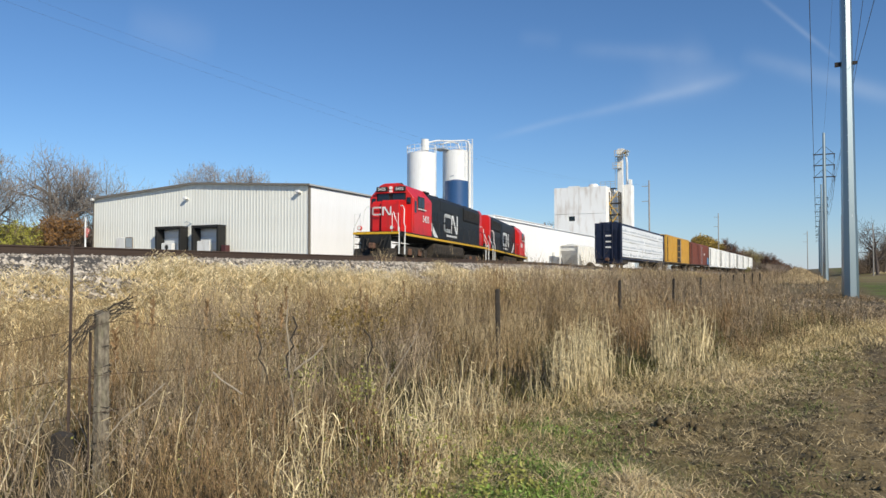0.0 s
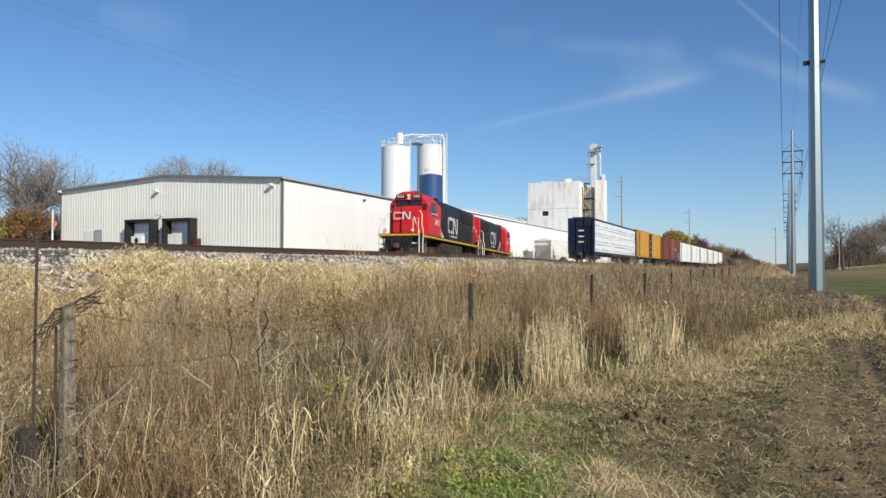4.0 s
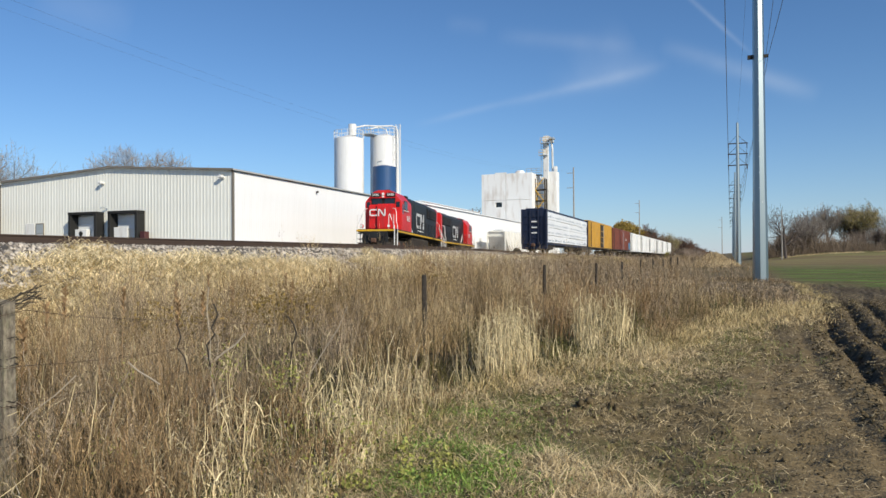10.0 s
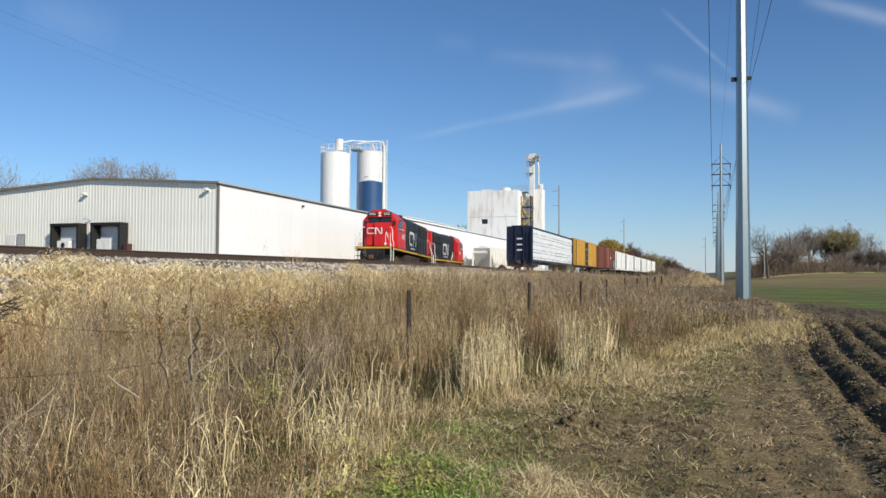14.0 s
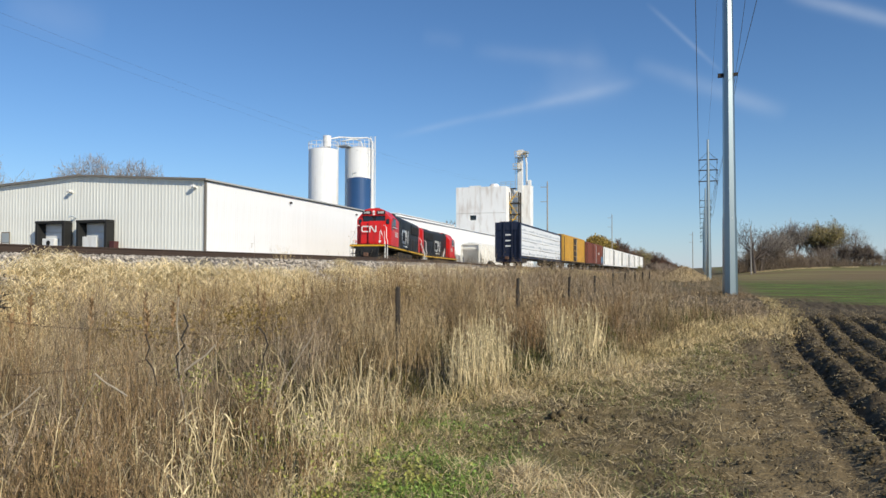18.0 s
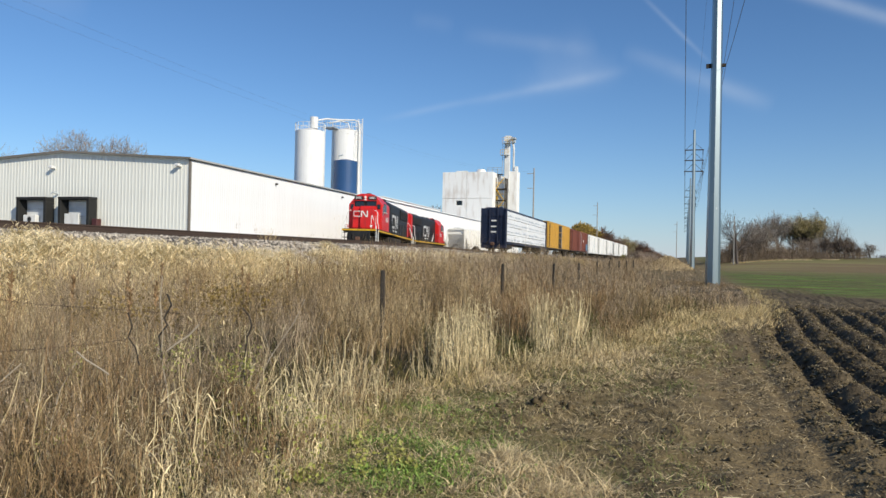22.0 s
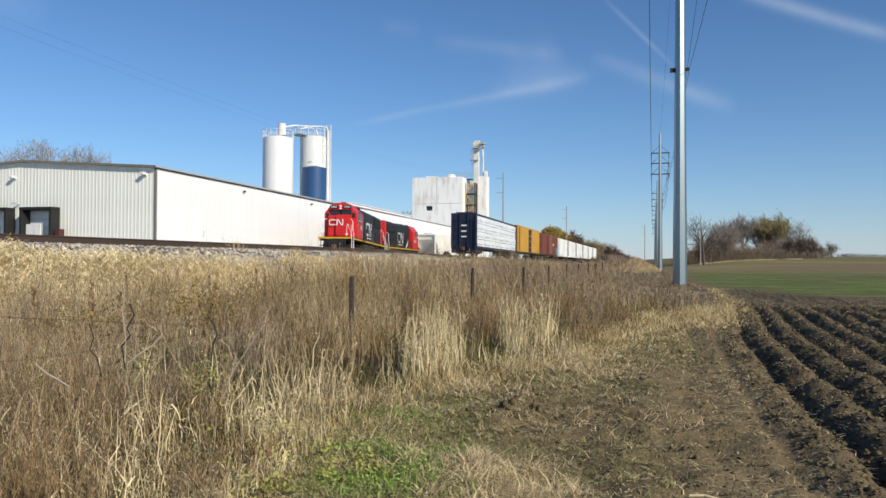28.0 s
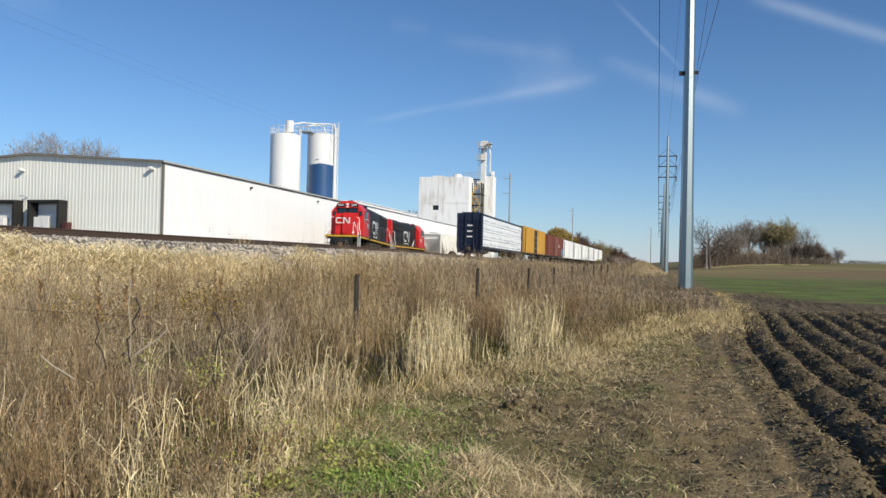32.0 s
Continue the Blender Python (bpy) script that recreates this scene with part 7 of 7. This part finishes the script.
# dry branches standing among the weeds
for pts, r, mat, lab in (
        ([(-3.76, 5.79, 0.45), (-3.78, 5.79, 0.66), (-3.76, 5.79, 0.78), (-3.75, 5.79, 0.89), (-3.71, 5.8, 1.0), (-3.74, 5.8, 1.09), (-3.80, 5.79, 1.16)], 0.011, "post_dark", "dark curved branch standing among the weeds"),
        ([(-4.40, 5.5, 1.28), (-4.36, 5.51, 1.18), (-4.42, 5.49, 1.06), (-4.39, 5.5, 1.0), (-4.47, 5.49, 0.9), (-4.43, 5.49, 0.7)], 0.013, "post_dark", "dark vine twisted round a dry stick"),
        ([(-4.6, 5.24, 1.12), (-4.56, 5.25, 1.0), (-4.6, 5.25, 0.9), (-4.53, 5.26, 0.82), (-4.49, 5.27, 0.66)], 0.010, "post_dark", "dark curled vine among the weeds"),
        ([(-3.05, 5.57, 1.28), (-3.13, 5.55, 1.09), (-3.23, 5.53, 0.94), (-3.34, 5.5, 0.76), (-3.45, 5.48, 0.5)], 0.007, "dry_stick", "long pale dry stick leaning in the weeds"),
        ([(-4.44, 5.48, 1.44), (-4.46, 5.48, 1.2), (-4.43, 5.49, 0.95), (-4.44, 5.49, 0.7), (-4.38, 5.51, 0.39), (-4.36, 5.52, 0.1)], 0.008, "dry_stick", "upright pale dry stick among the weeds"),
        ([(-4.05, 5.08, 0.84), (-3.98, 5.1, 0.9), (-3.88, 5.13, 0.97), (-3.80, 5.15, 1.06)], 0.013, "dry_stick", "pale broken branch lying on the weeds"),
        ([(-4.15, 4.22, 0.93), (-4.08, 4.24, 0.87), (-4.0, 4.27, 0.82), (-3.92, 4.29, 0.77)], 0.010, "dry_stick", "pale dry branch lying in the weeds"),
        ([(-4.75, 3.75, 0.45), (-4.66, 3.82, 0.6), (-4.52, 3.9, 0.72), (-4.40, 3.98, 0.86)], 0.008, "dry_stick", "pale bent stem beside the fence post"),
        ([(-4.5, 4.3, 0.1), (-4.46, 4.32, 0.4), (-4.42, 4.35, 0.62), (-4.33, 4.4, 0.82)], 0.007, "dry_stick", "pale bent stem beside the fence post"),
        ([(-5.35, 3.4, 0.05), (-5.25, 3.45, 0.4), (-5.15, 3.5, 0.55), (-5.05, 3.55, 0.75)], 0.008, "dry_stick", "pale bent stem beside the fence post")):
    solo("dead_branch", tube(bmesh.new(), pts, r * (0.6 if mat == "dry_stick" else 0.62), 6), M[mat], lab, "branch", group="dry branches")
for x, y, h, in ((-8.2, 6.9, 1.15), (-9.5, 9.5, 1.2), (-7.4, 8.4, 1.1), (-8.8, 13.5, 1.2), (-7.0, 5.6, 1.05), (-8.9, 7.8, 1.3), (-9.9, 11.2, 1.25), (-10.6, 13.0, 1.35), (-9.2, 12.0, 1.1), (-10.2, 15.4, 1.3), (-9.6, 17.0, 1.2), (-10.8, 18.6, 1.35), (-8.6, 10.4, 1.1), (-11.2, 21.5, 1.3), (-10.0, 20.2, 1.2)):
    bm = tube(bmesh.new(), [(0, 0, 0), (0.03, 0.02, h * 0.5), (0.08, 0.0, h)], 0.007, 5)
    for k in range(26):
        z = h * (0.62 + 0.0145 * k)
        a = rw.uniform(0, 6.28)
        tube(bm, [(0.06, 0, z), (0.06 + 0.045 * math.cos(a), 0.045 * math.sin(a), z + 0.05)], 0.012, 3)
    solo("dock_stalk", bm, M["weed_rust"], "tall dark seed stalk standing above the weeds", "weed stalk", pose(x, y, gz(x, y)), group="tall seed stalks")


# ---- trees ----
def grow(rr, height, levels, spread_, droop=0.0, first=0.36):
    """Branches of a tree as (start, end, radius at start, radius at end, level)."""
    out = []

    def branch(p, d, length, r, level):
        n = 3
        for i in range(n):
            d = (d + Vector((rr.gauss(0, 0.12), rr.gauss(0, 0.12), rr.gauss(0.03 - droop * level, 0.07)))).normalized()
            q = p + d * length / n
            r2 = r * 0.84
            out.append((p, q, r, r2, level))
            if level < levels and (level > 0 or i > 0):
                for _ in range(2 if level < 2 else rr.choice((1, 2))):
                    side = d.cross(Vector((rr.gauss(0, 1), rr.gauss(0, 1), rr.gauss(0, 1)))).normalized()
                    nd = (d * (1 - spread_ * 0.5) + side * spread_ * rr.uniform(0.7, 1.2) + Vector((0, 0, 0.12))).normalized()
                    branch(q, nd, length * rr.uniform(0.58, 0.85), r2 * rr.uniform(0.55, 0.75), level + 1)
            p, r = q, r2
        if level < levels:
            branch(p, d, length * 0.7, r * 0.85, level + 1)
    branch(Vector((0, 0, -0.2)), Vector((rr.gauss(0, 0.04), rr.gauss(0, 0.04), 1)), height * first, height * 0.03, 0)
    return out


def tree_meshes(seed, height, levels, spread_, wood, twig, leaf=None, leaf_n=0, leaf_size=0.1, droop=0.0, low=0.0, twig_w=0.02, extra=3, thick=0.0042, first=0.36):
    """Trunk with limbs, and crown of twigs or leaves."""
    rr = random.Random(seed)
    segs = grow(rr, height, levels, spread_, droop, first)
    k = height / max(max(p.z, q.z) for p, q, *_ in segs)
    segs = [(p * k, q * k, r * k, r2 * k, lv) for p, q, r, r2, lv in segs]
    bm = bmesh.new()
    thin = []
    for p, q, r, r2, lv in segs:
        if r > height * thick:
            cyl(bm, p, q, r, r2, 6 if lv < 2 else 4 if lv < 4 else 3, caps=False)
        else:
            thin.append((p, q))
    wood_me = link_mesh("trunk", bm, wood)
    pieces = []
    if thin:
        a = np.array([tuple(p) for p, _ in thin])
        b = np.array([tuple(q) for _, q in thin])
        d = b - a
        ln = np.linalg.norm(d, axis=1)
        pieces.append(ribbons(a, d / ln[:, None], ln * 1.15, np.full(len(a), twig_w * 1.4), np.zeros_like(a), 1))
        for _ in range(extra):
            u = RS.uniform(0, 1, len(a))[:, None]
            w = d / ln[:, None] + RS.normal(0, 0.55, d.shape)
            w /= np.linalg.norm(w, axis=1)[:, None]
            pieces.append(ribbons(a + d * u, w, ln * RS.uniform(0.5, 1.2, len(a)), np.full(len(a), twig_w), np.zeros_like(a), 1))
        if leaf and leaf_n:
            k = RS.randint(0, len(a), leaf_n)
            p = a[k] + d[k] * RS.uniform(0, 1.3, (leaf_n, 1)) + RS.normal(0, height * 0.02, (leaf_n, 3))
            lv = flakes(p, np.full(leaf_n, leaf_size))
            leaf_ob = (lv, leaf)
        else:
            leaf_ob = None
    return wood_me, pieces, twig, leaf_ob


def quads_mesh(name, pieces, mat):
    vs, fs, o = [], [], 0
    for v, f in pieces:
        vs.append(v)
        fs.append(f + o)
        o += len(v)
    v, f = np.concatenate(vs).astype(np.float32), np.concatenate(fs)
    me = bpy.data.meshes.new(name)
    me.vertices.add(len(v))
    me.vertices.foreach_set("co", v.ravel())
    me.loops.add(f.size)
    me.loops.foreach_set("vertex_index", f.ravel().astype(np.int32))
    me.polygons.add(len(f))
    me.polygons.foreach_set("loop_start", np.arange(0, f.size, 4, dtype=np.int32))
    me.update()
    me.materials.append(mat)
    return me


def tree(name, x, y, label, spec, group="", z=None, turn=0.0, size=1.0):
    wood_me, pieces, twig, leaf_ob = spec
    t = thing(name, pose(x, y, gz(x, y) if z is None else z, 0, 0, turn) @ Matrix.Scale(size, 4), label, "tree", group)
    part("trunk", wood_me, None, t)
    if isinstance(pieces, list):
        pieces = quads_mesh("crown", pieces, twig)
    part("crown", pieces, None, t)
    if leaf_ob:
        lo = leaf_ob if isinstance(leaf_ob, bpy.types.Mesh) else quads_mesh("leaves", [leaf_ob[0]], leaf_ob[1])
        part("leaves", lo, None, t)
    return t


def spec_of(*a, **k):
    w, p, tw, lo = tree_meshes(*a, **k)
    return w, quads_mesh("crown", p, tw), tw, (quads_mesh("leaves", [lo[0]], lo[1]) if lo else None)


elm = spec_of(3, 11.5, 4, 0.9, M["bark"], M["twig"], twig_w=0.024, extra=3)
elm_b = spec_of(8, 11.5, 4, 1.0, M["bark"], M["twig"], twig_w=0.024, extra=3)
far_elm = spec_of(5, 11.5, 4, 0.68, M["bark_dark"], M["twig"], twig_w=0.05, extra=3, first=0.32)
low_elm = spec_of(6, 5.8, 4, 1.15, M["bark_dark"], M["twig"], twig_w=0.04, extra=3, first=0.2)
oak = spec_of(12, 13.0, 4, 0.95, M["bark_dark"], M["bark_dark"], twig_w=0.05, extra=0)
hedge = spec_of(21, 8.0, 4, 0.85, M["bark_dark"], M["twig_red"], twig_w=0.055, first=0.14)
thicket = spec_of(23, 8.0, 4, 0.85, M["bark_dark"], M["twig_rust"], twig_w=0.09, extra=3, first=0.12)
olive = spec_of(27, 14.0, 4, 0.7, M["bark_dark"], M["twig"], M["leaf_olive"], 9500, 0.16, twig_w=0.05, first=0.24)
golden = spec_of(31, 10.0, 4, 0.7, M["bark"], M["twig"], M["leaf_yellow"], 15000, 0.25, twig_w=0.05)
orange = spec_of(36, 4.6, 4, 0.8, M["bark_dark"], M["twig_red"], M["leaf_orange"], 5200, 0.10, twig_w=0.02)
lime = spec_of(41, 3.6, 4, 0.85, M["bark_dark"], M["twig_red"], M["leaf_lime"], 4200, 0.09, twig_w=0.02)
big_elm = spec_of(15, 13.0, 5, 0.95, M["bark"], M["twig"], twig_w=0.026, extra=1, thick=0.0018, first=0.26)
round_elm = spec_of(18, 12.0, 5, 0.95, M["bark"], M["twig"], twig_w=0.034, extra=1, thick=0.003, first=0.30)
# beside the warehouse
tree("bare_tree", -66.8, 46.5, "large bare grey tree beside the warehouse", big_elm, "bare trees by the warehouse", size=0.93)
tree("bare_tree", -76.0, 46.0, "bare grey tree with wide branches by the warehouse", round_elm, "bare trees by the warehouse", size=1.05, turn=70)
tree("bare_tree", -67.0, 58.0, "bare grey tree behind the warehouse corner", elm_b, "bare trees by the warehouse", size=0.85, turn=200)
for k, (x, y, sz) in enumerate(((-63.5, 47.5, 0.55), (-66.0, 50.0, 0.6), (-69.5, 49.0, 0.6), (-72.5, 47.0, 0.55), (-65.0, 54.0, 0.65), (-76.0, 50.0, 0.6))):
    tree("bare_shrub", x, y, "grey brown bare shrub behind the autumn shrubs", hedge, "bare shrubs by the warehouse", turn=61 * k, size=sz)
tree("bare_tree", -73.0, 62.0, "bare grey tree behind the warehouse corner", elm, "bare trees by the warehouse", size=0.9, turn=130)
tree("orange_shrub", -58.5, 40.6, "shrub with orange autumn leaves beyond the tracks", orange, "autumn shrubs", size=1.02)
tree("yellow_green_shrub", -60.3, 39.2, "yellow-green leafy shrub beyond the tracks", lime, "autumn shrubs", turn=120, size=1.1)
tree("yellow_green_shrub", -58.9, 38.2, "yellow-green leafy shrub beyond the tracks", lime, "autumn shrubs")
tree("bare_tree", -95.5, 97.0, "bare tree showing above the warehouse roof", round_elm, "bare trees behind the roof", size=1.58, turn=40)
tree("bare_tree", -90.0, 98.5, "bare tree showing above the warehouse roof", round_elm, "bare trees behind the roof", size=1.52, turn=150)
tree("bare_tree", -85.0, 99.0, "bare tree showing above the warehouse roof", round_elm, "bare trees behind the roof", size=1.1, turn=250)
# grove across the field
tree("old_oak", 12.2, 180.0, "old dark oak with broken limbs at the grove", oak, "grove across the field", size=0.95)
for k, (x, y, sp, sz) in enumerate(((26.9, 232, far_elm, 1.2), (22.5, 231, far_elm, 1.08), (31, 240, far_elm, 1.1), (33.7, 234, olive, 0.93), (36.4, 236, olive, 0.98), (39.5, 238, elm_b, 1.0), (42.4, 238, elm_b, 1.06), (18.3, 205, far_elm, 0.85), (21.6, 210, far_elm, 0.86), (14.9, 200, hedge, 0.95), (12, 196, hedge, 0.85), (18, 208, hedge, 0.95), (41.1, 228, hedge, 0.85), (43.6, 229, hedge, 0.85), (38.6, 227, hedge, 0.8), (46, 231, hedge, 0.75), (42.4, 232, hedge, 0.8), (48, 233, hedge, 0.5), (62.6, 289, low_elm, 1.0))):
    lab = {id(low_elm): "low spreading bare tree in the far field", id(elm_b): "bare grey tree in the far grove", id(far_elm): "tall bare grey tree in the far grove", id(olive): "tall tree with olive yellow leaves in the grove", id(hedge): "dark reddish bare shrub tree in the grove"}[id(sp)]
    tree("grove_tree", x, y, lab, sp, "grove across the field", turn=37 * k, size=sz)
n = 7500
x = RS.uniform(12, 41, n)
y = np.minimum(196 + 1.05 * (x - 8), 232) + RS.normal(7, 4, n)
p = on_ground(x, y)
p[:, 2] += RS.uniform(0, 1, n) ** 1.2 * (3.6 + 2.6 * value_noise(x * 0.35, y * 0.1, 83))
gather([ribbons(p, lean_ways(n, 0.35), RS.uniform(0.9, 2.6, n), np.full(n, 0.055), np.zeros((n, 3)), 1)], "grove_saplings", M["twig_red"], "grey brown bare saplings between the grove trees", "brush")
n = 5000
x = RS.uniform(11.5, 44, n)
y = np.minimum(184 + 1.0 * (x - 8), 219) + RS.normal(0, 1.2, n)
m = value_noise(x * 0.3, y * 0.05, 84) > -0.35
gather([blades(x[m], y[m], RS.uniform(0.15, 0.5, m.sum()), 0.09, 0.7, 1, 0.5)], "grove_stubble", M["tuft_straw"], "pale dead grass along the foot of the grove", "dry grass")
n = 12000
x = 8 + 41 * RS.uniform(0, 1, n) ** 1.9
y = np.minimum(190 + 1.0 * (x - 8), 226) + RS.normal(6, 5, n)
hb = (0.6 + 1.1 * smooth01(30, 20, x)) * np.ones(n) + (0.7 + 1.6 * smooth01(36, 26, x)) * (value_noise(x * 0.22, y * 0.15, 81) + 0.6)
p = on_ground(x, y)
p[:, 2] += RS.uniform(0, 1, n) ** 1.4 * hb
gather([ribbons(p, lean_ways(n, 0.6), RS.uniform(0.8, 2.2, n), np.full(n, 0.06), np.zeros((n, 3)), 1)], "grove_brush", M["brush"], "grey brown brush under the grove", "brush")
n = 9000
x = np.concatenate([RS.uniform(-15, -10, n - n // 2), RS.uniform(-45, -20, n // 2)])
y = np.concatenate([RS.uniform(230, 420, n - n // 2), RS.uniform(290, 330, n // 2)])
p = on_ground(x, y)
p[:, 2] += RS.uniform(0, 1, n) ** 1.3 * np.where(x > -16, 2.2, 4.5)
gather([ribbons(p, lean_ways(n, 0.6), RS.uniform(1.0, 2.6, n), np.full(n, 0.09), np.zeros((n, 3)), 1)], "track_brush", M["twig_red"], "reddish brown brush along the far tracks", "brush")
# beyond the parked cars
GOLD, REDDISH, LOW = "yellow autumn tree behind the parked cars", "reddish brown bare tree beside the far tracks", "low grey brown shrub on the track bank"
for k, (x, y, sp, sz, lab) in enumerate(((-40.6, 301, golden, 1.45, GOLD), (-38.4, 303, golden, 1.5, GOLD), (-36.4, 303, golden, 1.42, GOLD), (-31.8, 306, thicket, 1.75, REDDISH), (-29.6, 308, thicket, 1.5, REDDISH), (-26.2, 332, olive, 0.80, "olive green tree beside the far tracks"), (-23.2, 334, olive, 0.72, "olive green tree beside the far tracks"), (-20.2, 348, thicket, 1.22, REDDISH), (-18.4, 346, thicket, 1.15, REDDISH), (-16.9, 350, thicket, 1.05, REDDISH), (-16, 352, thicket, 0.9, REDDISH), (-14.5, 357, thicket, 0.8, REDDISH), (-13, 362, thicket, 0.7, REDDISH), (-11.5, 371, thicket, 0.65, REDDISH), (-10.2, 382, thicket, 0.6, REDDISH), (-8.5, 400, thicket, 0.45, REDDISH), (-13.9, 230, hedge, 0.45, LOW), (-12.3, 233, hedge, 0.36, LOW), (-13, 150, hedge, 0.3, LOW), (-12.5, 190, hedge, 0.35, LOW))):
    tree("far_tree", x, y, lab, sp, "trees along the tracks", turn=53 * k, size=sz)
tree("yellow_green_shrub", -14.7, 200.0, "yellow-green shrub beside the parked white cars", lime, "trees along the tracks", size=0.6)
for k, (x, y, sz) in enumerate(((-68, 189, 1.5), (-65.2, 190, 1.58), (-62.4, 189, 1.45), (-60.5, 191, 1.35))):
    tree("far_tree", x, y, "reddish brown tree behind the plant roof", thicket, "trees behind the plant", turn=47 * k, size=sz)
# woods on the horizon
n = 480
a = RS.uniform(-62, -17, n)
d = RS.uniform(520, 900, n)
x, y = d * np.sin(np.radians(a)), d * np.cos(np.radians(a))
hz = RS.uniform(7, 11, n)
at = np.stack([np.repeat(x, 60), np.repeat(y, 60), np.repeat(ground_z(x, y), 60)], -1)
at[:, :2] += RS.normal(0, 5, (n * 60, 2))
at[:, 2] += np.minimum(np.abs(RS.normal(0.35, 0.3, n * 60)), 0.95) * np.repeat(hz, 60)
gather([flakes(at, np.full(len(at), 0.65))], "far_woods", M["twig_red"], "brown bare woods on the horizon", "woods")
n = 7000
x = 66 + 190 * RS.uniform(0, 1, n) ** 1.5
y = 292 - 0.25 * (x - 66) + RS.normal(0, 4, n)
p = on_ground(x, y)
p[:, 2] += RS.uniform(0, 1, n) * (1.3 + 1.1 * value_noise(x * 0.12, y * 0.02, 86)) - 0.9
gather([ribbons(p, lean_ways(n, 0.8), RS.uniform(0.4, 1.0, n), np.full(n, 0.12), np.zeros((n, 3)), 1)], "field_hedge", M["bark_dark"], "dark low hedge on the field's horizon", "hedge")
# tan mound beside the line of poles
x, y = RS.normal(-1.6, 1.4, 9000), RS.normal(126, 9, 9000)
m = x < 1.9
x, y = x[m], y[m]
gather([blades(x, y, RS.uniform(0.2, 0.6, len(x)), 0.08, 0.4, 2)], "tan_grass_mound", M["tan_weed"], "mound of tan grass beside the far poles", "dry grass")

# flag pole by the trees
fp = thing("flag_pole", pose(-53.6, 40.5, YARD_Z), "white flag pole with a limp flag", "flag pole")
part("pole", cyl(bmesh.new(), (0, 0, 0), (0, 0, 4.0), 0.085, 0.06, n=10), M["white"], fp)
part("finial", cyl(bmesh.new(), (0, 0, 4.0), (0, 0, 4.12), 0.08, 0.03, n=10), M["white"], fp)
for k in range(6):
    fold = bmesh.new()
    x0, yy = 0.07 + 0.075 * k, 0.05 * (-1) ** k
    prism(fold, [(x0, yy - 0.03), (x0 + 0.09, -yy - 0.03), (x0 + 0.09, -yy), (x0, yy)], 2.35 + 0.13 * k, 3.25 - 0.03 * k, axis="z")
    part("flag_fold", fold, M["flag_red"] if k % 2 else M["white"], fp, "red fold" if k % 2 else "white fold")
# the stick lying on the strip
solo("dry_stick", tube(bmesh.new(), [(0, 0, 0.02), (0.1, 0.03, 0.03), (0.22, 0.02, 0.02)], 0.01, 6), M["straw"], "pale broken stalk lying on the soil", "stick", pose(0.31, 5.6, gz(0.4, 5.6) + 0.02, 0, 0, -15))

# ---- movement ----
# metres of the leading pilot along the spur at each second: the train backs away, slows and stops
RUN_T = [0, 0.5, 1, 1.5, 2, 2.5, 3, 3.5, 4, 4.5, 5, 5.5, 6, 7, 8, 9, 10, 11, 12, 13, 14, 15, 16, 17, 18, 19, 20, 21, 22, 23, 24, 25, 26, 27, 28, 28.6, 32]
RUN_S = [37.79, 39.04, 40.21, 41.31, 42.32, 43.28, 44.15, 44.98, 45.75, 46.45, 47.1, 47.6, 48.05, 48.77, 49.38, 49.99, 50.72, 51.46, 52.3, 53.19, 53.95, 54.46, 54.9, 55.31, 55.76, 56.25, 56.74, 57.25, 57.83, 58.37, 58.75, 59.04, 59.34, 59.71, 60.1, 60.37, 60.37]


def motions():
    """The two locomotives roll along the spur; their wheels turn with the way covered."""
    times = [k * 0.25 for k in range(129)]
    way = [float(np.interp(t, RUN_T, RUN_S)) for t in times]
    way = list(np.convolve(np.pad(way, 3, mode="edge"), np.ones(7) / 7, "valid"))
    way[0], way[-1] = RUN_S[0], RUN_S[-1]
    for engine, lead, turned in ((loco_1, 10.1, False), (loco_2, 31.9, True)):
        rows = []
        for t, s in zip(times, way):
            c = s + lead
            ax, ay = spur(c - 6.55)
            bx, by = spur(c + 6.55)
            a = math.degrees(math.atan2(-(bx - ax), by - ay))
            za, zb = RAIL_Z - float(spur_drop(ay)), RAIL_Z - float(spur_drop(by))
            tilt = math.degrees(math.atan2(za - zb, 13.1))
            rows.append((t, pose((ax + bx) / 2, (ay + by) / 2, (za + zb) / 2, -tilt if turned else tilt, 0, a + (0 if turned else 180))))
        walk(engine, rows)
        sign = 1 if turned else -1
        for truck in [o for o in engine.children if o.name.startswith("truck")]:
            for axle in [o for o in truck.children if o.name.startswith("wheelset")]:
                y = axle.matrix_basis.translation.y
                walk(axle, [(t, pose(0, y, 0.51, -sign * math.degrees((s - way[0]) / 0.51))) for t, s in zip(times, way)])


motions()
